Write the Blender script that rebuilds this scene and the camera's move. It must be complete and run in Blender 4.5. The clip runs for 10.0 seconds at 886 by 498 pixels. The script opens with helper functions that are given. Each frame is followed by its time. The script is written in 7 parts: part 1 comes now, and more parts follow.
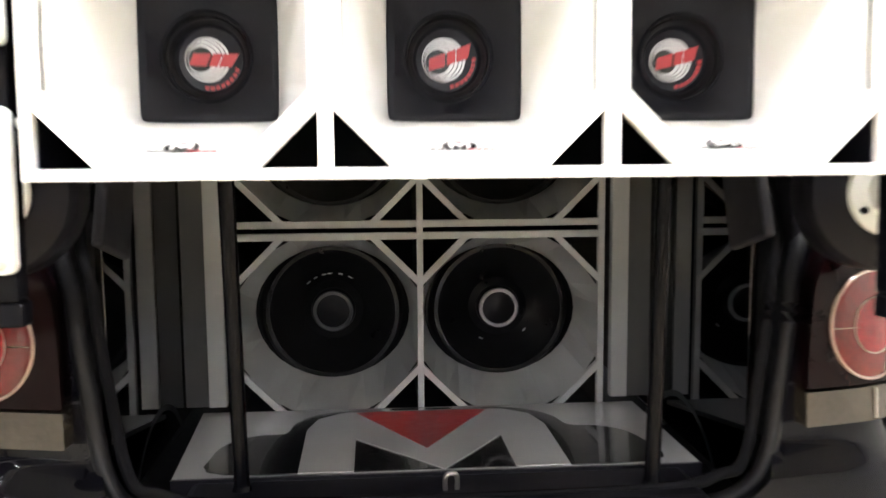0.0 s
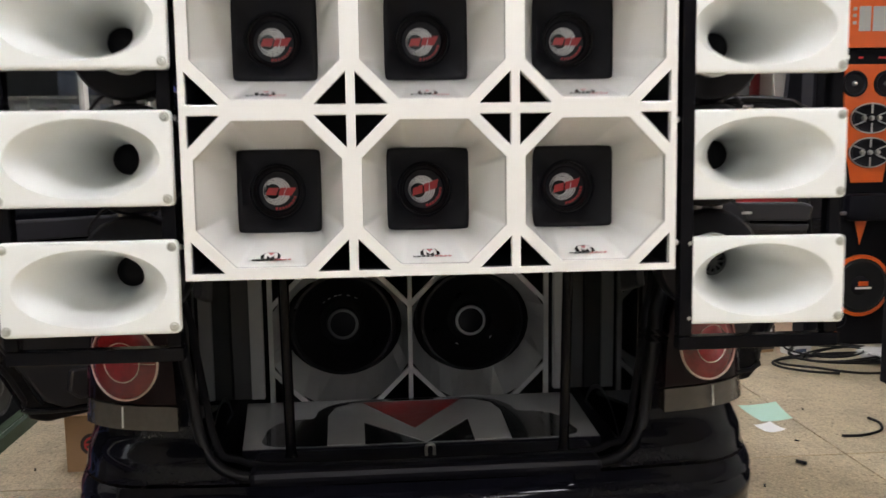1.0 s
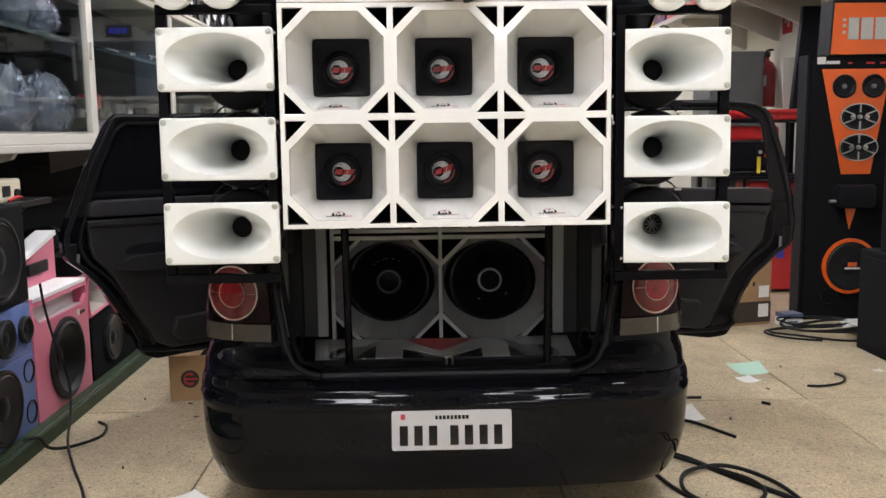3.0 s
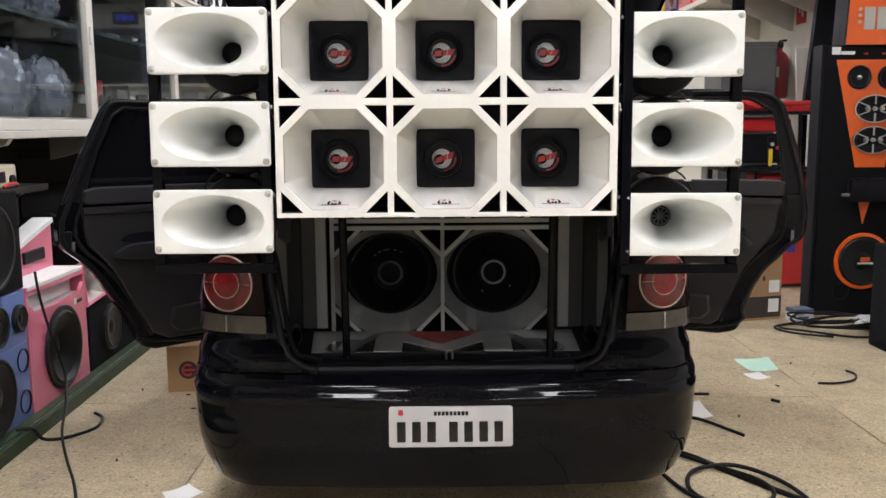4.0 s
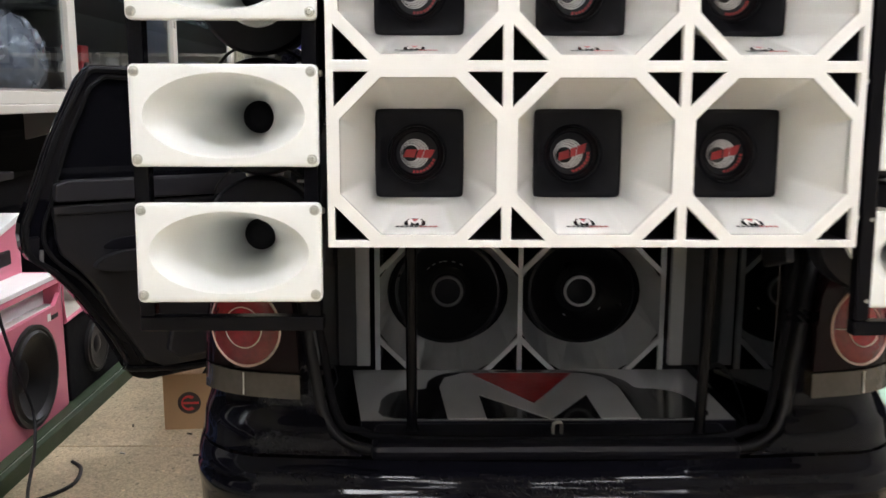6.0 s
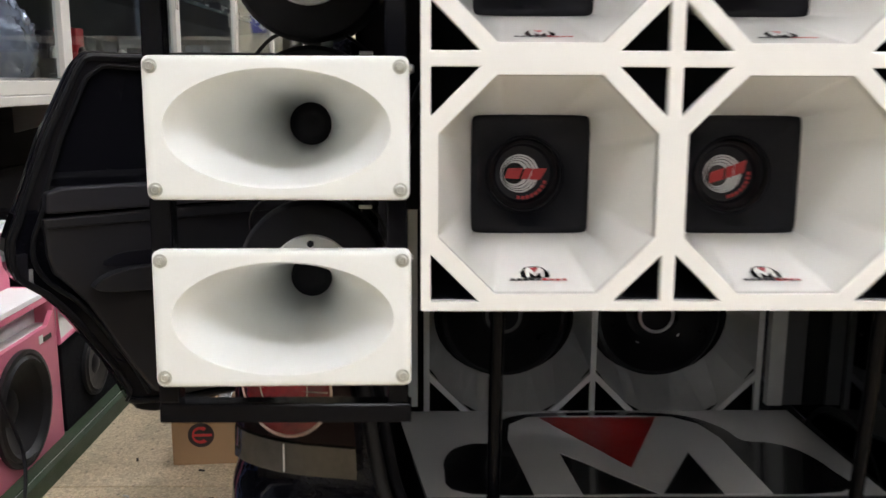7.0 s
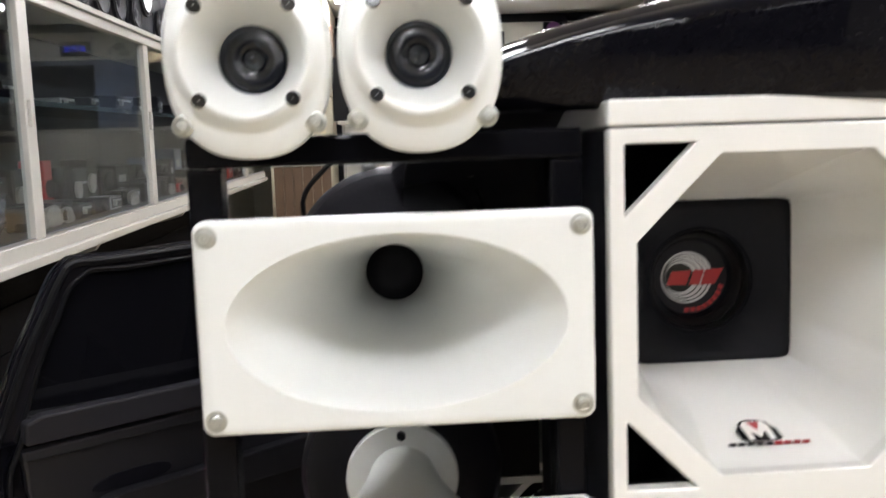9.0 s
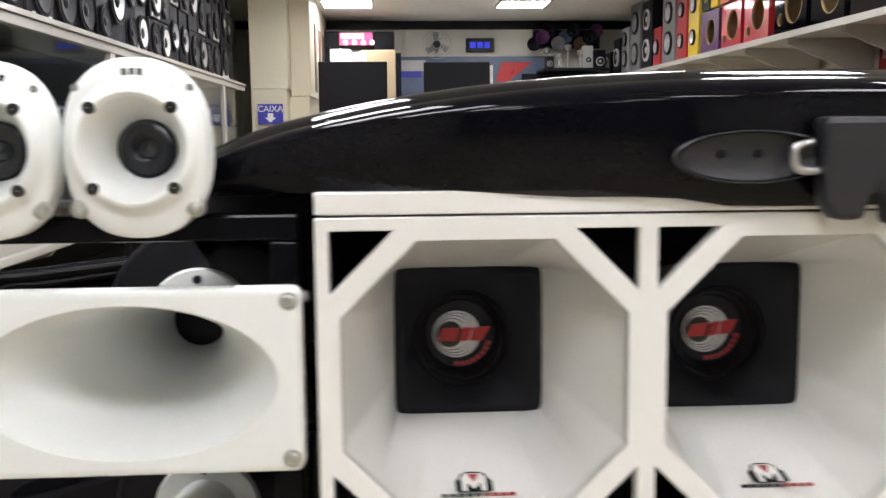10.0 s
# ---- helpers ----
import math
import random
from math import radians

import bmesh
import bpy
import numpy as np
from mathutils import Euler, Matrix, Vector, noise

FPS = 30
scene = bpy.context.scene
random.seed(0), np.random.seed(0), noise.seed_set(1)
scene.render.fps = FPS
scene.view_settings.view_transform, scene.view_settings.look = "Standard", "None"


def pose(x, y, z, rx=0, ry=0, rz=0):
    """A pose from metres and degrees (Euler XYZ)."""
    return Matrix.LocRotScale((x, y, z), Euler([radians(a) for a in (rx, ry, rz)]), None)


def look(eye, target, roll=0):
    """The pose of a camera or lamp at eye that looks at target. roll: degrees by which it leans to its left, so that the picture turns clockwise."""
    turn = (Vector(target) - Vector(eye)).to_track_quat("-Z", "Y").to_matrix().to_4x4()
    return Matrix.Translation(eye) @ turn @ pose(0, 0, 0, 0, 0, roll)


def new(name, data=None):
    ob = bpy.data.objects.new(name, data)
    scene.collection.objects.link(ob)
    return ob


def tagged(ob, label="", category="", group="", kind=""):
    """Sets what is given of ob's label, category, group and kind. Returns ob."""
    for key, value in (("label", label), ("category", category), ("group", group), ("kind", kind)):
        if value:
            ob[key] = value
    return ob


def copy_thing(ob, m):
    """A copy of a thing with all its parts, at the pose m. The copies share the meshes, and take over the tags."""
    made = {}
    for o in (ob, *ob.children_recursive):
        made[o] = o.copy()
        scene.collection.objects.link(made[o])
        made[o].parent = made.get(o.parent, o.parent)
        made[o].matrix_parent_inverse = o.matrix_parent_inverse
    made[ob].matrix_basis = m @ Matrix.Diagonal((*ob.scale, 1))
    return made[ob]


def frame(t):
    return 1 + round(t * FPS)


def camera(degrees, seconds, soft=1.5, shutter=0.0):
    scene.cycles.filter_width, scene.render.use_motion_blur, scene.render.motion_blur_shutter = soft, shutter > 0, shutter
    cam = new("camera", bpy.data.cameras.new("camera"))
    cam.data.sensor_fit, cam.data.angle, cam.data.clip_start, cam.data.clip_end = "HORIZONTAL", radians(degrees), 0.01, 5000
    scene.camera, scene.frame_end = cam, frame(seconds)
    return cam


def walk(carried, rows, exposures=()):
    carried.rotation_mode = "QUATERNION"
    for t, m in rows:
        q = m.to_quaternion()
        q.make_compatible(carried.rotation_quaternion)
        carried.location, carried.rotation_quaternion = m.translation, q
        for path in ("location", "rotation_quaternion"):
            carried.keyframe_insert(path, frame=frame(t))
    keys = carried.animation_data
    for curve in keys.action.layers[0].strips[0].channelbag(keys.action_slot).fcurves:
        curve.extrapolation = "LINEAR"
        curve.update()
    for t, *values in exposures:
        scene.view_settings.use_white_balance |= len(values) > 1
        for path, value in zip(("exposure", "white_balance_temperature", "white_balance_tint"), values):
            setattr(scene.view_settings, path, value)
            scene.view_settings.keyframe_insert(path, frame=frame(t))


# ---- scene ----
cam = camera(53.8, 10.0, shutter=0.5)
PATH = [
    (0, (-0.098, -0.954, 1.143), (0.051, 1.028, 0.926), -0.4),
    (0.5, (-0.09, -1.321, 1.255), (0.058, 0.66, 1.023), -0.6),
    (0.7, (-0.101, -1.464, 1.310), (0.054, 0.515, 1.084), -0.6),
    (1, (-0.122, -1.673, 1.384), (0.045, 0.304, 1.128), -0.7),
    (1.5, (-0.108, -1.993, 1.432), (0.047, -0.015, 1.177), -0.2),
    (2, (-0.059, -2.29, 1.434), (0.046, -0.309, 1.18), -0.7),
    (2.5, (-0.083, -2.538, 1.411), (-0.018, -0.556, 1.153), -0.8),
    (4, (-0.044, -2.442, 1.374), (-0.014, -0.462, 1.091), -0.3),
    (4.5, (-0.086, -2.248, 1.378), (-0.064, -0.271, 1.077), 0.4),
    (5, (-0.188, -2.016, 1.383), (-0.158, -0.041, 1.068), 0.1),
    (5.5, (-0.228, -1.782, 1.372), (-0.202, 0.191, 1.046), 0.1),
    (7, (-0.464, -1.096, 1.407), (-0.427, 0.868, 1.033), 0.2),
    (7.5, (-0.543, -0.892, 1.43), (-0.524, 1.069, 1.038), 0.3),
    (8, (-0.653, -0.762, 1.518), (-0.606, 1.200, 1.134), -0.62),
    (8.2, (-0.680, -0.722, 1.562), (-0.612, 1.244, 1.198), -0.98),
    (8.4, (-0.684, -0.698, 1.622), (-0.608, 1.273, 1.290), -1.35),
    (8.6, (-0.687, -0.690, 1.676), (-0.584, 1.285, 1.376), -1.5),
    (9, (-0.657, -0.700, 1.758), (-0.533, 1.280, 1.496), -1.8),
    (9.2, (-0.622, -0.711, 1.783), (-0.494, 1.270, 1.524), -1.8),
    (9.5, (-0.554, -0.737, 1.820), (-0.426, 1.243, 1.557), -1.55),
    (9.7, (-0.497, -0.764, 1.836), (-0.376, 1.216, 1.570), -1.33),
    (10, (-0.399, -0.802, 1.836), (-0.283, 1.178, 1.572), -0.45),
]

walk(cam, [(t, look(eye, target, roll)) for t, eye, target, roll in PATH],
     exposures=[(0, 1.15), (0.3, 0.66), (0.5, 0.20), (0.7, -0.36), (1.0, -0.56), (1.6, -0.38), (2.2, -0.42), (5.5, -0.32), (7.0, -0.48), (8.0, -0.36), (8.8, -0.42), (9.2, -0.54), (9.5, -0.62), (10, -0.66)])

# ---------------------------------------------------------------- light
world = bpy.data.worlds.new("shop_air")
scene.world = world
world.use_nodes = True
world.node_tree.nodes["Background"].inputs[0].default_value = (0.9, 0.95, 1.0, 1)
world.node_tree.nodes["Background"].inputs[1].default_value = 0.02
LAMP = 56.0
CEIL = 3.42


# ---------------------------------------------------------------- materials
def mat(name, col, rough=0.5, metal=0.0, var=0.12, scale=20.0, bump=0.05, coat=0.0, fine=220.0, spec=0.5, rvar=0.1):
    """A surface with variation at two scales: broad stains and a fine grain."""
    m = bpy.data.materials.new(name)
    m.use_nodes = True
    nt = m.node_tree
    b = nt.nodes["Principled BSDF"]
    tc = nt.nodes.new("ShaderNodeTexCoord")
    n1 = nt.nodes.new("ShaderNodeTexNoise")
    n1.inputs["Scale"].default_value = scale
    n1.inputs["Detail"].default_value = 5
    n2 = nt.nodes.new("ShaderNodeTexNoise")
    n2.inputs["Scale"].default_value = fine
    n2.inputs["Detail"].default_value = 2
    nt.links.new(tc.outputs["Object"], n1.inputs["Vector"])
    nt.links.new(tc.outputs["Object"], n2.inputs["Vector"])
    mix = nt.nodes.new("ShaderNodeMix")
    mix.data_type = "RGBA"
    dark = [c * (1 - var) for c in col]
    light = [min(1.0, c * (1 + var)) for c in col]
    mix.inputs["A"].default_value = (*dark, 1)
    mix.inputs["B"].default_value = (*light, 1)
    add = nt.nodes.new("ShaderNodeMath")
    add.operation = "MULTIPLY_ADD"
    nt.links.new(n2.outputs["Fac"], add.inputs[0])
    add.inputs[1].default_value = 0.35
    sc = nt.nodes.new("ShaderNodeMath")
    sc.operation = "MULTIPLY"
    sc.inputs[1].default_value = 0.65
    nt.links.new(n1.outputs["Fac"], sc.inputs[0])
    nt.links.new(sc.outputs[0], add.inputs[2])
    nt.links.new(add.outputs[0], mix.inputs["Factor"])
    nt.links.new(mix.outputs["Result"], b.inputs["Base Color"])
    rm = nt.nodes.new("ShaderNodeMapRange")
    rm.inputs["From Min"].default_value, rm.inputs["From Max"].default_value = 0.3, 0.7
    rm.inputs["To Min"].default_value = max(0.02, rough * (1 - rvar))
    rm.inputs["To Max"].default_value = min(1, rough * (1 + rvar))
    nt.links.new(n1.outputs["Fac"], rm.inputs["Value"])
    nt.links.new(rm.outputs["Result"], b.inputs["Roughness"])
    b.inputs["Metallic"].default_value = metal
    b.inputs["Specular IOR Level"].default_value = spec
    b.inputs["Coat Weight"].default_value = coat
    b.inputs["Coat Roughness"].default_value = 0.04
    if bump:
        bp = nt.nodes.new("ShaderNodeBump")
        bp.inputs["Strength"].default_value = bump
        bp.inputs["Distance"].default_value = 0.002
        nt.links.new(n2.outputs["Fac"], bp.inputs["Height"])
        nt.links.new(bp.outputs["Normal"], b.inputs["Normal"])
    return m


def glow(name, col, strength):
    m = bpy.data.materials.new(name)
    m.use_nodes = True
    b = m.node_tree.nodes["Principled BSDF"]
    b.inputs["Base Color"].default_value = (*col, 1)
    b.inputs["Emission Color"].default_value = (*col, 1)
    b.inputs["Emission Strength"].default_value = strength
    return m


def clear(name, col=(1, 1, 1), rough=0.02, alpha=0.12):
    """Thin glass: mostly see-through, with a real gloss on it."""
    m = bpy.data.materials.new(name)
    m.use_nodes = True
    nt = m.node_tree
    nt.nodes.remove(nt.nodes["Principled BSDF"])
    out = nt.nodes["Material Output"]
    tr = nt.nodes.new("ShaderNodeBsdfTransparent")
    tr.inputs[0].default_value = (*col, 1)
    gl = nt.nodes.new("ShaderNodeBsdfGlossy")
    gl.inputs["Roughness"].default_value = rough
    fr = nt.nodes.new("ShaderNodeLayerWeight")
    fr.inputs["Blend"].default_value = 0.5
    pw = nt.nodes.new("ShaderNodeMath")
    pw.operation = "POWER"
    pw.inputs[1].default_value = 4.5
    nt.links.new(fr.outputs["Facing"], pw.inputs[0])
    mx = nt.nodes.new("ShaderNodeMixShader")
    ad = nt.nodes.new("ShaderNodeMath")
    ad.operation = "MULTIPLY_ADD"
    ad.inputs[1].default_value = 0.55
    ad.inputs[2].default_value = alpha * 0.12
    nt.links.new(pw.outputs[0], ad.inputs[0])
    nt.links.new(ad.outputs[0], mx.inputs[0])
    nt.links.new(tr.outputs[0], mx.inputs[1])
    nt.links.new(gl.outputs[0], mx.inputs[2])
    nt.links.new(mx.outputs[0], out.inputs[0])
    return m


def terrazzo():
    m = mat("terrazzo", (0.50, 0.412, 0.275), 0.34, var=0.2, scale=1.3, bump=0.02, fine=90)
    nt = m.node_tree
    b = nt.nodes["Principled BSDF"]
    old = b.inputs["Base Color"].links[0].from_socket
    tc = nt.nodes["Texture Coordinate"]
    vo = nt.nodes.new("ShaderNodeTexVoronoi")
    vo.inputs["Scale"].default_value = 140
    nt.links.new(tc.outputs["Object"], vo.inputs["Vector"])
    bw = nt.nodes.new("ShaderNodeRGBToBW")
    nt.links.new(vo.outputs["Color"], bw.inputs[0])
    mr = nt.nodes.new("ShaderNodeMapRange")
    mr.inputs["From Min"].default_value, mr.inputs["From Max"].default_value = 0.2, 0.8
    mr.inputs["To Min"].default_value, mr.inputs["To Max"].default_value = 0.74, 1.20
    nt.links.new(bw.outputs[0], mr.inputs["Value"])
    vm = nt.nodes.new("ShaderNodeVectorMath")
    vm.operation = "SCALE"
    nt.links.new(old, vm.inputs[0])
    nt.links.new(mr.outputs["Result"], vm.inputs["Scale"])
    # scuffs and dirt patches
    nd = nt.nodes.new("ShaderNodeTexNoise")
    nd.inputs["Scale"].default_value = 3.2
    nd.inputs["Detail"].default_value = 9
    nd.inputs["Roughness"].default_value = 0.7
    nt.links.new(tc.outputs["Object"], nd.inputs["Vector"])
    m2 = nt.nodes.new("ShaderNodeMapRange")
    m2.inputs["From Min"].default_value, m2.inputs["From Max"].default_value = 0.36, 0.52
    m2.inputs["To Min"].default_value, m2.inputs["To Max"].default_value = 0.74, 1.0
    nt.links.new(nd.outputs["Fac"], m2.inputs["Value"])
    v2 = nt.nodes.new("ShaderNodeVectorMath")
    v2.operation = "SCALE"
    nt.links.new(vm.outputs[0], v2.inputs[0])
    nt.links.new(m2.outputs["Result"], v2.inputs["Scale"])
    # larger stone chips, some dark and some pale
    vc = nt.nodes.new("ShaderNodeTexVoronoi")
    vc.inputs["Scale"].default_value = 33
    nt.links.new(tc.outputs["Object"], vc.inputs["Vector"])
    near = nt.nodes.new("ShaderNodeMapRange")
    near.inputs["From Min"].default_value, near.inputs["From Max"].default_value = 0.16, 0.28
    near.inputs["To Min"].default_value, near.inputs["To Max"].default_value = 1.0, 0.0
    nt.links.new(vc.outputs["Distance"], near.inputs["Value"])
    sep = nt.nodes.new("ShaderNodeSeparateColor")
    nt.links.new(vc.outputs["Color"], sep.inputs[0])
    tone = nt.nodes.new("ShaderNodeMapRange")
    tone.inputs["To Min"].default_value, tone.inputs["To Max"].default_value = 0.30, 1.40
    nt.links.new(sep.outputs[0], tone.inputs["Value"])
    pick = nt.nodes.new("ShaderNodeMix")
    pick.data_type = "FLOAT"
    pick.inputs["A"].default_value = 1.0
    nt.links.new(near.outputs["Result"], pick.inputs["Factor"])
    nt.links.new(tone.outputs["Result"], pick.inputs["B"])
    v3 = nt.nodes.new("ShaderNodeVectorMath")
    v3.operation = "SCALE"
    nt.links.new(v2.outputs[0], v3.inputs[0])
    nt.links.new(pick.outputs["Result"], v3.inputs["Scale"])
    nt.links.new(v3.outputs[0], b.inputs["Base Color"])
    return m


WHITE = mat("white_lacquer", (0.80, 0.798, 0.768), 0.24, var=0.03, scale=5, bump=0.02, coat=0.35)
HORNW = mat("white_gelcoat", (0.795, 0.815, 0.795), 0.42, var=0.03, scale=6, bump=0.05, coat=0.05)
CARB = mat("black_car_paint", (0.0038, 0.0038, 0.0058), 0.045, var=0.3, scale=3, bump=0.0, coat=0.0, spec=0.16)
PLASB = mat("black_plastic", (0.0075, 0.0072, 0.0102), 0.38, var=0.25, scale=15, bump=0.15, spec=0.18)
BOXB = mat("black_box_paint", (0.0064, 0.0064, 0.0102), 0.5, var=0.3, scale=10, bump=0.12, spec=0.14)
RUBB = mat("black_rubber", (0.0067, 0.0067, 0.0080), 0.45, var=0.25, scale=12, bump=0.1, spec=0.22)
TUBE = mat("black_steel_tube", (0.0036, 0.0036, 0.0048), 0.14, var=0.3, scale=12, bump=0.03, spec=0.09)
CONE = mat("black_cone_paper", (0.007, 0.007, 0.008), 0.5, var=0.3, scale=18, bump=0.3, spec=0.35)
FOAM = mat("grey_black_driver_plate", (0.0068, 0.0068, 0.0092), 0.55, var=0.25, scale=25, bump=0.2, spec=0.15)
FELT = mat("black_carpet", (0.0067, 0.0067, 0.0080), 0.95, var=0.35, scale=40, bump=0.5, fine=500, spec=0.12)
TRIMG = mat("dark_grey_trim", (0.015, 0.0142, 0.0185), 0.55, var=0.2, scale=20, bump=0.25, fine=400)
TRIMB = mat("black_door_trim", (0.0112, 0.0108, 0.0136), 0.5, var=0.25, scale=9, bump=0.2, fine=300)
ZINC = mat("dull_zinc", (0.50, 0.51, 0.47), 0.40, metal=0.85, var=0.2, scale=90, bump=0.2)
CHROME = mat("bright_zinc", (0.56, 0.55, 0.53), 0.34, metal=1.0, var=0.12, scale=60, bump=0.1)
ALU = mat("brushed_aluminium", (0.55, 0.55, 0.56), 0.35, metal=1.0, var=0.1, scale=40, bump=0.05)
RINGD = mat("dull_ring", (0.16, 0.16, 0.165), 0.4, var=0.25, scale=60, bump=0.1)
RING = mat("grey_ring", (0.60, 0.60, 0.61), 0.4, var=0.2, scale=60, bump=0.1)
REDL = mat("red_lens", (0.11, 0.008, 0.009), 0.07, var=0.9, scale=14, bump=0.55, fine=75, coat=0.0, spec=0.5)
GLOSSB = mat("glossy_black_plug", (0.008, 0.010, 0.015), 0.16, var=0.2, scale=20, bump=0.0)
CONEG = mat("coated_cone", (0.005, 0.005, 0.006), 0.3, var=0.3, scale=18, bump=0.1, spec=0.22)
REDD = mat("dark_red_lens", (0.18, 0.006, 0.010), 0.07, var=0.9, scale=22, bump=0.5, fine=90, spec=0.5)
DREDL = mat("smoked_red_lens", (0.0060, 0.0018, 0.0022), 0.10, var=0.3, scale=20, bump=0.0, spec=0.09)
CLRL = mat("clear_lens", (0.045, 0.037, 0.028), 0.10, var=0.6, scale=12, bump=0.3, fine=70, coat=0.0, spec=0.5)
PINKRIM = mat("pale_lens_rim", (0.46, 0.31, 0.26), 0.15, var=0.15, scale=30, bump=0.0, coat=0.8)
SUBW = mat("grey_white_sub_paint", (0.66, 0.67, 0.67), 0.35, var=0.1, scale=8, bump=0.05, coat=0.2)
SHELFW = mat("polished_white_board", (0.80, 0.80, 0.79), 0.16, var=0.08, scale=5, bump=0.01, coat=0.6)
MIRROR = mat("dark_mirror_acrylic", (0.045, 0.045, 0.05), 0.03, metal=1.0, var=0.05, scale=4, bump=0.0)
LOGORED = mat("logo_red", (0.34, 0.012, 0.015), 0.35, var=0.1, scale=40, bump=0.05)
LOGOBLK = mat("logo_black", (0.007, 0.007, 0.008), 0.2, var=0.2, scale=20, bump=0.02, coat=0.4)
LOGOWHT = mat("logo_white", (0.55, 0.55, 0.55), 0.35, var=0.06, scale=60, bump=0.05)
PLATEW = mat("plate_grey_white", (0.50, 0.50, 0.51), 0.32, var=0.12, scale=14, bump=0.08)
ORANGE = mat("orange_paint", (0.72, 0.11, 0.012), 0.32, var=0.1, scale=8, bump=0.03, coat=0.3)
PINK = mat("pink_paint", (0.66, 0.17, 0.26), 0.38, var=0.12, scale=9, bump=0.05, coat=0.15)
BLUE = mat("blue_paint", (0.12, 0.18, 0.42), 0.4, var=0.15, scale=9, bump=0.05, coat=0.1)
GREEN = mat("green_painted_board", (0.018, 0.038, 0.013), 0.6, var=0.3, scale=9, bump=0.3)
RED = mat("red_enamel", (0.50, 0.02, 0.025), 0.3, var=0.15, scale=10, bump=0.03, coat=0.4)
YELLOW = mat("yellow_paint", (0.75, 0.55, 0.03), 0.4, var=0.12, scale=10, bump=0.04)
PURPLE = mat("purple_paint", (0.09, 0.025, 0.10), 0.4, var=0.15, scale=10, bump=0.04)
MDF = mat("raw_fibreboard", (0.42, 0.29, 0.16), 0.8, var=0.2, scale=30, bump=0.3)
CARD = mat("brown_cardboard", (0.33, 0.205, 0.105), 0.85, var=0.15, scale=7, bump=0.2)
CARDD = mat("dark_carton_print", (0.035, 0.025, 0.02), 0.8, var=0.2, scale=10, bump=0.15)
FLOORM = terrazzo()
WALLM = mat("off_white_wall_paint", (0.66, 0.64, 0.57), 0.75, var=0.08, scale=2.2, bump=0.2, fine=160)
CEILM = mat("white_ceiling_paint", (0.70, 0.69, 0.65), 0.85, var=0.05, scale=1.5, bump=0.15, fine=120)
BEIGE = mat("cream_painted_panel", (0.62, 0.57, 0.43), 0.55, var=0.07, scale=3, bump=0.1)
FRAMEW = mat("cream_painted_frame", (0.50, 0.48, 0.43), 0.38, var=0.07, scale=6, bump=0.05, coat=0.1)
TILEM = mat("cream_wall_tile", (0.38, 0.35, 0.28), 0.3, var=0.12, scale=9, bump=0.04, coat=0.2)
DARKBACK = mat("dark_grey_backing", (0.030, 0.034, 0.038), 0.5, var=0.3, scale=3, bump=0.05)
GLASS = clear("showcase_glass", (0.90, 0.94, 0.95), alpha=0.40)
SHELFG = mat("grey_green_glass_shelf", (0.05, 0.065, 0.065), 0.08, var=0.2, scale=6, bump=0.0)
DGLASS = mat("tinted_car_glass", (0.0055, 0.0055, 0.0072), 0.04, var=0.3, scale=3, bump=0.0, spec=0.4)
BAG = mat("blue_grey_plastic_wrap", (0.095, 0.102, 0.130), 0.13, var=0.8, scale=7, bump=0.5, fine=26, coat=0.5)
PAPERG = mat("pale_green_paper", (0.48, 0.72, 0.60), 0.7, var=0.05, scale=20, bump=0.05)
PAPERW = mat("white_paper", (0.78, 0.77, 0.76), 0.7, var=0.05, scale=20, bump=0.05)
WOOD = mat("light_wood_veneer", (0.44, 0.34, 0.21), 0.5, var=0.15, scale=6, bump=0.1)
WOODD = mat("brown_wood_veneer", (0.11, 0.068, 0.040), 0.5, var=0.3, scale=7, bump=0.1)
SIGNB = mat("blue_sign_print", (0.05, 0.05, 0.36), 0.45, var=0.08, scale=20, bump=0.03)
SIGNR = mat("red_sign_print", (0.42, 0.02, 0.02), 0.45, var=0.08, scale=20, bump=0.03)
POSTB = mat("blue_grey_poster_print", (0.10, 0.13, 0.20), 0.4, var=0.5, scale=5, bump=0.02)
GREY = mat("mid_grey_paint", (0.20, 0.20, 0.20), 0.5, var=0.15, scale=9, bump=0.08)
GREYM = mat("dark_grey_paint", (0.10, 0.10, 0.10), 0.45, var=0.2, scale=8, bump=0.08)
REDX = mat("dark_red_enamel", (0.24, 0.012, 0.018), 0.32, var=0.2, scale=9, bump=0.04, coat=0.3)
GREYL = mat("light_grey_sheet", (0.45, 0.45, 0.43), 0.5, var=0.08, scale=5, bump=0.05)
LAMPM = glow("lamp_diffuser", (0.945, 0.945, 1.0), LAMP)
LEDB = glow("blue_display_glow", (0.02, 0.04, 0.9), 0.6)
LEDP = glow("pink_sign_glow", (1.0, 0.12, 0.32), 1.6)
LEDW = glow("white_sign_glow", (1.0, 0.92, 0.95), 2.2)


# ---------------------------------------------------------------- mesh helpers
def part(name, bm, material, parent=None, label="", smooth=False, bevel=0.0, kind=""):
    """Links a bmesh as one mesh object, under a thing or a part."""
    bmesh.ops.recalc_face_normals(bm, faces=bm.faces[:])
    me = bpy.data.meshes.new(name)
    bm.to_mesh(me)
    bm.free()
    me.materials.append(material)
    if smooth:
        for p in me.polygons:
            p.use_smooth = True
        me.set_sharp_from_angle(angle=radians(38))
    ob = new(name, me)
    if parent is not None:
        ob.parent = parent
    if bevel:
        mod = ob.modifiers.new("edge", "BEVEL")
        mod.width, mod.segments, mod.limit_method = bevel, 2, "ANGLE"
    return tagged(ob, label, kind=kind)


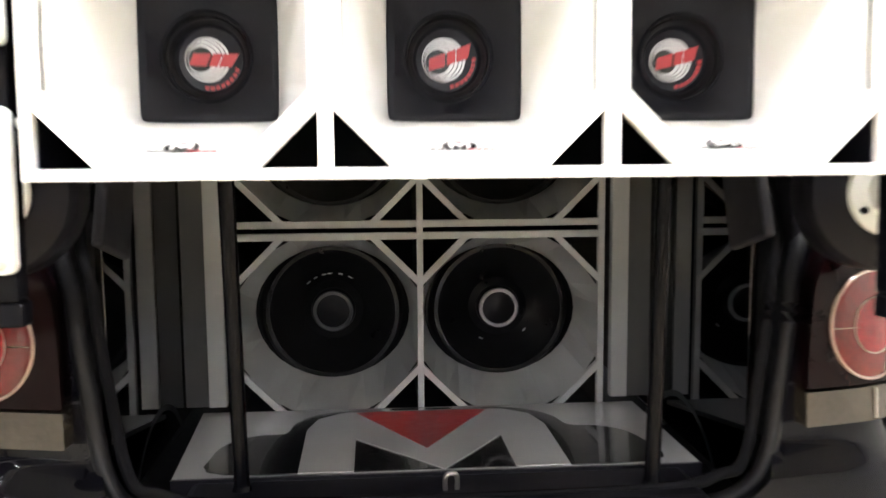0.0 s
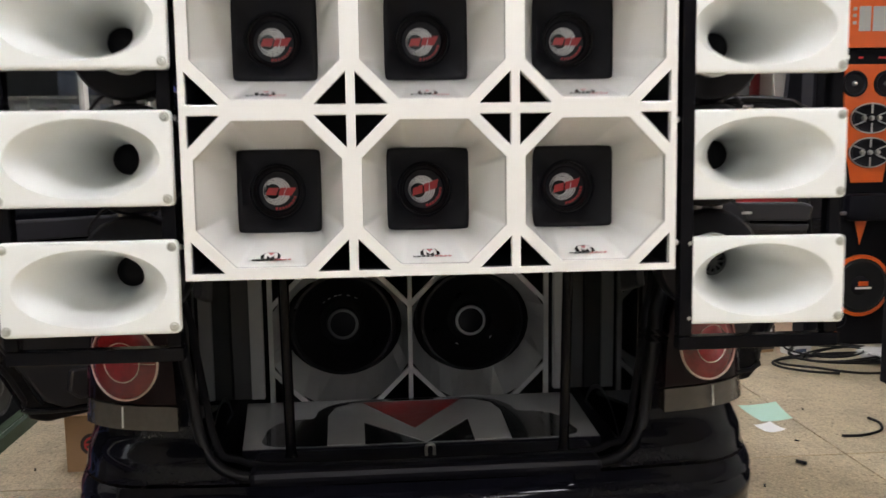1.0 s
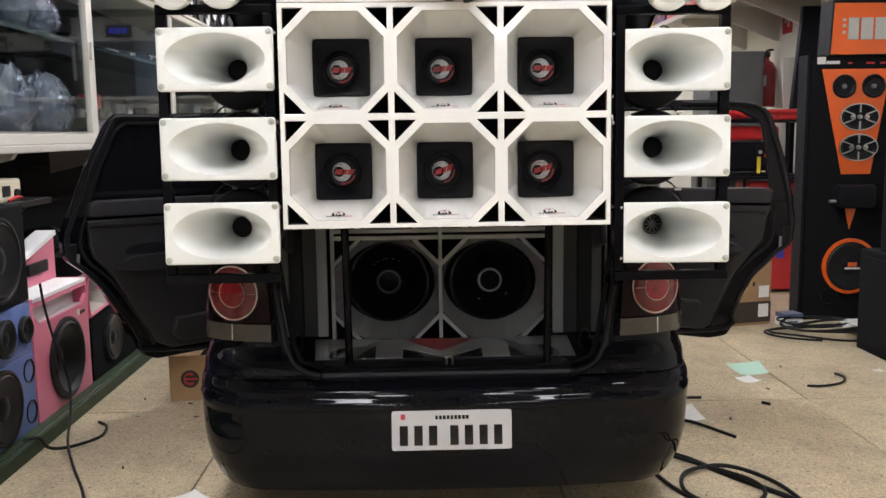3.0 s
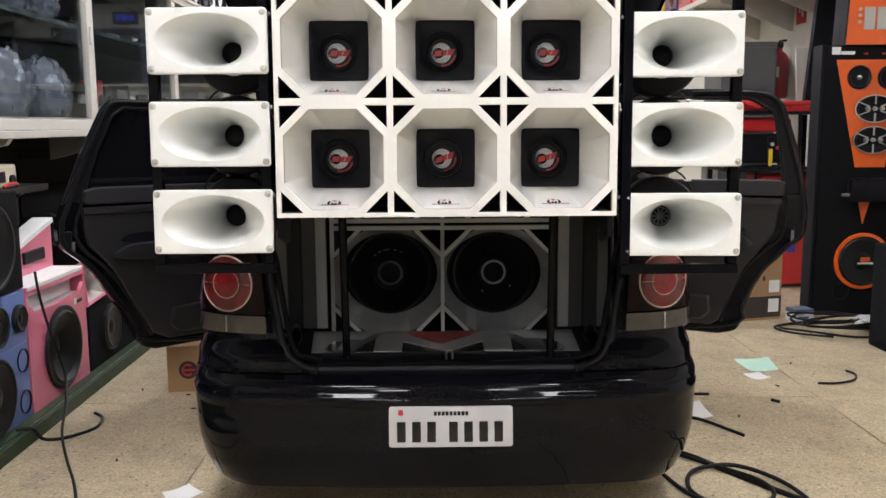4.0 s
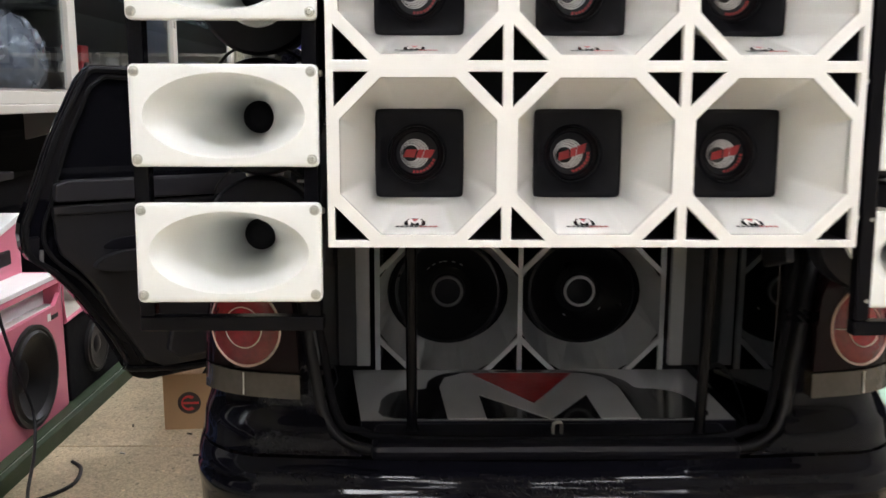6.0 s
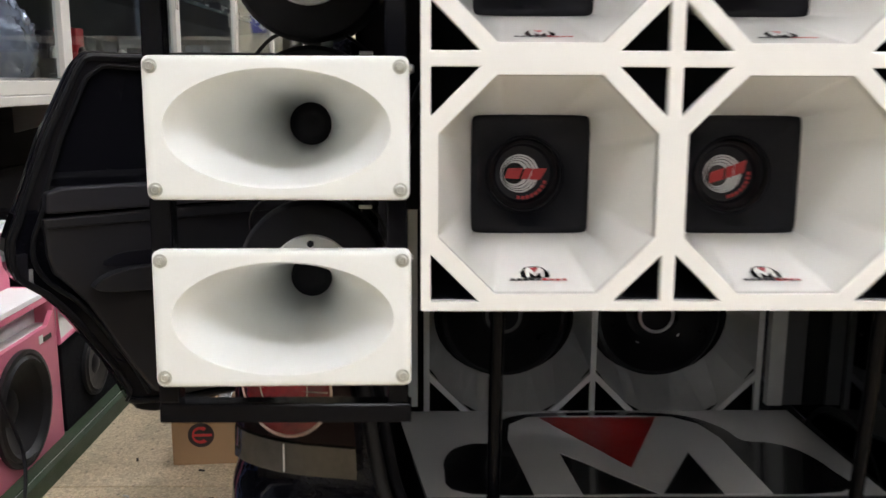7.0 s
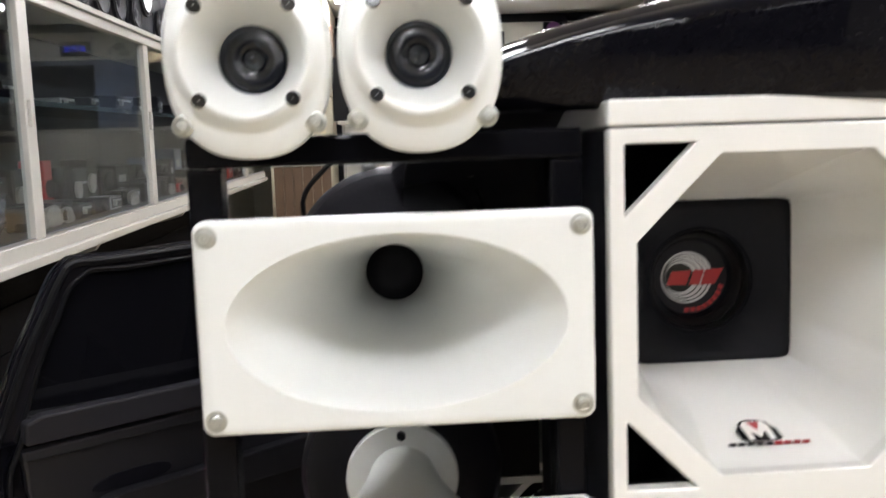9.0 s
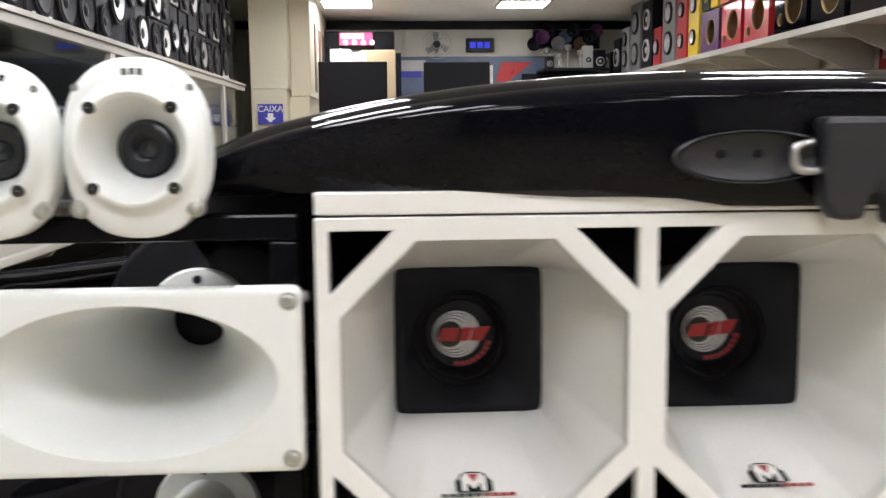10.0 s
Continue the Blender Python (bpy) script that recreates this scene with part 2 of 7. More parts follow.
def thing(name, label, category, m=None, group="", kind=""):
    ob = new(name)
    ob.empty_display_size = 0.05
    if m is not None:
        ob.matrix_world = m
    return tagged(ob, label, category, group, kind)


def B(x0, x1, y0, y1, z0, z1, bm=None, bev=0.0, seg=2):
    """A box between two corners, with rounded edges if bev is given."""
    bm = bm or bmesh.new()
    c = Matrix.Translation(((x0 + x1) / 2, (y0 + y1) / 2, (z0 + z1) / 2)) @ Matrix.Diagonal((abs(x1 - x0), abs(y1 - y0), abs(z1 - z0), 1))
    r = bmesh.ops.create_cube(bm, size=1, matrix=c)
    if bev:
        es = list({e for v in r["verts"] for e in v.link_edges})
        bmesh.ops.bevel(bm, geom=es, offset=bev, segments=seg, affect="EDGES", profile=0.5)
    return bm


def frame_to(axis):
    return Vector((0, 0, 1)).rotation_difference(Vector(axis)).to_matrix().to_4x4()


def C(p, axis, r, h, seg=24, bm=None, r2=None):
    """A cylinder or cone that starts at p and goes h along axis."""
    bm = bm or bmesh.new()
    m = Matrix.Translation(p) @ frame_to(axis) @ Matrix.Translation((0, 0, h / 2))
    bmesh.ops.create_cone(bm, cap_ends=True, segments=seg, radius1=r, radius2=r if r2 is None else r2, depth=h, matrix=m)
    return bm


def loft(rings, bm=None, cap0=False, cap1=False, closed=True):
    bm = bm or bmesh.new()
    vs = [[bm.verts.new(p) for p in r] for r in rings]
    n = len(vs[0])
    for a, b in zip(vs, vs[1:]):
        for i in range(n if closed else n - 1):
            j = (i + 1) % n
            bm.faces.new((a[i], a[j], b[j], b[i]))
    if cap0:
        bm.faces.new(vs[0])
    if cap1:
        bm.faces.new(vs[-1][::-1])
    return bm


def lathe(profile, p=(0, 0, 0), axis=(0, 1, 0), seg=40, bm=None, cap=False):
    """Turns (radius, along) pairs round an axis through p."""
    m = Matrix.Translation(p) @ frame_to(axis)
    rings = [[m @ Vector((r * math.cos(2 * math.pi * k / seg), r * math.sin(2 * math.pi * k / seg), a)) for k in range(seg)] for r, a in profile]
    return loft(rings, bm, cap1=cap)


def tube(pts, r, bm=None, seg=8, cap=True, closed=False):
    """A round tube along a line of points."""
    pts = [Vector(p) for p in pts]
    rings = []
    up = Vector((0.13, 0.21, 0.97))
    n = len(pts)
    for i, p in enumerate(pts):
        a = pts[(i - 1) % n] if closed else pts[max(0, i - 1)]
        b = pts[(i + 1) % n] if closed else pts[min(n - 1, i + 1)]
        t = (b - a).normalized()
        u = t.cross(up)
        if u.length < 0.05:
            u = t.cross(Vector((1, 0, 0)))
        u.normalize()
        w = t.cross(u)
        rings.append([p + r * (math.cos(2 * math.pi * k / seg) * u + math.sin(2 * math.pi * k / seg) * w) for k in range(seg)])
    if closed:
        rings.append(rings[0])
    return loft(rings, bm, cap0=cap and not closed, cap1=cap and not closed)


def smooth_line(pts, n=8, closed=False):
    """Catmull-Rom through the points."""
    pts = [Vector(p) for p in pts]
    out = []
    k = len(pts)
    for i in range(k if closed else k - 1):
        p0 = pts[(i - 1) % k] if closed or i > 0 else pts[0]
        p1, p2 = pts[i], pts[(i + 1) % k]
        p3 = pts[(i + 2) % k] if closed or i + 2 < k else pts[-1]
        for j in range(n):
            t = j / n
            out.append(0.5 * ((2 * p1) + (p2 - p0) * t + (2 * p0 - 5 * p1 + 4 * p2 - p3) * t * t + (3 * p1 - p0 - 3 * p2 + p3) * t ** 3))
    if not closed:
        out.append(pts[-1])
    return out


def prism(poly, d0, d1, plane="xz", bm=None):
    """A flat outline given thickness: plane xz goes along y, xy along z, yz along x."""
    bm = bm or bmesh.new()
    put = {"xz": lambda a, b, d: (a, d, b), "xy": lambda a, b, d: (a, b, d), "yz": lambda a, b, d: (d, a, b)}[plane]
    lo = [bm.verts.new(put(a, b, d0)) for a, b in poly]
    hi = [bm.verts.new(put(a, b, d1)) for a, b in poly]
    n = len(poly)
    bm.faces.new(lo)
    bm.faces.new(hi[::-1])
    for i in range(n):
        j = (i + 1) % n
        bm.faces.new((lo[i], lo[j], hi[j], hi[i]))
    return bm


def rrect(w, h, r, n=6, cx=0.0, cz=0.0):
    """Outline of a rounded rectangle."""
    out = []
    for sx, sz, a0 in ((1, 1, 0), (-1, 1, 90), (-1, -1, 180), (1, -1, 270)):
        for k in range(n + 1):
            a = radians(a0 + 90 * k / n)
            out.append((cx + sx * (w / 2 - r) + r * math.cos(a), cz + sz * (h / 2 - r) + r * math.sin(a)))
    return out


def circle(r, n=32, cx=0.0, cz=0.0):
    return [(cx + r * math.cos(2 * math.pi * k / n), cz + r * math.sin(2 * math.pi * k / n)) for k in range(n)]


def crescent(ro, ri, dx, n=28, a0=-130, a1=130):
    """An open swirl: an arc thick in the middle."""
    out = [(ro * math.cos(radians(a0 + (a1 - a0) * k / n)), ro * math.sin(radians(a0 + (a1 - a0) * k / n))) for k in range(n + 1)]
    inn = [(dx + ri * math.cos(radians(a1 + (a0 - a1) * k / n)), ri * math.sin(radians(a1 + (a0 - a1) * k / n))) for k in range(n + 1)]
    return out + inn


def moved(bm, m):
    bmesh.ops.transform(bm, matrix=m, verts=bm.verts[:])
    return bm


def mapped(bm, f):
    for v in bm.verts:
        v.co = f(v.co.copy())
    return bm


# ---------------------------------------------------------------- the room
WX, EX, SY, NY = -2.56, 3.42, -12.0, 12.0
floor = tagged(part("floor", B(WX - 0.2, EX + 0.2, SY - 0.2, NY + 0.2, -0.14, -0.02), GREY), "grey screed under the terrazzo panels", "floor", kind="structure")
tagged(part("wall_west", B(WX - 0.2, WX, SY - 0.2, NY + 0.2, -0.02, CEIL), WALLM), "off-white painted shop wall", "wall", kind="structure")
tagged(part("wall_east", B(EX, EX + 0.2, SY - 0.2, NY + 0.2, -0.02, CEIL), WALLM), "off-white painted shop wall", "wall", kind="structure")
tagged(part("wall_north", B(WX, EX, NY, NY + 0.2, -0.02, CEIL), WALLM), "off-white painted rear wall", "wall", kind="structure")
# unseen closing wall; its dark colour keeps frontal fill and reflections low
tagged(part("wall_south", B(WX, EX, SY - 0.2, SY, -0.02, CEIL), DARKBACK), "unseen dark wall closing the room, kept dark for the reflections", "wall", kind="structure")
tagged(part("ceiling", B(WX - 0.2, EX + 0.2, SY - 0.2, NY + 0.2, CEIL, CEIL + 0.2), CEILM), "plain white painted ceiling", "ceiling", kind="structure")
tagged(part("trim", B(WX + 0.002, EX - 0.002, NY - 0.05, NY - 0.002, CEIL - 0.12, CEIL - 0.003, bev=0.01), PLASB), "dark cable duct along the rear wall's top", "trim", kind="structure")


def ceiling_lamp(x, y):
    t = thing("ceiling_lamp", "square white ceiling panel lamp, switched on", "lamp", pose(x, y, CEIL), "ceiling lamps")
    bm = bmesh.new()
    for s in (-1, 1):
        B(s * 0.29, s * 0.32, -0.32, 0.32, -0.035, -0.004, bm)
        B(-0.29, 0.29, s * 0.29, s * 0.32, -0.035, -0.004, bm)
    part("lamp_frame", bm, FRAMEW, t, bevel=0.003)
    part("diffuser", B(-0.289, 0.289, -0.289, 0.289, -0.028, -0.012), LAMPM, t, "glowing white diffuser")
    return t


LAMP0 = ceiling_lamp(-0.9, 10.15)
for lx in (-0.9, 1.25):
    # rows below y = 0 are unseen; the last two added to light the boot
    for ly in (10.15, 7.6, 5.05, 2.5, 0.3, -1.5, -4.4, -7.4, -10.25):
        if (lx, ly) != (-0.9, 10.15):
            copy_thing(LAMP0, pose(lx, ly, CEIL))

# ---------------------------------------------------------------- speaker wall on the car
LEANING = Matrix.Translation((0, 0, 1.129)) @ Matrix.Rotation(radians(-1.5), 4, "X") @ Matrix.Translation((0, 0, -1.129))
CX0, CZ0, CW, CH, MUL = -0.459, 1.129, 0.2977, 0.298, 0.018   # first cell's corner, cell, divider
CELLS = [(CX0 + i * (CW + MUL), CZ0 + j * (CH + MUL + 0.002)) for j in (0, 1) for i in (0, 1, 2)]


def cell_logo(parent, x, y, z, s):
    """The shop's badge on a cell's floor: black cups, a white letter shape, a red wedge and two bars."""
    m = pose(x - 0.004, y, z, -s) @ Matrix.Diagonal((0.82, 1.12, 1, 1))
    cups = [(-0.031, -0.010), (-0.031, 0.004), (-0.025, 0.009), (-0.021, 0.015), (-0.010, 0.0185), (0.010, 0.0185), (0.021, 0.015), (0.025, 0.009), (0.031, 0.004), (0.031, -0.010), (0.022, -0.012), (-0.022, -0.012)]
    letter = [(-0.0165, -0.0105), (-0.0175, 0.008), (-0.012, 0.0145), (0.012, 0.0145), (0.0175, 0.008), (0.0165, -0.0105), (0.0095, -0.0105), (0.0095, 0.002), (0.0, -0.008), (-0.0095, 0.002), (-0.0095, -0.0105)]
    for name, poly, d0, d1, mt in (("sticker_mark", cups, 0, 0.0006, LOGOBLK), ("sticker_letter", [(1.22 * a_, 1.06 * b_) for a_, b_ in letter], 0.0007, 0.0012, WHITE), ("sticker_wedge", [(-0.0095, 0.0135), (0, 0.001), (0.0095, 0.0135)], 0.0013, 0.0018, LOGORED)):
        part(name, prism([(0.76 * a_ - 0.004, b_) for a_, b_ in poly], d0, d1, "xy"), mt, parent).matrix_basis = m
    for k in range(9):
        a_ = -0.047 + 0.0106 * k
        part("sticker_bar", prism([(a_, -0.0185), (a_ + 0.0082, -0.0185), (a_ + 0.0092, -0.0142), (a_ + 0.001, -0.0142)], 0, 0.0006, "xy"), TRIMG if k < 5 else LOGORED, parent).matrix_basis = m


def speaker_wall():
    t = thing("speaker_cabinet", "white lacquered six-cell speaker cabinet with black drivers on poles", "speaker cabinet", LEANING)
    x0, x1 = CX0 - 0.013, CELLS[2][0] + CW + 0.013
    z0, z1 = CZ0 - 0.013, CELLS[3][1] + CH + 0.013
    # black carcass, open at the front
    part("carcass_side", B(x0 + 0.001, x0 + 0.014, 0.017, 0.36, z0 + 0.001, z1 - 0.001), BOXB, t)
    part("carcass_side", B(x1 - 0.014, x1 - 0.001, 0.017, 0.36, z0 + 0.001, z1 - 0.001), BOXB, t)
    part("carcass_floor", B(x0 + 0.014, x1 - 0.014, 0.017, 0.36, z0 + 0.001, z0 + 0.014), BOXB, t)
    part("carcass_roof", B(x0 + 0.014, x1 - 0.014, 0.017, 0.36, z1 - 0.014, z1 - 0.001), BOXB, t)
    part("carcass_back", B(x0 + 0.014, x1 - 0.014, 0.345, 0.36, z0 + 0.014, z1 - 0.014), BOXB, t)
    part("lid_board", B(x0, x1, 0.0, 0.36, z1 + 0.002, z1 + 0.024, bev=0.002), WHITE, t)
    # front frame with octagons and corner triangles
    bm = bmesh.new()
    tri, ins, cut = 0.061, 0.010, 0.073

    def q(*p):
        bm.faces.new([bm.verts.new((a, 0, b)) for a, b in p])

    for cx, cz in CELLS:
        w, h, k = CW, CH, ins + cut
        q((cx + tri, cz), (cx + w - tri, cz), (cx + w - k, cz + ins), (cx + k, cz + ins))
        q((cx + w - tri, cz + h), (cx + tri, cz + h), (cx + k, cz + h - ins), (cx + w - k, cz + h - ins))
        q((cx, cz + h - tri), (cx, cz + tri), (cx + ins, cz + k), (cx + ins, cz + h - k))
        q((cx + w, cz + tri), (cx + w, cz + h - tri), (cx + w - ins, cz + h - k), (cx + w - ins, cz + k))
        q((cx + tri, cz), (cx + k, cz + ins), (cx + ins, cz + k), (cx, cz + tri))
        q((cx + w, cz + tri), (cx + w - ins, cz + k), (cx + w - k, cz + ins), (cx + w - tri, cz))
        q((cx + w - tri, cz + h), (cx + w - k, cz + h - ins), (cx + w - ins, cz + h - k), (cx + w, cz + h - tri))
        q((cx, cz + h - tri), (cx + ins, cz + h - k), (cx + k, cz + h - ins), (cx + tri, cz + h))
    xs = [x0, CX0] + [v for i in range(3) for v in (CELLS[i][0] + tri, CELLS[i][0] + CW - tri, CELLS[i][0] + CW, (CELLS[i][0] + CW + MUL) if i < 2 else x1)]
    zs = [z0, CZ0] + [v for j in (0, 3) for v in (CELLS[j][1] + tri, CELLS[j][1] + CH - tri, CELLS[j][1] + CH, (CELLS[j][1] + CH + MUL + 0.002) if j == 0 else z1)]
    for i in range(len(xs) - 1):
        for j in range(len(zs) - 1):
            xm, zm = (xs[i] + xs[i + 1]) / 2, (zs[j] + zs[j + 1]) / 2
            if not any(cx < xm < cx + CW and cz < zm < cz + CH for cx, cz in CELLS):
                q((xs[i], zs[j]), (xs[i + 1], zs[j]), (xs[i + 1], zs[j + 1]), (xs[i], zs[j + 1]))
    bmesh.ops.remove_doubles(bm, verts=bm.verts[:], dist=0.0004)
    ex = bmesh.ops.extrude_face_region(bm, geom=bm.faces[:])
    bmesh.ops.translate(bm, vec=(0, 0.016, 0), verts=[g for g in ex["geom"] if isinstance(g, bmesh.types.BMVert)])
    part("front_frame", bm, WHITE, t, bevel=0.0016)
    for n, (cx, cz) in enumerate(CELLS):
        mx, mz = cx + CW / 2, cz + CH / 2
        k = ins + cut
        w, h = CW, CH
        a = 0.0865
        # flare from the octagon to the driver's square, its edges softening towards the throat
        n_ = 72
        turns = [2 * math.pi * (k_ + 0.5) / n_ for k_ in range(n_)]
        corner = [math.atan2(v_, u_) % (2 * math.pi) for u_, v_ in ((su * (w / 2 - e1), sv * (h / 2 - e2)) for su in (-1, 1) for sv in (-1, 1) for e1, e2 in ((ins, k), (k, ins), (0.5 * w - a, 0.5 * h - a)))]
        turns = sorted([a_ for a_ in turns if min(abs(a_ - c_) for c_ in corner) > 0.02] + corner)
        n_ = len(turns)

        def octo_r(a_):
            c, s_ = abs(math.cos(a_)), abs(math.sin(a_))
            return min((w / 2 - ins) / max(c, 1e-6), (h / 2 - ins) / max(s_, 1e-6), (w / 2 - ins + h / 2 - k) / (c + s_))

        square_r = lambda a_, e_: a * (abs(math.cos(a_)) ** e_ + abs(math.sin(a_)) ** e_) ** (-1 / e_)
        rings = []
        for f_, y_ in ((0.0, 0.008), (0.0, 0.015), (0.03, 0.020), (0.12, 0.038), (0.26, 0.066), (0.40, 0.094), (0.54, 0.122), (0.68, 0.148), (0.82, 0.174), (0.93, 0.194), (1.0, 0.206)):
            rr = [(1 - f_) * octo_r(a_) + f_ * square_r(a_, 40 - 14 * f_) for a_ in turns]
            rings.append([(mx + r_ * math.cos(a_), y_, mz + r_ * math.sin(a_)) for r_, a_ in zip(rr, turns)])
        part("cell_horn", loft(rings), WHITE, t, smooth=True)
        # driver: dished square plate, round groove, sunken disc and swirl mark
        ox, oz = mx - 0.006, mz - 0.002
        plate = lambda g_, y_: [(mx + (square_r(a_, 26) * g_) * math.cos(a_), y_, mz + (square_r(a_, 26) * g_) * math.sin(a_)) for a_ in turns]
        hole = lambda r_, y_: [(ox + r_ * math.cos(a_), y_, oz + r_ * math.sin(a_)) for a_ in turns]
        drv = part("driver", loft([plate(1.035, 0.226), plate(1.035, 0.204), plate(1.015, 0.1985), plate(0.97, 0.197), plate(0.90, 0.1985), hole(0.066, 0.2135), hole(0.060, 0.219), hole(0.0575, 0.2175), hole(0.0555, 0.2195)]), FOAM, t, "black square driver with a round badge", smooth=True)
        part("surround", loft([hole(0.0558, 0.219), hole(0.0548, 0.232), hole(0.052, 0.230), hole(0.049, 0.2335), hole(0.046, 0.2425)]), CONE, drv, smooth=True)
        part("cap", lathe([(0.0475, 0.048), (0.042, 0.0545), (0.03, 0.056), (0.0005, 0.056)], (ox, 0.194, oz), (0, 1, 0), 40, cap=True), PLASB, drv, smooth=True)
        tilt = (-2, 18, 14, 0, 4, -2)[n]
        base = Matrix.Translation((mx - 0.0105, 0.2485, mz - 0.002)) @ Matrix.Rotation(radians(-tilt), 4, "Y")
        part("badge_disc", moved(prism(circle(0.0295, 40), -0.0012, 0.0), base), LOGOWHT, drv, "silver disc")
        eye = prism(circle(0.0165, 32, -0.0085), -0.0018, -0.00125)
        for r_, x_ in ((0.0205, -0.0058), (0.0240, -0.0034), (0.0272, -0.0012)):
            ring = lambda r, y: [(x_ + r * math.cos(2 * math.pi * j / 36), y, r * math.sin(2 * math.pi * j / 36)) for j in range(36)]
            loft([ring(r_, -0.00125), ring(r_, -0.0018), ring(r_ - 0.0009, -0.0018), ring(r_ - 0.0009, -0.00125)], eye)
        part("badge_eye", moved(eye, base), LOGOBLK, drv)
        for pts_ in ([(-0.024, -0.0080), (-0.001, -0.0085), (0.005, 0.0085), (-0.018, 0.0075)], [(0.002, -0.0085), (0.014, -0.0085), (0.020, 0.0085), (0.008, 0.0085)], [(0.0155, -0.0085), (0.032, -0.0085), (0.042, 0.0095), (0.0215, 0.0085)]):
            part("badge_bar", moved(prism(pts_, -0.0026, -0.0019), base), LOGORED, drv)
        for q_ in range(-96, -8, 11):
            u_, v_ = 0.0375 * math.cos(radians(q_)) + 0.004, 0.0375 * math.sin(radians(q_))
            part("badge_arc", moved(B(-0.0026, 0.0026, -0.0010, 0.0, -0.0026, 0.0026), base @ Matrix.Translation((u_, 0, v_)) @ Matrix.Rotation(radians(-q_ - 90), 4, "Y")), LOGORED, drv)
        rise = (h / 2 - ins - a) / 0.190
        cell_logo(t, mx, 0.062, cz + ins + (0.062 - 0.016) * rise + 0.0022, -math.degrees(math.atan(rise)))
    return t


speaker_wall()


def plate_outline(w, h, r):
    """Rounded rectangle: ten points a corner, twelve along each side."""
    out = []
    for sx, sz, a0, (dx, dz) in ((1, 1, 0, (-1, 0)), (-1, 1, 90, (0, -1)), (-1, -1, 180, (1, 0)), (1, -1, 270, (0, 1))):
        cx, cz = sx * (w / 2 - r), sz * (h / 2 - r)
        for k in range(10):
            a = radians(a0 + 10 * k)
            out.append((cx + r * math.cos(a), cz + r * math.sin(a)))
        ln = (w if dx else h) - 2 * r
        x, z = out[-1]
        for k in range(1, 13):
            out.append((x + dx * ln * k / 13, z + dz * ln * k / 13))
    return out


TURN = [math.atan2(z / 0.179, x / 0.330) for x, z in plate_outline(0.330, 0.179, 0.010)]


def ellipse(rx, rz, y, n=88, cx=0.0, cz=0.0):
    turn = TURN if n == 88 else [2 * math.pi * k / n for k in range(n)]
    return [(cx + rx * math.cos(a), y, cz + rz * math.sin(a)) for a in turn]


def rect_ring(w, h, r, y):
    return [(x, y, z) for x, z in plate_outline(w, h, r)]


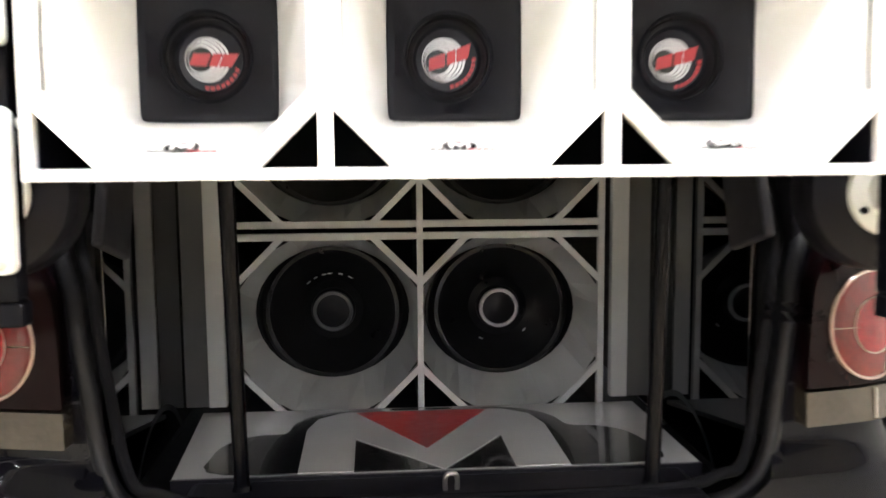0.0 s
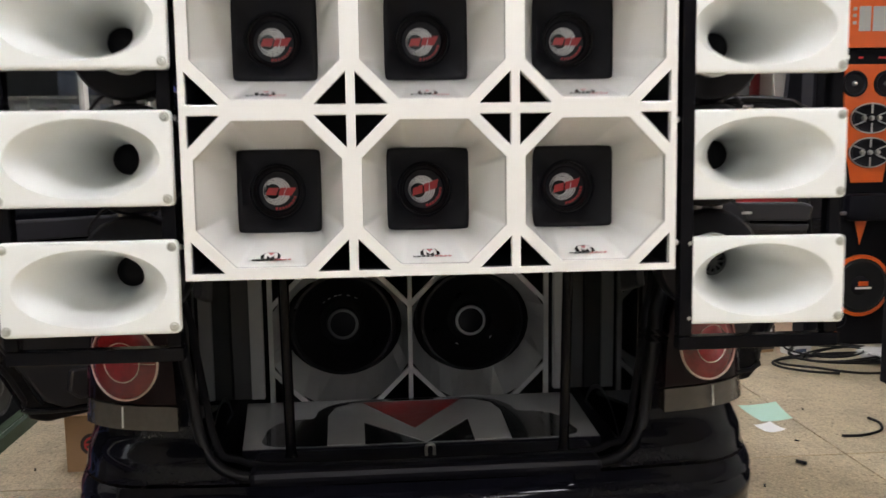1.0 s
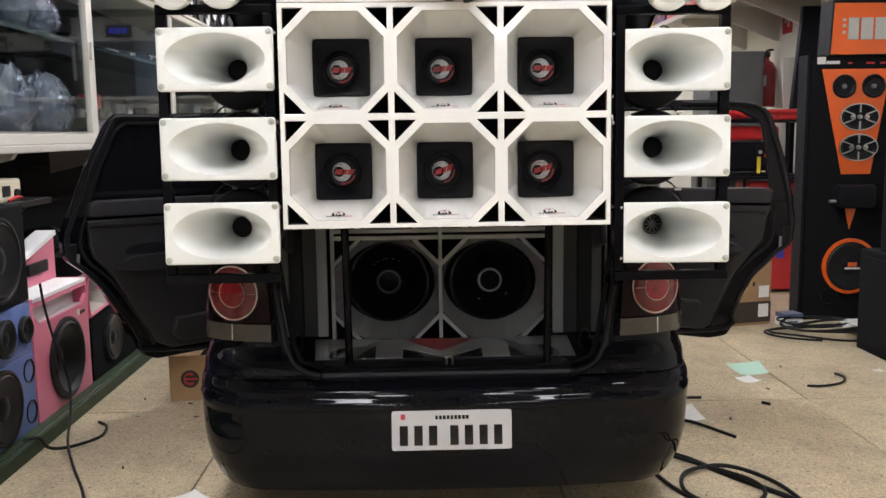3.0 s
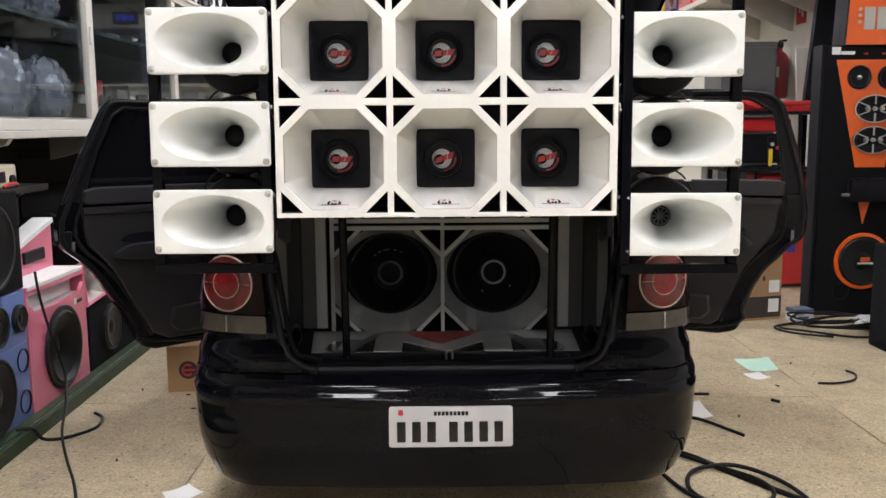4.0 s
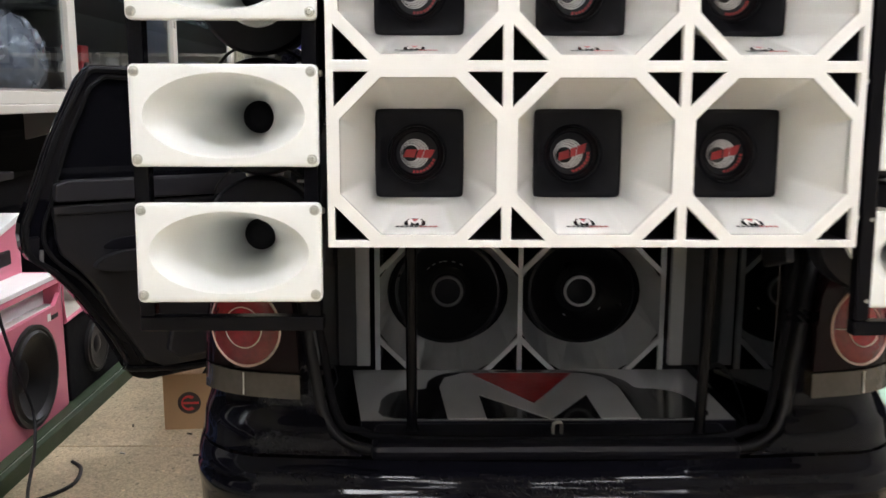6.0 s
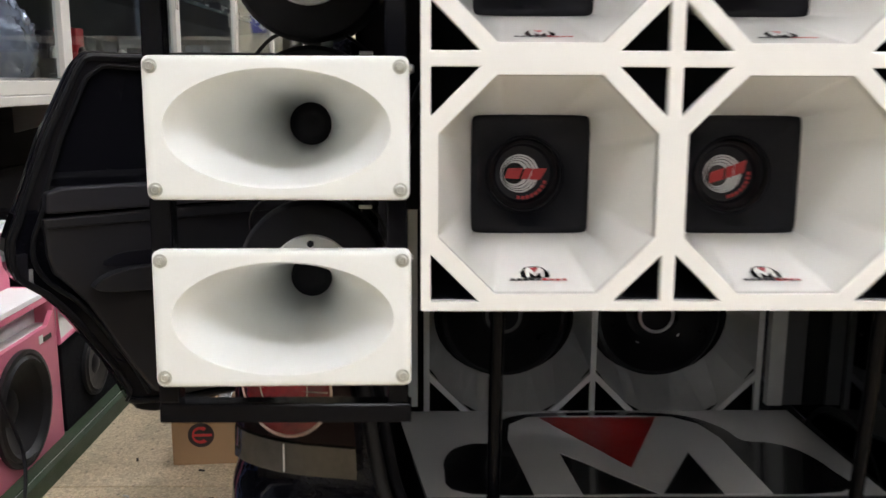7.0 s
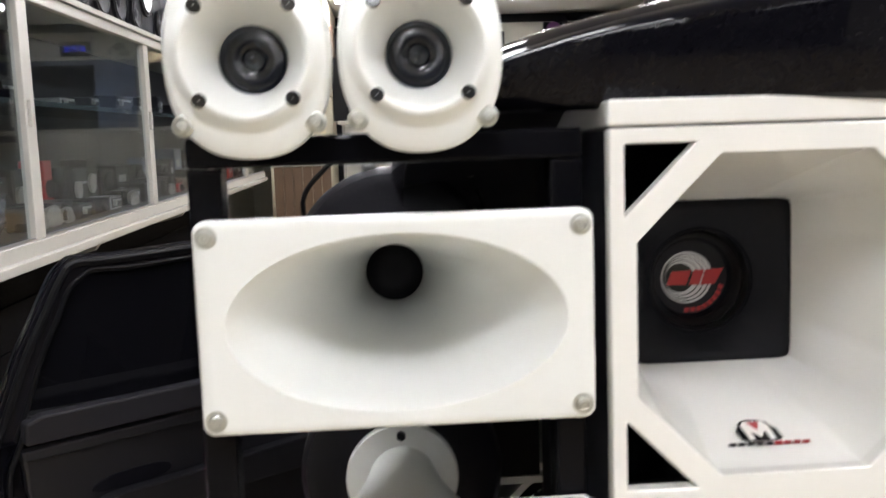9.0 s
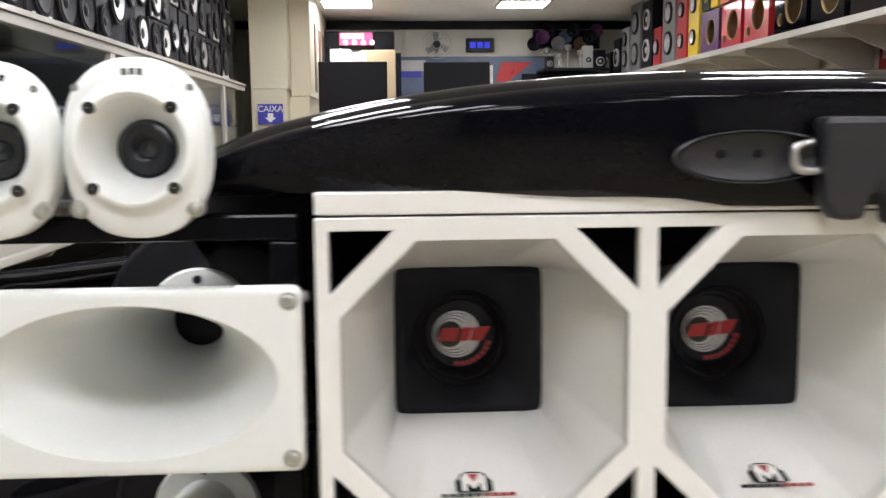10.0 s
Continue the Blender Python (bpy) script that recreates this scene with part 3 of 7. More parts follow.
def horn(label):
    """Midrange horn: moulded plate, flared mouth, flange and driver behind."""
    t = thing("horn_speaker", label, "horn speaker", None, "horn speakers")
    W, H = 0.330, 0.179
    bm = bmesh.new()
    mouth = [(1 - k / 22) for k in range(23)]
    rings = [rect_ring(W, H, 0.010, 0.020), rect_ring(W, H, 0.010, 0.0035), rect_ring(W - 0.002, H - 0.002, 0.010, 0.0012), rect_ring(W - 0.006, H - 0.006, 0.010, 0.0), rect_ring(W - 0.024, H - 0.016, 0.010, -0.0004), ellipse(0.1425, 0.0748, 0.0), ellipse(0.1408, 0.0733, 0.0022)]
    for u in mouth[1:]:
        d = 0.33 * (1 - u) ** 1.15
        rings.append(ellipse(0.034 + 0.1065 * u ** 1.6, 0.034 + 0.0390 * u ** 1.15, 0.003 + d))
    loft(rings, bm)
    part("flared_mouth", bm, HORNW, t, smooth=True)
    rings = [ellipse(0.148, 0.081, 0.019)]
    for u in mouth[2:]:
        d = 0.33 * (1 - u) ** 1.15
        rings.append(ellipse(0.040 + 0.1065 * u ** 1.6, 0.040 + 0.0390 * u ** 1.15, 0.006 + d))
    part("bell", loft(rings), HORNW, t, smooth=True)
    part("flange", lathe([(0.038, 0.0), (0.067, 0.0), (0.069, 0.003), (0.069, 0.012), (0.038, 0.012)], (0, 0.318, 0), (0, 1, 0), 40), HORNW, t, smooth=True)
    for a in (90, 210, 330):
        part("flange_bolt", C((0.055 * math.cos(radians(a)), 0.312, 0.055 * math.sin(radians(a))), (0, 1, 0), 0.006, 0.006, 6), PLASB, t)
    drv = part("compression_driver", lathe([(0.03, 0.001), (0.102, 0.001), (0.118, 0.005), (0.125, 0.014), (0.126, 0.030), (0.126, 0.075), (0.120, 0.088), (0.096, 0.093), (0.090, 0.108), (0.0005, 0.110)], (0, 0.331, 0), (0, 1, 0), 48, cap=True), PLASB, t, "round black magnet housing", smooth=True)
    part("throat", lathe([(0.035, 0.0), (0.026, 0.008), (0.012, 0.010), (0.0005, 0.006)], (0, 0.328, 0), (0, 1, 0), 28, cap=True), PLASB, t, smooth=True)
    # spring terminals with their leads
    for x, zt in ((-0.026, 0.122), (0.024, 0.123)):
        part("terminal", B(x - 0.009, x + 0.009, 0.352, 0.378, zt, zt + 0.020, bev=0.004), CHROME, drv, "bright spring terminal")
    part("lead", tube(smooth_line([(-0.026, 0.362, 0.136), (-0.050, 0.352, 0.142), (-0.080, 0.370, 0.126), (-0.112, 0.40, 0.085), (-0.105, 0.45, 0.02)], 5), 0.0032, seg=7), RUBB, drv, smooth=True)
    part("lead", tube(smooth_line([(0.024, 0.362, 0.137), (0.045, 0.350, 0.145), (0.085, 0.372, 0.120), (0.118, 0.41, 0.070), (0.110, 0.45, 0.01)], 5), 0.0032, seg=7), RUBB, drv, smooth=True)
    part("lug", B(0.078, 0.100, 0.342, 0.350, 0.110, 0.116, bev=0.001), CHROME, drv)
    for sx in (-1, 1):
        for sz in (-1, 1):
            part("bolt", lathe([(0.0005, -0.0050), (0.0030, -0.0050), (0.0034, -0.0041), (0.0044, -0.0049), (0.0060, -0.0038), (0.0064, -0.0012), (0.0090, -0.0010), (0.0092, 0.002)], (sx * 0.1535, 0.0, sz * 0.0762), (0, 1, 0), 18), ZINC, t, "zinc plated bolt with its washer", smooth=True)
    return t


HL = "white moulded horn speaker bolted to a black steel rack"
first_horn = horn(HL)
first_horn.matrix_world = LEANING @ pose(-0.651, -0.002, 1.604)
copy_thing(first_horn, LEANING @ pose(-0.651, -0.002, 1.350))
copy_thing(first_horn, LEANING @ pose(-0.649, -0.004, 1.107, -1.2, 0, 1))
copy_thing(first_horn, LEANING @ pose(0.668, 0.018, 1.592, 0, 0, -4))
copy_thing(first_horn, LEANING @ pose(0.671, 0.018, 1.342, 0, 0, -4))
last_horn = tagged(copy_thing(first_horn, LEANING @ pose(0.673, 0.016, 1.088, 0, 0, -4)), "white moulded horn speaker with a metal spoked grid in its throat")
bm = bmesh.new()
for a in range(0, 180, 36):
    b2 = B(-0.029, 0.029, 0.316, 0.321, -0.0022, 0.0022)
    moved(b2, Matrix.Rotation(radians(a), 4, "Y"))
    tmp = bpy.data.meshes.new("spoke")
    b2.to_mesh(tmp)
    b2.free()
    bm.from_mesh(tmp)
    bpy.data.meshes.remove(tmp)
lathe([(0.026, 0.0), (0.0305, 0.0), (0.0305, 0.006), (0.026, 0.006), (0.026, 0.0)], (0, 0.316, 0), (0, 1, 0), 28, bm)
lathe([(0.0005, -0.002), (0.010, 0.0), (0.011, 0.006)], (0, 0.314, 0), (0, 1, 0), 20, bm)
part("throat_grid", bm, RINGD, last_horn, "metal spoked grid")


def tweeter(label, marks):
    t = thing("bullet_tweeter", label, "tweeter", None, "bullet tweeters")
    R, cutx = 0.0805, 0.0648
    n = 64

    def cut_ring(r, y, c):
        out = []
        for k in range(n):
            u, v = math.cos(2 * math.pi * k / n), math.sin(2 * math.pi * k / n)
            e = 2.35
            d = (abs(u) ** e + abs(v) ** e) ** (-1 / e)
            out.append((c * u * d, y, r * v * d))
        return out

    rings = [cut_ring(R, 0.026, cutx), cut_ring(R, 0.006, cutx), cut_ring(R - 0.004, 0.002, cutx - 0.003), cut_ring(0.062, 0.0, 0.0615)]
    rings += [ellipse(r, r, y, n) for r, y in ((0.0605, -0.0008), (0.0570, -0.0042), (0.0535, -0.0085), (0.0512, -0.0106), (0.0490, -0.0110), (0.0465, -0.0096), (0.0438, -0.0056), (0.0395, 0.006), (0.0345, 0.018), (0.0300, 0.032), (0.0272, 0.044))]
    part("flange", loft(rings), HORNW, t, smooth=True)
    part("throat", lathe([(0.0276, 0.0), (0.0240, 0.003), (0.0150, 0.001), (0.0100, 0.003), (0.0060, -0.002), (0.0005, -0.004)], (0, 0.040, 0), (0, 1, 0), 32, cap=True), GLOSSB, t, "glossy dark throat plug", smooth=True)
    part("magnet", lathe([(0.05, 0.0), (0.05, 0.05), (0.045, 0.055), (0.0005, 0.055)], (0, 0.028, 0), (0, 1, 0), 32, cap=True), PLASB, t, smooth=True)
    for sx in (-1, 1):
        for sz in (-1, 1):
            part("screw_hole", lathe([(0.0056, 0.009), (0.0056, 0.0), (0.0050, -0.0006), (0.0005, -0.0006)], (sx * 0.0354, -0.0112, sz * 0.0354), (0, 1, 0), 16), LOGOBLK, t)
    for sx in (-1, 1):
        part("bolt", lathe([(0.0005, -0.006), (0.004, -0.0056), (0.0060, -0.003), (0.0063, -0.0005), (0.0086, 0.0), (0.0088, 0.003)], (sx * 0.051, 0.001, -0.0535), (0, 1, 0), 16), ZINC, t, "zinc plated bolt head", smooth=True)
        part("bolt_hole", lathe([(0.0035, -0.0006), (0.0005, -0.0002)], (sx * 0.05, 0.001, 0.0535), (0, 1, 0), 12), GREY, t)
    for k in range(marks):
        a = radians(90 + 2.9 * (marks - 1) - 5.8 * k)
        part("maker_mark", moved(B(-0.0021, 0.0021, -0.0007, 0.001, -0.0030, 0.0030), Matrix.Translation((0.0665 * math.cos(a), 0.0008, 0.0675 * math.sin(a))) @ Matrix.Rotation(math.pi / 2 - a, 4, "Y")), PLASB, t, "raised black maker's mark, blocked out")
    return t


first_tw = tweeter("white round bullet tweeter with a long black mark on a rack", 8)
first_tw.matrix_world = LEANING @ pose(-0.761, -0.024, 1.823)
second_tw = tweeter("white round bullet tweeter with a short black mark on a rack", 3)
second_tw.matrix_world = LEANING @ pose(-0.626, -0.024, 1.824)
copy_thing(first_tw, LEANING @ pose(0.645, -0.012, 1.809))
copy_thing(second_tw, LEANING @ pose(0.778, -0.012, 1.809))


def rack(side, xin, xout, zb, zt):
    """Welded black tube rack that carries three horns and two tweeters."""
    t = thing("speaker_rack", "black welded steel tube rack bolted beside the cabinet", "rack", LEANING, "speaker racks")
    xa, xb = sorted((xin, xout))
    w = 0.028
    for x in (xa + w / 2, xb - w / 2):
        part("upright", B(x - w / 2, x + w / 2, 0.022, 0.052, zb + w, zt, bev=0.003), TUBE, t)
    part("top_bar", B(xa, xb, 0.0215, 0.0525, zt + 0.0005, zt + 0.026, bev=0.003), TUBE, t)
    part("foot_bar", B(xa, xb + 0.004, 0.0215, 0.0525, zb, zb + w - 0.0005, bev=0.003), TUBE, t)
    inner = xin + (0.0035 if side < 0 else -0.0035)
    for z in (zt - 0.055, zt - 0.31, zt - 0.555):
        part("side_bolt", lathe([(0.0005, -0.005), (0.0035, -0.005), (0.0058, -0.003), (0.0060, 0.0), (0.0005, 0.003)], (inner, 0.030, z), (-side * -1, 0, 0), 12), CHROME, t, "bright bolt end", smooth=True)
    return t


rack(-1, -0.489, -0.822, 0.957, 1.735)
rack(1, 0.500, 0.836, 0.946, 1.722)

# poles that carry the cabinet on the boot sill
for x, yf, yt in ((-0.334, 0.50, 0.44), (0.364, 0.46, 0.42)):
    t = thing("support_pole", "black steel pole between boot sill and speaker cabinet", "pole", group="support poles")
    part("shaft", tube([(x, yf, 0.572), (x, yt, 1.108)], 0.0135, seg=14), TUBE, t, smooth=True)
    part("foot", lathe([(0.0005, 0.0), (0.030, 0.0), (0.030, 0.006), (0.018, 0.012), (0.0135, 0.03)], (x, yf, 0.560), (0, 0, 1), 20), TUBE, t, smooth=True)

# ---------------------------------------------------------------- the car
KX = 0.010        # the car's centre line


def profile(z, table):
    for (a, u), (b, v) in zip(table, table[1:]):
        if a <= z <= b:
            s = (z - a) / (b - a)
            return u + (v - u) * s
    return table[0][1] if z < table[0][0] else table[-1][1]


REAR = [(0.09, 0.42), (0.13, 0.365), (0.19, 0.325), (0.25, 0.304), (0.31, 0.293), (0.36, 0.290), (0.42, 0.297), (0.455, 0.297), (0.470, 0.2935), (0.478, 0.2925), (0.486, 0.2935), (0.494, 0.2975), (0.502, 0.304), (0.508, 0.309), (0.514, 0.3115), (0.520, 0.313), (0.526, 0.316), (0.532, 0.3215), (0.538, 0.330), (0.545, 0.343), (0.553, 0.357), (0.562, 0.367), (0.59, 0.374), (0.61, 0.384), (0.63, 0.408), (0.65, 0.428), (0.70, 0.438), (0.85, 0.45), (0.95, 0.475), (1.05, 0.545), (1.2, 0.66), (1.40, 0.79), (1.52, 0.87)]
HALF = [(0.09, 0.78), (0.13, 0.815), (0.19, 0.847), (0.25, 0.868), (0.32, 0.880), (0.42, 0.888), (0.49, 0.893), (0.505, 0.886), (0.56, 0.884), (0.60, 0.882), (0.63, 0.876), (0.70, 0.872), (0.85, 0.858), (0.95, 0.84), (1.05, 0.815), (1.2, 0.775), (1.40, 0.715), (1.52, 0.66)]
OPEN = [(0.555, 0.44), (0.575, 0.500), (0.60, 0.535), (0.66, 0.566), (0.75, 0.583), (0.86, 0.598), (0.92, 0.608), (0.965, 0.628), (1.0, 0.638), (1.05, 0.640), (1.2, 0.57), (1.40, 0.48), (1.50, 0.44)]


def section(z, x_in, n_rear=12, n_arc=9, y_end=1.22):
    """Half of a level cut of the body, from x_in out round the corner and forward."""
    hw, y0 = profile(z, HALF), profile(z, REAR)
    rc = 0.235 if z < 0.52 else (0.20 if z < 1.0 else 0.16)
    xa = max(x_in + 0.004, hw - rc)
    out = []
    for k in range(n_rear):
        x = x_in + (xa - x_in) * k / n_rear
        out.append((x, y0 + 0.055 * (x / hw) ** 2))
    ya = y0 + 0.055 * (xa / hw) ** 2
    ry = rc * 1.25
    for k in range(n_arc + 1):
        a = radians(90 * k / n_arc)
        out.append((xa + (hw - xa) * math.sin(a), ya + ry * (1 - math.cos(a))))
    for k in (1, 2, 3):
        out.append((hw, ya + ry + (y_end - ya - ry) * k / 3))
    return out


def skin(x, z):
    """Depth of the body's rear skin at a distance x from the centre line."""
    cut = section(z, 0.0)
    for (a, u), (b, v) in zip(cut, cut[1:]):
        if a <= x <= b and b > a:
            return u + (v - u) * (x - a) / (b - a)
    return cut[-4][1]


car = thing("car", "glossy black small hatchback with its tailgate and both rear doors open", "car", pose(KX, 0, 0))


def shell(zs, side, x_in):
    rings = []
    for z in zs:
        xi = x_in(z) if callable(x_in) else x_in
        rings.append([(side * x, y, z) for x, y in section(z, xi)])
    return loft(rings, closed=False)


bm = bmesh.new()
zs = sorted({*[0.09 + 0.0135 * k for k in range(35)], 0.455, 0.465, 0.475, 0.483, 0.490, 0.470, 0.478, 0.486, 0.494, 0.502, 0.508, 0.514, 0.520, 0.526, 0.532, 0.538, 0.545})
zs = [z for z in zs if 0.16 <= z <= 0.553]
zs.append(0.553)
rings = []
for z in zs:
    half = section(z, 0.0)
    rings.append([(-x, y, z) for x, y in half[:0:-1]] + [(x, y, z) for x, y in half])
loft(rings, bm, closed=False)
rear = part("rear_bumper", bm, CARB, car, "glossy black rear bumper with a crease", smooth=True)

for s in (-1, 1):
    zq = [0.558, 0.567, 0.575, 0.583, 0.592, 0.60, 0.608, 0.616, 0.624, 0.632, 0.64, 0.648, 0.66, 0.68, 0.70, 0.75, 0.80, 0.86, 0.89, 0.92, 0.945, 0.965, 0.985, 1.0, 1.03, 1.06, 1.1, 1.15, 1.2, 1.26, 1.32, 1.38, 1.44, 1.50]
    part("quarter_panel", shell(zq, s, lambda z: profile(z, OPEN)), CARB, car, "glossy black rear quarter panel", smooth=True)
    # rubber seal and inner lip round the opening
    line = [(0.0, 0.553), (0.20, 0.553), (0.36, 0.554), (0.450, 0.558), (0.498, 0.572), (0.534, 0.600), (0.555, 0.640), (0.568, 0.69), (0.579, 0.75), (0.596, 0.85), (0.608, 0.92), (0.626, 0.965), (0.640, 1.0), (0.640, 1.05), (0.57, 1.2), (0.48, 1.40), (0.43, 1.49), (0.28, 1.51), (0.0, 1.515)]

    def on_body(w, z, dy):
        y = 0.402 + (z - 0.553) * 0.24 if z < 0.70 else profile(z, REAR)
        return (s * w, y + 0.055 * (w / max(profile(z, HALF), 0.1)) ** 2 + dy, z)

    pts = smooth_line([on_body(w, z, 0.004) for w, z in line], 5)
    part("opening_seal", tube(pts, 0.0145, seg=12), RUBB, car, "black rubber tailgate seal", smooth=True)
    pts = smooth_line([on_body(max(0.0, w - 0.026 if w > 0.05 else 0), z + (0.02 if z < 0.6 else (-0.02 if z > 1.42 else 0)), 0.030) for w, z in line], 5)
    part("opening_lip", tube(pts, 0.010, seg=10), FELT, car, "black inner lip of the boot opening", smooth=True)
    # inner side wall of the boot: dark mirror board and pillar trim
    part("boot_side_mirror", B(s * 0.606, s * 0.620, 0.66, 1.45, 0.47, 1.36, bev=0.002), MIRROR, car, "dark mirrored board lining the boot")
    part("boot_side_trim", prism([(0.49, 0.60), (0.665, 0.60), (0.665, 1.40), (0.60, 1.40), (0.53, 1.02)], s * 0.621, s * 0.635, "yz"), PLASB, car)
    part("pillar_trim", prism([(0.47, 1.00), (0.62, 0.96), (0.74, 1.30), (0.60, 1.32)], s * 0.545, s * 0.566, "yz"), TRIMG, car, "dark grey pillar trim", bevel=0.006)
    # tail light
    xc, zc = s * 0.742, 0.842
    yc = profile(zc, REAR) + 0.040
    xa_, ya_ = abs(xc), skin(abs(xc), zc)

    def bulge(co, ya_=ya_, xa_=xa_, s=s, zc=zc):
        """Lays a flat lamp drawing (x out, y depth, z up) on a surface between the body's skin and a plane."""
        x, z = xa_ + co.x, zc + co.z
        flat = ya_ + co.x * math.tan(radians(17)) + co.z * 0.06
        y = 0.5 * skin(min(x, profile(z, HALF) - 0.002), z) + 0.5 * flat
        return Vector((s * x, y + co.y - 0.030, z))

    edge_in = [(-0.165, -0.138), (-0.100, -0.136), (0.0, -0.130), (0.08, -0.118), (0.12, -0.095), (0.158, -0.055)]
    edge_out = [(-0.165, 0.112), (-0.090, 0.112), (0.0, 0.112), (0.08, 0.106), (0.115, 0.092), (0.165, 0.045)]

    def patch(z0, z1, y, nz, grow=0.0):
        return [[(profile(z0 + (z1 - z0) * j / nz, edge_in) - grow + (profile(z0 + (z1 - z0) * j / nz, edge_out) - profile(z0 + (z1 - z0) * j / nz, edge_in) + 2 * grow) * i / 14, y, z0 + (z1 - z0) * j / nz) for i in range(15)] for j in range(nz + 1)]

    def slab(z0, z1, y, nz):
        bm = bmesh.new()
        loft(patch(z0, z1, y, nz), bm, closed=False)
        bound = [e for e in bm.edges if e.is_boundary]
        ex = bmesh.ops.extrude_edge_only(bm, edges=bound)
        for g in ex["geom"]:
            if isinstance(g, bmesh.types.BMVert):
                g.co.y += 0.10
        return mapped(bm, bulge)

    lamp = part("tail_light", slab(-0.096, 0.158, -0.010, 12), DREDL, car, "smoked red tail light with a round red lens", smooth=True)
    zo = 0.004
    part("lens_rim", mapped(lathe([(0.0945, 0.004), (0.0945, -0.003), (0.092, -0.006), (0.0895, -0.005), (0.0885, 0.0)], (0.0, -0.010, zo), (0, 1, 0), 48), bulge), PINKRIM, lamp, "pale rim of the round lens", smooth=True)
    part("round_lens", mapped(lathe([(0.089, -0.001), (0.080, -0.004), (0.070, -0.005), (0.058, -0.006), (0.049, -0.006), (0.0485, -0.003)], (0.0, -0.010, zo), (0, 1, 0), 48), bulge), REDL, lamp, "glossy red round lens", smooth=True)
    part("inner_lens", mapped(lathe([(0.0485, -0.003), (0.0465, -0.007), (0.030, -0.009), (0.0005, -0.010)], (0.0, -0.010, zo), (0, 1, 0), 40, cap=True), bulge), REDD, lamp, "bright red middle of the lens", smooth=True)
    part("lens_rib", mapped(prism([(-0.086 + 0.0043 * k, zo + 0.0006) for k in range(41)] + [(0.086 - 0.0043 * k, zo - 0.0006) for k in range(41)], -0.0185, -0.010), bulge), PINKRIM, lamp)
    part("inner_ring", mapped(lathe([(0.0475, -0.004), (0.0485, -0.0085), (0.0470, -0.0095), (0.0455, -0.006)], (0.0, -0.010, zo), (0, 1, 0), 40), bulge), PINKRIM, lamp, smooth=True)
    part("reverse_lens", slab(-0.160, -0.102, -0.009, 4), CLRL, lamp, "clear ribbed reversing lens", smooth=True)
    part("lens_divider", mapped(B(0.000, 0.003, -0.0135, -0.008, -0.156, -0.105), bulge), FRAMEW, lamp, "pale divider in the reversing lens")
    # wheel
    wh = part("wheel", lathe([(0.20, -0.09), (0.27, -0.095), (0.298, -0.075), (0.302, 0.0), (0.298, 0.075), (0.27, 0.095), (0.20, 0.09)], (s * 0.70, 1.02, 0.302), (1, 0, 0), 40), RUBB, car, "black rear tyre", smooth=True)
    part("rim", lathe([(0.20, 0.08), (0.185, 0.06), (0.06, 0.05), (0.0005, 0.055)], (s * 0.70, 1.02, 0.302), (s, 0, 0), 32, cap=True), ALU, wh, smooth=True)
    wh = part("wheel", lathe([(0.20, -0.09), (0.27, -0.095), (0.298, -0.075), (0.302, 0.0), (0.298, 0.075), (0.27, 0.095), (0.20, 0.09)], (s * 0.70, 3.48, 0.302), (1, 0, 0), 40), RUBB, car, "black front tyre", smooth=True)
    part("rim", lathe([(0.20, 0.08), (0.185, 0.06), (0.06, 0.05), (0.0005, 0.055)], (s * 0.70, 3.48, 0.302), (s, 0, 0), 32, cap=True), ALU, wh, smooth=True)
    # pillar between the doors, with the belt hanging on it, and the front seat
    pil = part("door_pillar", loft([[(s * a, y, z) for a, y in ((x0, 2.0), (x1, 2.0), (x1, 2.12), (x0, 2.12))] for z, x0, x1 in ((0.28, 0.70, 0.835), (0.95, 0.70, 0.835), (1.25, 0.66, 0.815), (1.51, 0.60, 0.785))], cap0=True, cap1=True), PLASB, car, "black pillar between the doors")
    part("seat_belt", tube([(s * 0.73, 1.99, 0.45), (s * 0.70, 1.985, 1.0), (s * 0.65, 1.985, 1.32)], 0.012, seg=6), RUBB, pil)
    seat = part("front_seat", loft([[(s * 0.36 + 0.25 * f * u, y + dy, z) for u, dy in ((-1, 0.02), (-0.6, 0.0), (0.6, 0.0), (1, 0.02), (0.9, 0.12), (-0.9, 0.12))] for y, z, f in ((2.12, 0.45, 0.95), (2.10, 0.75, 1.0), (2.05, 1.0, 0.92), (2.02, 1.12, 0.7))], cap0=True, cap1=True), FELT, car, "black cloth front seat", bevel=0.015)
    part("headrest", B(s * 0.36 - 0.13, s * 0.36 + 0.13, 2.0, 2.09, 1.15, 1.33, bev=0.03), FELT, seat, smooth=True)
    part("roof_rail", tube(smooth_line([(s * 0.68, 0.95, 1.485), (s * 0.715, 1.5, 1.505), (s * 0.72, 2.1, 1.50), (s * 0.69, 2.6, 1.45), (s * 0.76, 3.15, 1.0)], 5), 0.035, seg=10), CARB, car, smooth=True)
    # sill, front door and wing
    part("side_sill", B(s * 0.74, s * 0.835, 1.34, 3.10, 0.17, 0.30, bev=0.03), CARB, car, smooth=True)
    part("front_door", prism([(2.08, 0.31), (3.02, 0.31), (3.10, 0.95), (2.08, 0.98)], s * 0.77, s * 0.84, "yz"), CARB, car, bevel=0.02)
    part("front_side_window", prism([(2.08, 0.985), (3.06, 0.955), (2.62, 1.45), (2.08, 1.50)], s * 0.72, s * 0.74, "yz"), DGLASS, car)
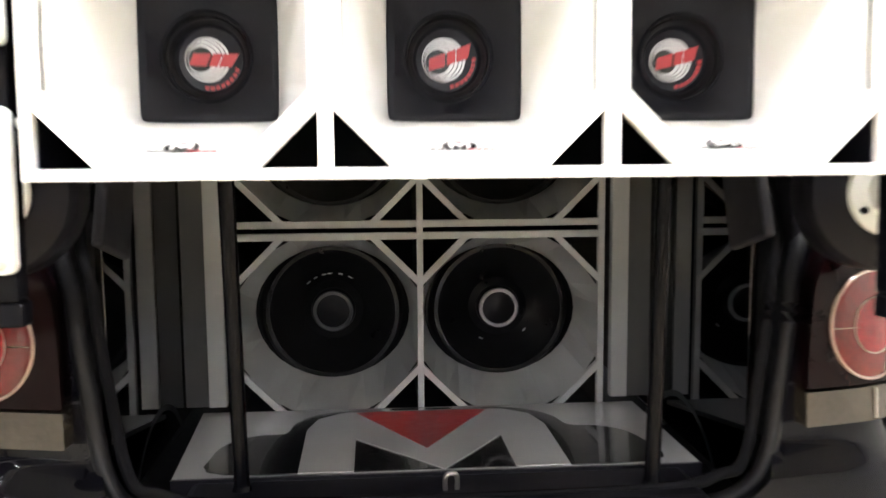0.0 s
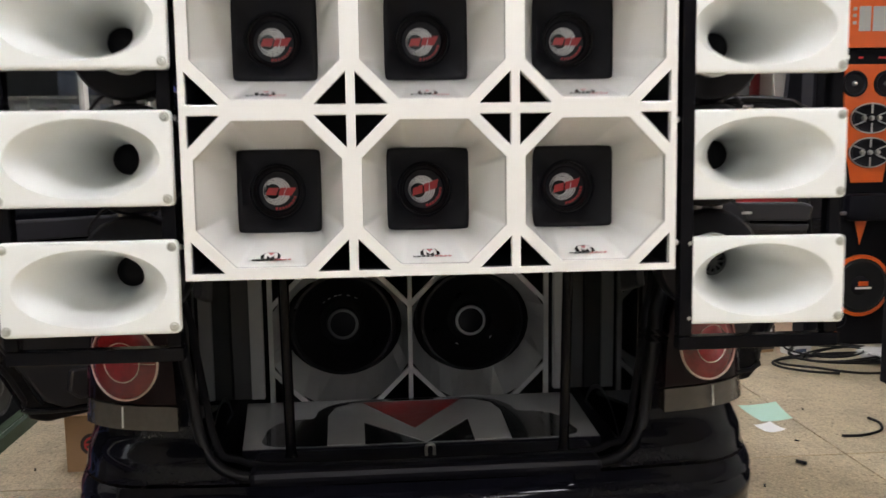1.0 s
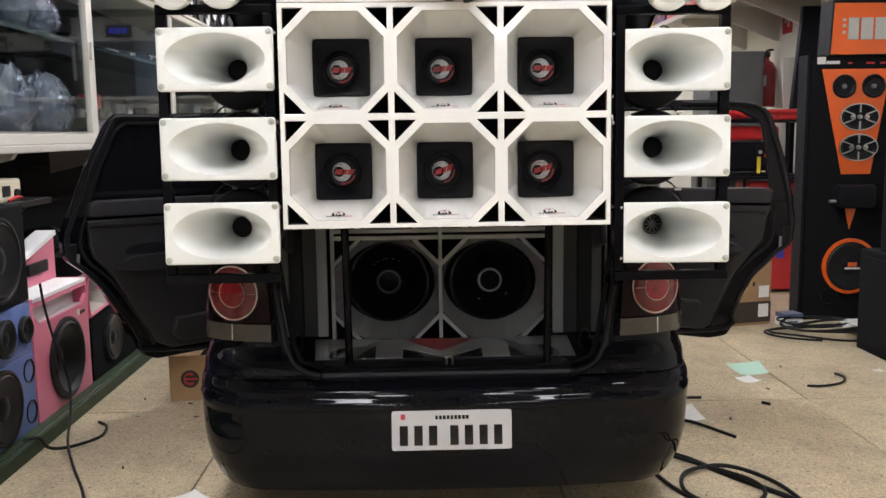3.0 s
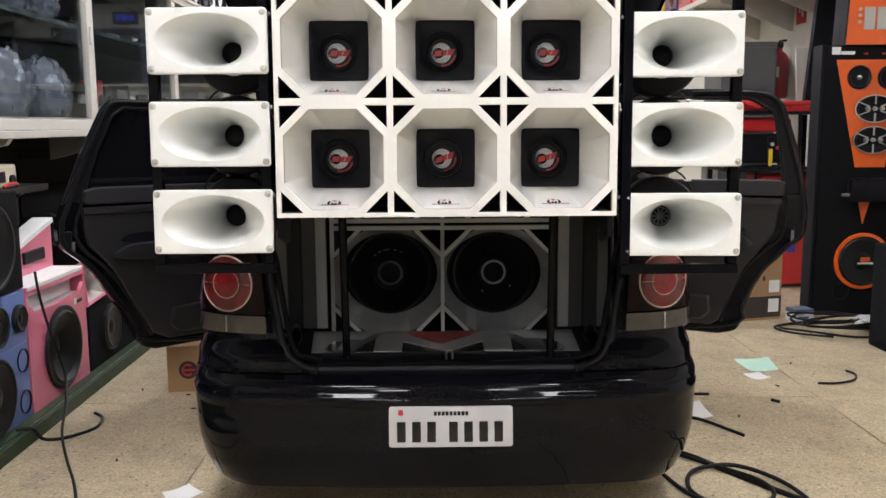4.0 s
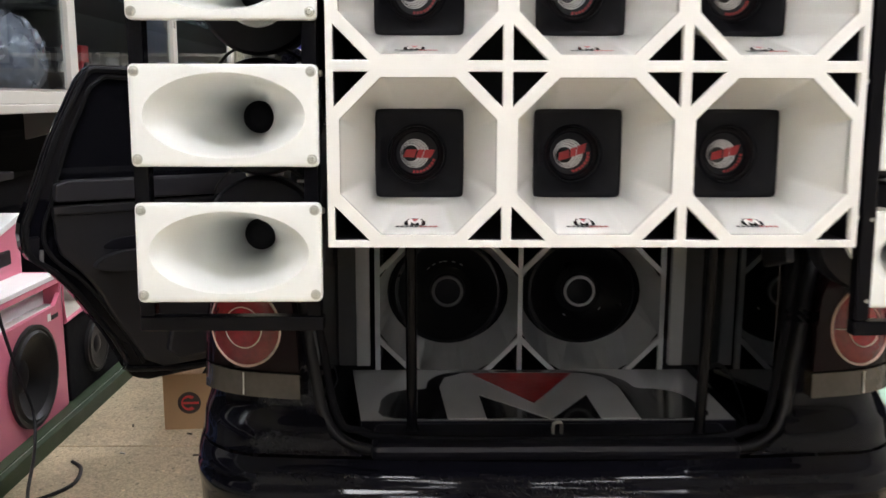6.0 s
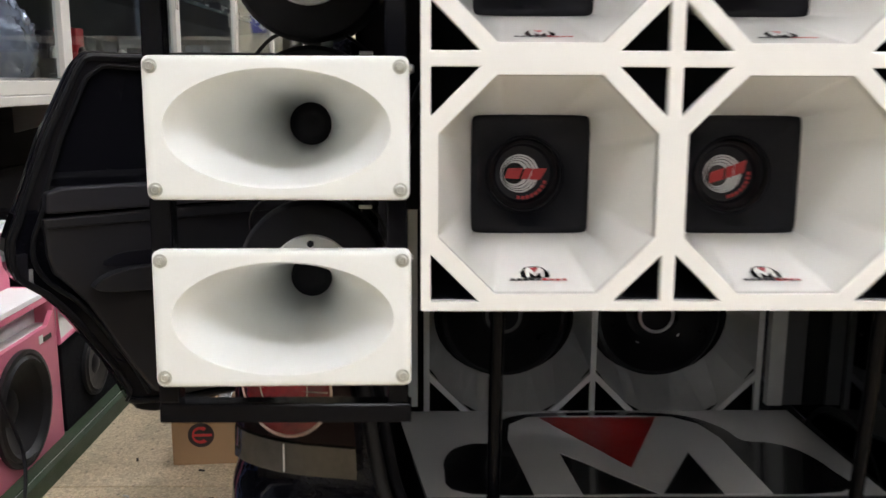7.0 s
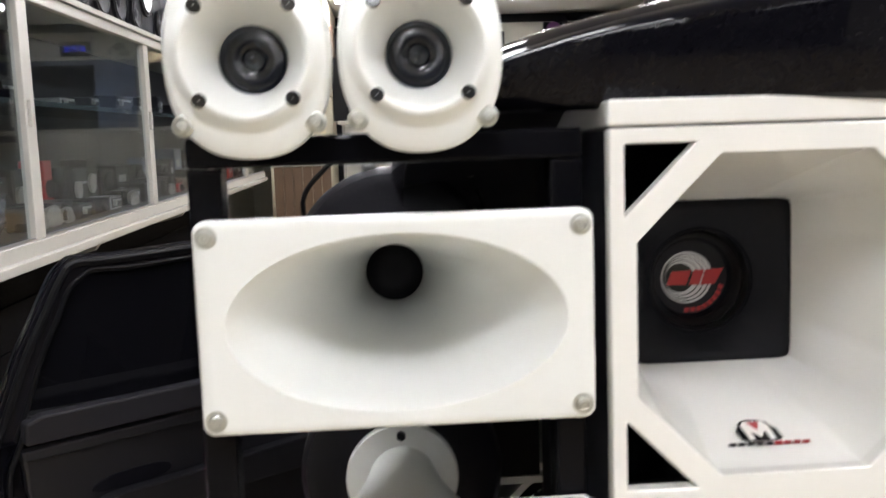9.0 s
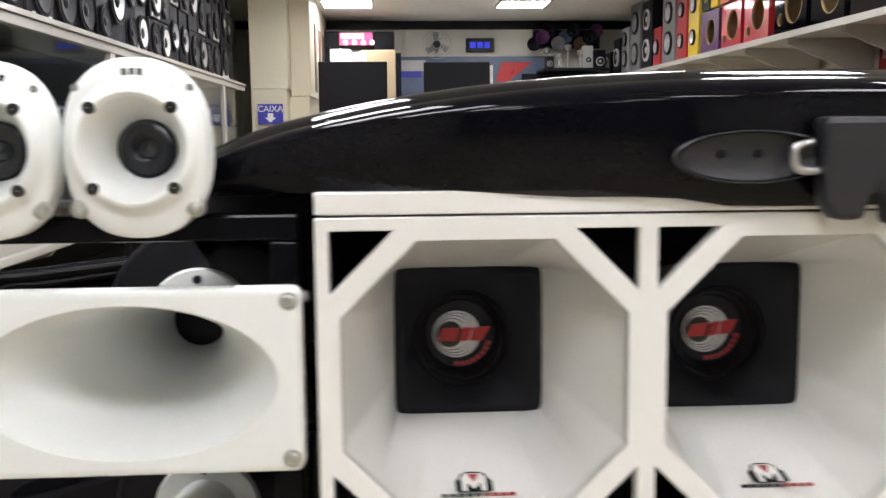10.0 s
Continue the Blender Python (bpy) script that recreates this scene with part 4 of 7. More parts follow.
    part("front_wing", prism([(3.11, 0.50), (3.2, 0.60), (3.35, 0.66), (3.6, 0.66), (3.78, 0.58), (3.86, 0.35), (4.10, 0.33), (4.16, 0.55), (4.05, 0.74), (3.12, 0.93)], s * 0.70, s * 0.835, "yz"), CARB, car, bevel=0.02)

# floor pan, boot floor, rear seat back, roof and nose
part("underbody", B(-0.66, 0.66, 0.55, 4.0, 0.17, 0.30, bev=0.02), PLASB, car)
part("boot_well", B(-0.62, 0.62, 0.46, 1.9, 0.43, 0.455), FELT, car)
part("sill_cover", B(-0.44, 0.44, 0.392, 0.558, 0.535, 0.577, bev=0.016), PLASB, car, "black plastic boot sill cover")
latch = part("boot_latch", tube(smooth_line([(0.0, 0.468, 0.575), (0.0, 0.462, 0.602), (0.012, 0.462, 0.608), (0.020, 0.466, 0.600), (0.020, 0.470, 0.575)], 4), 0.0045, seg=10), CHROME, car, "bright boot latch loop", smooth=True)
roof = loft([[(x, y, z - 0.035 * (abs(x) / 0.6) ** 3) for x in [w * (k / 10 - 1) for k in range(21)]] for y, z, w in ((0.84, 1.535, 0.65), (1.0, 1.545, 0.67), (1.5, 1.552, 0.69), (2.1, 1.54, 0.69), (2.55, 1.49, 0.66))], closed=False)
part("roof", roof, CARB, car, "glossy black roof", smooth=True)
part("windscreen", loft([[(x, 2.551, 1.485) for x in (-0.58, 0, 0.58)], [(x, 3.2, 0.965) for x in (-0.72, 0, 0.72)]], closed=False), DGLASS, car)
part("bonnet", loft([[(x, y, z - 0.03 * (abs(x) / w) ** 3) for x in [w * (k / 8 - 1) for k in range(17)]] for y, z, w in ((3.16, 0.97, 0.73), (3.6, 0.93, 0.74), (3.95, 0.84, 0.72), (4.1, 0.72, 0.69), (4.14, 0.55, 0.69), (4.1, 0.25, 0.66))], closed=False), CARB, car, smooth=True)
part("cabin_bulkhead", B(-0.575, 0.575, 1.62, 1.66, 0.456, 1.47), FELT, car)

# number plate
plate_m = Matrix.Translation((0.010, 0.285, 0.402)) @ Matrix.Rotation(radians(-9), 4, "X")
plate = part("number_plate", moved(prism(rrect(0.402, 0.132, 0.008, 3), -0.004, 0.0), plate_m), PLATEW, car, "grey-white number plate with its characters blocked out", bevel=0.001)
x = -0.181
for k in range(7):
    if k == 3:
        x += 0.022
    bm = prism([(x + 0.006, -0.050), (x + 0.034, -0.050), (x + 0.034, 0.016), (x + 0.006, 0.016)], -0.0052, -0.0041)
    part("character_bar", moved(bm, plate_m), LOGOBLK, plate)
    x += 0.049
bm = bmesh.new()
for k in range(9):
    prism([(-0.055 + k * 0.0128, 0.036), (-0.055 + k * 0.0128 + 0.009, 0.036), (-0.055 + k * 0.0128 + 0.009, 0.049), (-0.055 + k * 0.0128, 0.049)], -0.0052, -0.0041, "xz", bm)
part("plate_caption", moved(bm, plate_m), LOGOBLK, plate)
part("plate_seal", moved(prism(rrect(0.016, 0.018, 0.003, 2, -0.163, 0.046), -0.0056, -0.0041), plate_m), SIGNR, plate, "red seal")

# added plates, hiding a lamp glint and the pale subwoofer box behind
for s_ in (-1, 1):
    part("gutter_cover", prism([(s_ * 0.58, 1.13), (s_ * 0.405, 1.13), (s_ * 0.405, 1.472), (s_ * 0.57, 1.472), (s_ * 0.60, 1.405)], 0.826, 0.834), FELT, car, "matt black plate added at the gutter to hide a lamp glint", bevel=0.002)
# raised tailgate: a curved slab from the roof to above the cabinet
def gate_point(u, v, thick):
    """u across from -1 to 1, v from hinge 0 to free edge 1."""
    w = 0.61 + 0.050 * math.sin(math.pi * v * 0.7)
    y = 0.82 + (0.014 - 0.82) * v
    z = 1.555 + (1.926 - 1.555) * (v ** 0.75)
    z -= 0.082 * abs(u) ** 2.5 + 0.02 * abs(u) ** 9
    y += 0.09 * abs(u) ** 2.6 * v
    return Vector((u * w, y, z + thick))


US = [k / 14 - 1 for k in range(29)]
VS = [k / 16 for k in range(14)] + [0.84, 0.86, 0.88, 0.90, 0.92, 0.94, 0.955, 0.97, 0.985, 1.0]
VS = sorted(set(round(v, 4) for v in VS))


def gate_top(u, v):
    d = max(0.0, (v - 0.86) / 0.14)
    e = max(0.0, (abs(u) - 0.9) / 0.1)
    return gate_point(u, v, -0.040 * (0.75 * d ** 1.7 + 0.25 * d ** 4) - 0.02 * e ** 2)


tg = bmesh.new()
loft([[gate_top(u, v) for u in US] for v in VS], tg, closed=False)
gate = part("tailgate", tg, CARB, car, "raised glossy black tailgate", smooth=True)
# rear face of the free edge, and the underside
bm = bmesh.new()
edge = [gate_top(u, 1.0) for u in US]
rings = []
for k, (dy, f) in enumerate(((0.0, 0.0), (-0.009, 0.02), (-0.0155, 0.045), (-0.020, 0.075), (-0.0228, 0.11), (-0.0240, 0.15), (-0.0242, 0.19), (-0.0238, 0.3), (-0.0225, 0.5), (-0.0205, 0.7), (-0.014, 0.93), (-0.004, 1.0))):
    rr = []
    for u, p in zip(US, edge):
        s_ = min(1.0, max(0.0, (0.165 - abs(p.x)) / 0.09))
        low = 1.7745 - 0.0105 * s_ * s_ * (3 - 2 * s_)
        low = min(low, p.z - 0.03)
        rr.append((p.x * (1 - 0.02 * f), p.y + dy, p.z + (low - p.z) * f))
    rings.append(rr)
loft(rings, bm, closed=False)
part("tailgate_edge", bm, CARB, gate, "glossy black lower edge of the tailgate", smooth=True)
rings = []
for v in (0.995, 0.9, 0.7, 0.5, 0.3, 0.1, 0.0):
    rings.append([gate_point(u, v, (-0.075 if v > 0.2 else -0.05) * (1 - 0.6 * abs(u) ** 3)) + Vector((-0.012 * u, 0.04 if v > 0.98 else 0, 0.0)) for u in US])
part("tailgate_lining", loft(rings, closed=False), PLASB, gate, "black inner lining of the tailgate", smooth=True)
for s in (-1, 1):
    part("tailgate_flank", loft([[gate_top(s, v) for v in VS], [gate_top(s, v) + Vector((-s * 0.012, 0, -0.035)) for v in VS]], closed=False), CARB, gate, smooth=True)
# grip recess with a pale latch and a grey block
rec = loft([[(0.105 * math.cos(2 * math.pi * k / 36) * sc + dx, dy, 0.036 * math.sin(2 * math.pi * k / 36) * sc) for k in range(36)] for sc, dx, dy in ((1.0, 0, -0.002), (0.95, 0, -0.0045), (0.88, 0, 0.001), (0.5, 0.01, 0.006))], cap1=True)
part("grip_recess", moved(rec, Matrix.Translation((-0.078, -0.0165, 1.812)) @ Matrix.Diagonal((0.72, 1, 0.68, 1))), TRIMB, gate, "dark grip recess", smooth=True)
for x_ in (-0.105, -0.070):
    part("recess_screw", lathe([(0.0005, -0.002), (0.004, -0.0015), (0.0045, 0.001)], (x_, -0.0125, 1.815), (0, 1, 0), 12), PLASB, gate, smooth=True)
part("latch_hook", tube(smooth_line([(-0.024, -0.020, 1.825), (-0.040, -0.023, 1.821), (-0.042, -0.023, 1.810), (-0.036, -0.023, 1.800), (-0.016, -0.021, 1.799)], 4), 0.0042, seg=10), ALU, gate, "pale metal latch hook", smooth=True)
part("latch_block", prism([(-0.020, 1.848), (0.090, 1.848), (0.090, 1.760), (0.062, 1.750), (0.046, 1.748), (0.043, 1.772), (0.032, 1.784), (0.025, 1.772), (0.021, 1.754), (-0.006, 1.754), (-0.016, 1.770)], -0.036, -0.008), TRIMB, gate, "dark grey plastic latch cover", bevel=0.006)


# rear doors, swung wide open
EDGE_WEST = [(0.272, 0.60), (0.285, 0.64), (0.30, 0.668), (0.335, 0.692), (0.387, 0.716), (0.49, 0.770), (0.60, 0.842), (0.657, 0.879), (0.712, 0.920), (0.767, 0.970), (0.80, 1.012), (0.826, 1.042), (0.865, 1.063), (0.92, 1.070), (0.96, 1.066), (1.0, 1.052), (1.08, 1.022), (1.15, 1.0), (1.25, 0.968), (1.345, 0.925), (1.43, 0.888), (1.465, 0.868), (1.485, 0.835)]
EDGE_EAST = [(0.285, 0.58), (0.30, 0.64), (0.311, 0.668), (0.355, 0.694), (0.452, 0.716), (0.548, 0.75), (0.628, 0.79), (0.668, 0.82), (0.707, 0.858), (0.769, 0.908), (0.80, 0.945), (0.815, 0.963), (0.85, 0.978), (0.93, 0.983), (0.975, 0.980), (1.087, 0.960), (1.226, 0.930), (1.349, 0.890), (1.43, 0.865), (1.465, 0.848), (1.485, 0.825)]


def rear_door(s, deg, edge, wide, top, glazed=True):
    """A door in its own plane: x out from the hinge, z up; edge gives the free edge's reach at each height."""
    hinge = Vector((s * 0.84, 2.05, 0))
    d = Vector((s * math.sin(radians(deg)), -math.cos(radians(deg)), 0))
    nout = Vector((s * math.cos(radians(deg)), math.sin(radians(deg)), 0))

    def place(co):
        return hinge + d * co.x + nout * (co.y + (1.0 - co.z) * 0.24) + Vector((0, 0, co.z))

    z_low = edge[0][0]
    reach = lambda z, inset=0.0: (profile(z, edge) - inset, z)
    low = [z for z, _ in edge if z < 1.03]
    body = [(0.02, z_low + 0.018), (0.30, z_low + 0.006)] + [reach(z) for z in low] + [reach(1.04), (0.02, 1.04)]
    dr = part("rear_door", mapped(prism(body, 0.0, 0.075), place), CARB, car, "open rear door with its black trim panel", bevel=0.010)
    cut_ = 0.115 if wide else 0.088
    trimp = [(0.06, z_low + 0.055), (profile(z_low + 0.055, edge) - 0.14, z_low + 0.055)] + [reach(z, cut_ + 0.02 * math.sin(9 * z)) for z in (0.37, 0.42, 0.48, 0.54, 0.60, 0.66, 0.72, 0.78, 0.84, 0.90, 0.95)] + [reach(1.01, cut_ - 0.015), (0.06, 1.01)]
    part("trim_panel", mapped(prism(trimp, -0.03, 0.004), place), TRIMB, dr, "black moulded trim panel", bevel=0.010)
    belt = [(0.06, 1.020), (profile(1.03, edge) - cut_ + 0.012, 1.030), (profile(1.03, edge) - cut_ + 0.016, 1.045), (profile(1.08, edge) - cut_ + 0.034, 1.092), (profile(1.10, edge) - cut_ - 0.002, 1.106), (0.06, 1.096)]
    part("belt_trim", mapped(prism(belt, -0.050, -0.004), place), TRIMG, dr, "dark grey upper trim", bevel=0.008)
    part("belt_step", mapped(prism([(0.06, 0.975), (profile(0.98, edge) - cut_, 0.985), (profile(0.98, edge) - cut_ + 0.004, 1.016), (0.06, 1.014)], -0.042, -0.004), place), TRIMB, dr, bevel=0.006)
    q = profile(0.78, edge) - cut_
    part("armrest", mapped(prism(smooth_poly([(0.10, 0.745), (q - 0.30, 0.752), (q - 0.12, 0.765), (q - 0.062, 0.790), (q - 0.14, 0.832), (q - 0.34, 0.835), (0.10, 0.835)]), -0.072, -0.02), place), TRIMB, dr, "padded armrest", bevel=0.014)
    part("pull_recess", mapped(prism(smooth_poly([(q - 0.30, 0.842), (q - 0.13, 0.840), (q - 0.10, 0.86), (q - 0.16, 0.885), (q - 0.30, 0.88)]), -0.036, -0.028), place), PLASB, dr, "black pull handle recess", bevel=0.004)
    part("door_pocket", mapped(prism([(0.08, z_low + 0.09), (0.50, z_low + 0.085), (0.55, z_low + 0.13), (0.54, z_low + 0.22), (0.08, z_low + 0.245)], -0.05, -0.02), place), TRIMB, dr, bevel=0.012)
    hi = [1.03, 1.10, 1.18, 1.26, 1.345, 1.41, 1.45, 1.475]
    gap = lambda z: wide + (0.050 - wide) * min(1.0, (z - 1.03) / 0.40) if wide else 0.066 - 0.014 * min(1.0, (z - 1.03) / 0.40)
    outer = [reach(z) for z in hi] + [(profile(1.485, edge) - 0.012, 1.4895), (0.72, top - 0.014), (0.45, top - 0.006), (0.02, top)]
    inner = [reach(z, gap(z)) for z in hi[:-2]] + [(profile(1.45, edge) - 0.062, 1.437), (profile(1.46, edge) - 0.085, 1.452), (0.70, top - 0.052), (0.58, top - 0.049), (0.45, top - 0.046), (0.02, top - 0.042)]
    if glazed:
        part("window_glass", mapped(prism([(0.0, 1.05)] + [(x + 0.012, z + 0.004) for x, z in inner[1:]] , 0.028, 0.034), place), DGLASS, dr, "dark tinted door glass")
    strip = lambda pts, y, m=0.0: [tuple(p) for p in smooth_line([(a - m, y, b - (m if k > 7 else 0)) for k, (a, b) in enumerate(pts)], 4)]
    part("frame_band", mapped(loft([strip(outer, 0.012), strip(inner, 0.006), strip(inner, 0.05), strip(outer, 0.06), strip(outer, 0.012)], closed=False), place), PLASB, dr, "black inner band of the window frame", smooth=True)
    part("window_frame", mapped(tube(strip(outer, 0.030, 0.010), 0.014, seg=10), place), CARB, dr, "glossy black outer edge of the window frame", smooth=True)
    part("window_seal", mapped(tube(strip(inner, 0.008), 0.008, seg=8), place), RUBB, dr, smooth=True)
    line = smooth_line([(0.05, -0.004, z_low + 0.03), (0.35, -0.004, z_low + 0.022)] + [(profile(z, edge) - 0.018, -0.004, z) for z in low[3:]] + [(profile(z, edge) - 0.016, -0.002, z) for z in hi] + [(0.74, -0.002, top - 0.026), (0.45, -0.002, top - 0.020)], 3)
    part("door_seal", mapped(tube(line, 0.011, seg=8), place), RUBB, dr, "black rubber door seal", smooth=True)
    line = smooth_line([(profile(z, edge) - cut_ + 0.016, -0.014, z) for z in (0.36, 0.42, 0.50, 0.58, 0.66, 0.74, 0.81, 0.88, 0.95, 1.02, 1.10)], 4)
    part("inner_seal", mapped(tube(line, 0.008, seg=8), place), RUBB, dr, smooth=True)
    xe = profile(0.86, edge)
    part("door_lock", mapped(B(xe - 0.050, xe - 0.016, -0.012, 0.05, 0.83, 0.91, bev=0.004), place), PLASB, dr, "black door lock")
    part("lock_plate", mapped(B(xe - 0.066, xe - 0.052, -0.006, 0.01, 0.80, 0.86, bev=0.003), place), RINGD, dr, "small grey lock plate")
    return dr


def smooth_poly(pts):
    return [(p.x, p.y) for p in smooth_line([(a, b, 0) for a, b in pts], 4, closed=True)]


rear_door(-1, 52, EDGE_WEST, 0, 1.500)
rear_door(1, 67, EDGE_EAST, 0.10, 1.537, False)


# ---------------------------------------------------------------- inside the boot
SUBY = 1.275


def sub_box():
    t = thing("subwoofer_box", "grey-white box of large black subwoofers standing in the boot", "subwoofer box", pose(0.010, SUBY, 0.456))
    z0, zm0, zm1, z1 = 0.025, 0.487, 0.500, 0.945
    xl, xr, xm = -0.483, 0.483, 0.0
    part("carcass_floor", B(xl, xr, 0.02, 0.344, 0.0, 0.012), BOXB, t)
    part("carcass_roof", B(xl, xr, 0.02, 0.344, z1 + 0.012, z1 + 0.024), BOXB, t)
    for x in (xl, xr - 0.012, -0.006):
        part("carcass_wall", B(x, x + 0.012, 0.02, 0.333, 0.0125, z1 + 0.0115), BOXB, t)
    part("carcass_back", B(xl, xr, 0.334, 0.344, 0.0125, z1 + 0.0115), BOXB, t)
    bm = bmesh.new()
    for x, w in ((xl, 0.017), (xr - 0.017, 0.017), (xm - 0.008, 0.016)):
        B(x, x + w, 0, 0.018, 0.0, z1 + 0.024, bm)
    for za, zb in ((0.0, 0.020), (zm0 - 0.018, zm0), (zm1, zm1 + 0.018), (z1, z1 + 0.024)):
        for xa, xb in ((xl + 0.017, xm - 0.008), (xm + 0.008, xr - 0.017)):
            B(xa, xb, 0.0005, 0.018, za, zb, bm)
    part("front_frame", bm, SUBW, t, bevel=0.001)
    for za, zb in ((0.020, zm0 - 0.018), (zm1 + 0.018, z1)):
        for xa, xb in ((xl + 0.017, xm - 0.008), (xm + 0.008, xr - 0.017)):
            w, h = xb - xa, zb - za
            cx, cz = (xa + xb) / 2, (za + zb) / 2
            tri, k = 0.095, 0.118
            for sx in (-1, 1):
                for sz in (-1, 1):
                    ox, oz = cx + sx * w / 2, cz + sz * h / 2
                    part("corner_brace", prism([(ox - sx * tri, oz), (ox - sx * k, oz), (ox, oz - sz * k), (ox, oz - sz * tri)], 0.0008, 0.017), SUBW, t)
            octo = [(cx - w / 2 + k, za), (cx + w / 2 - k, za), (cx + w / 2, za + k), (cx + w / 2, zb - k), (cx + w / 2 - k, zb), (cx - w / 2 + k, zb), (cx - w / 2, zb - k), (cx - w / 2, za + k)]
            n = 32
            rx_, rz_, deep_ = 0.216, 0.187, 0.228

            def octo_at(a):
                dx, dz = math.cos(a), math.sin(a)
                best = 9
                for i in range(8):
                    (px, pz), (qx, qz) = octo[i], octo[(i + 1) % 8]
                    ex, ez = qx - px, qz - pz
                    den = dx * ez - dz * ex
                    if abs(den) > 1e-9:
                        tt = ((px - cx) * ez - (pz - cz) * ex) / den
                        ss = ((px - cx) * dz - (pz - cz) * dx) / den
                        if tt > 0 and -1e-6 <= ss <= 1 + 1e-6:
                            best = min(best, tt)
                return best

            outer = [(cx + octo_at(2 * math.pi * j / n + 0.001) * math.cos(2 * math.pi * j / n), 0.016, cz + octo_at(2 * math.pi * j / n + 0.001) * math.sin(2 * math.pi * j / n)) for j in range(n)]
            inner = [(cx + rx_ * math.cos(2 * math.pi * j / n), deep_, cz + rz_ * math.sin(2 * math.pi * j / n)) for j in range(n)]
            part("cell_horn", loft([outer, inner]), SUBW, t)
            sp = part("subwoofer", lathe([(0.232, 0.0), (0.222, -0.002), (0.206, -0.004), (0.198, 0.004), (0.188, -0.010), (0.176, -0.010), (0.165, 0.002), (0.085, 0.040), (0.062, 0.030)], (cx, deep_ + 0.004, cz), (0, 1, 0), 48), CONEG, t, "large black subwoofer cone", smooth=True)
            part("dust_cap", lathe([(0.064, 0.032), (0.062, 0.018), (0.050, 0.004), (0.02, -0.002), (0.0005, -0.004)], (cx, deep_ + 0.004, cz), (0, 1, 0), 36, cap=True), PLASB, sp, smooth=True)
            # left rings take a darker grey, their dimmer light put into the colour
            part("cap_ring", lathe([(0.0465, 0.004), (0.0475, -0.003), (0.0555, -0.001), (0.0570, 0.010)], (cx, deep_ + 0.004, cz), (0, 1, 0), 40), RING if cx > 0 else RINGD, sp, "thin grey ring", smooth=True)
            for a in ((62, 78, 95, 104, 118, 131) if cx < 0 else (-42, -118)):
                part("cone_mark", moved(B(-0.006, 0.006, -0.0012, 0.0, -0.0016, 0.0016), Matrix.Translation((cx + 0.105 * math.cos(radians(a)), deep_ + 0.034, cz + 0.105 * math.sin(radians(a)))) @ Matrix.Rotation(radians(90 - a), 4, "Y")), RING, sp)
    return t


sub_box()
for s in (-1, 1):
    t = thing("side_post", "grey-white upright board beside the subwoofer box", "board", pose(0.010, SUBY - 0.012, 0), group="side posts")
    part("board", B(s * 0.500, s * 0.544, 0.0, 0.03, 0.500, 1.29, bev=0.002), SUBW, t)
    # the post's mirror reflection put in as a grey strip, also closing the gap
    part("reflection_strip", B(s * 0.5445, s * 0.604, 0.006, 0.036, 0.500, 1.29, bev=0.002), GREYM, t, "dark grey strip standing in for the post's reflection")

# sloping polished board with the shop's badge
def shelf_z(y, up=0.0):
    return 0.487 + (1.262 - y) * 0.130 + up


t = thing("boot_floor_board", "polished white board with a black, white and red badge on the boot floor", "board")
sl = lambda co: Vector((co.x, co.y, shelf_z(co.y, co.z)))
taper = lambda co: Vector((0.01 + (co.x - 0.01) * (0.81 + 0.14 * (co.y - 0.572) / 0.69), co.y, shelf_z(co.y, co.z)))
part("panel", mapped(B(-0.578, 0.598, 0.545, 1.262, -0.012, 0.0), taper), SHELFW, t)
part("nosing", mapped(B(-0.578, 0.598, 0.534, 0.5445, -0.03, 0.002), taper), PLASB, t, "black front edge strip")


def badge(name, poly, h0, h1, m, label=""):
    return part(name, mapped(prism(poly, h0, h1, "xy"), sl), m, t, label)


hood = smooth_poly([(-0.375, 0.57), (-0.425, 0.72), (-0.41, 0.86), (-0.36, 0.925), (-0.305, 0.94), (-0.295, 1.06), (-0.25, 1.17), (-0.16, 1.225), (0.01, 1.235), (0.18, 1.225), (0.27, 1.17), (0.315, 1.06), (0.325, 0.95), (0.385, 0.925), (0.43, 0.86), (0.44, 0.72), (0.395, 0.57), (0.01, 0.565)])
badge("badge_black", hood, 0.0005, 0.0025, LOGOBLK, "black headphone shape")
badge("badge_white", [(-0.245, 0.552), (-0.262, 0.96), (-0.245, 1.10), (-0.19, 1.175), (-0.10, 1.19), (0.12, 1.19), (0.21, 1.175), (0.262, 1.10), (0.275, 0.96), (0.245, 0.552), (0.145, 0.552), (0.158, 0.845), (0.016, 0.548), (-0.150, 0.845), (-0.146, 0.552)], 0.003, 0.0045, SHELFW, "white letter-like shape")
badge("badge_red", [(-0.156, 1.165), (0.165, 1.168), (-0.006, 0.728)], 0.005, 0.0062, LOGORED, "red wedge")

# ---------------------------------------------------------------- speaker building blocks
def woofer(parent, p, axis, r, name="woofer", label="", cone=None, rim=None, cap=None, deep=False):
    """A round driver: rim, roll surround, cone and dust cap."""
    k = min(0.010, 0.06 * r) if not deep else 0.24 * r
    f = -0.013 if not deep else 0.0
    w = part(name, lathe([(r, 0.002), (r, -0.014), (r * 0.93, -0.016), (r * 0.90, -0.010), (r * 0.84, -0.020), (r * 0.76, f - 0.002)], p, axis, 40), rim or CONE, parent, label, smooth=True)
    part("cone", lathe([(r * 0.78, f - 0.003), (r * 0.30, f + k)], p, axis, 36), cone or CONE, w, smooth=True)
    part("dust_cap", lathe([(r * 0.34, f + k), (r * 0.24, f + k - 0.05 * r), (r * 0.1, f + k - 0.085 * r), (0.0005, f + k - 0.09 * r)], p, axis, 28, cap=True), cap or PLASB, w, smooth=True)
    return w


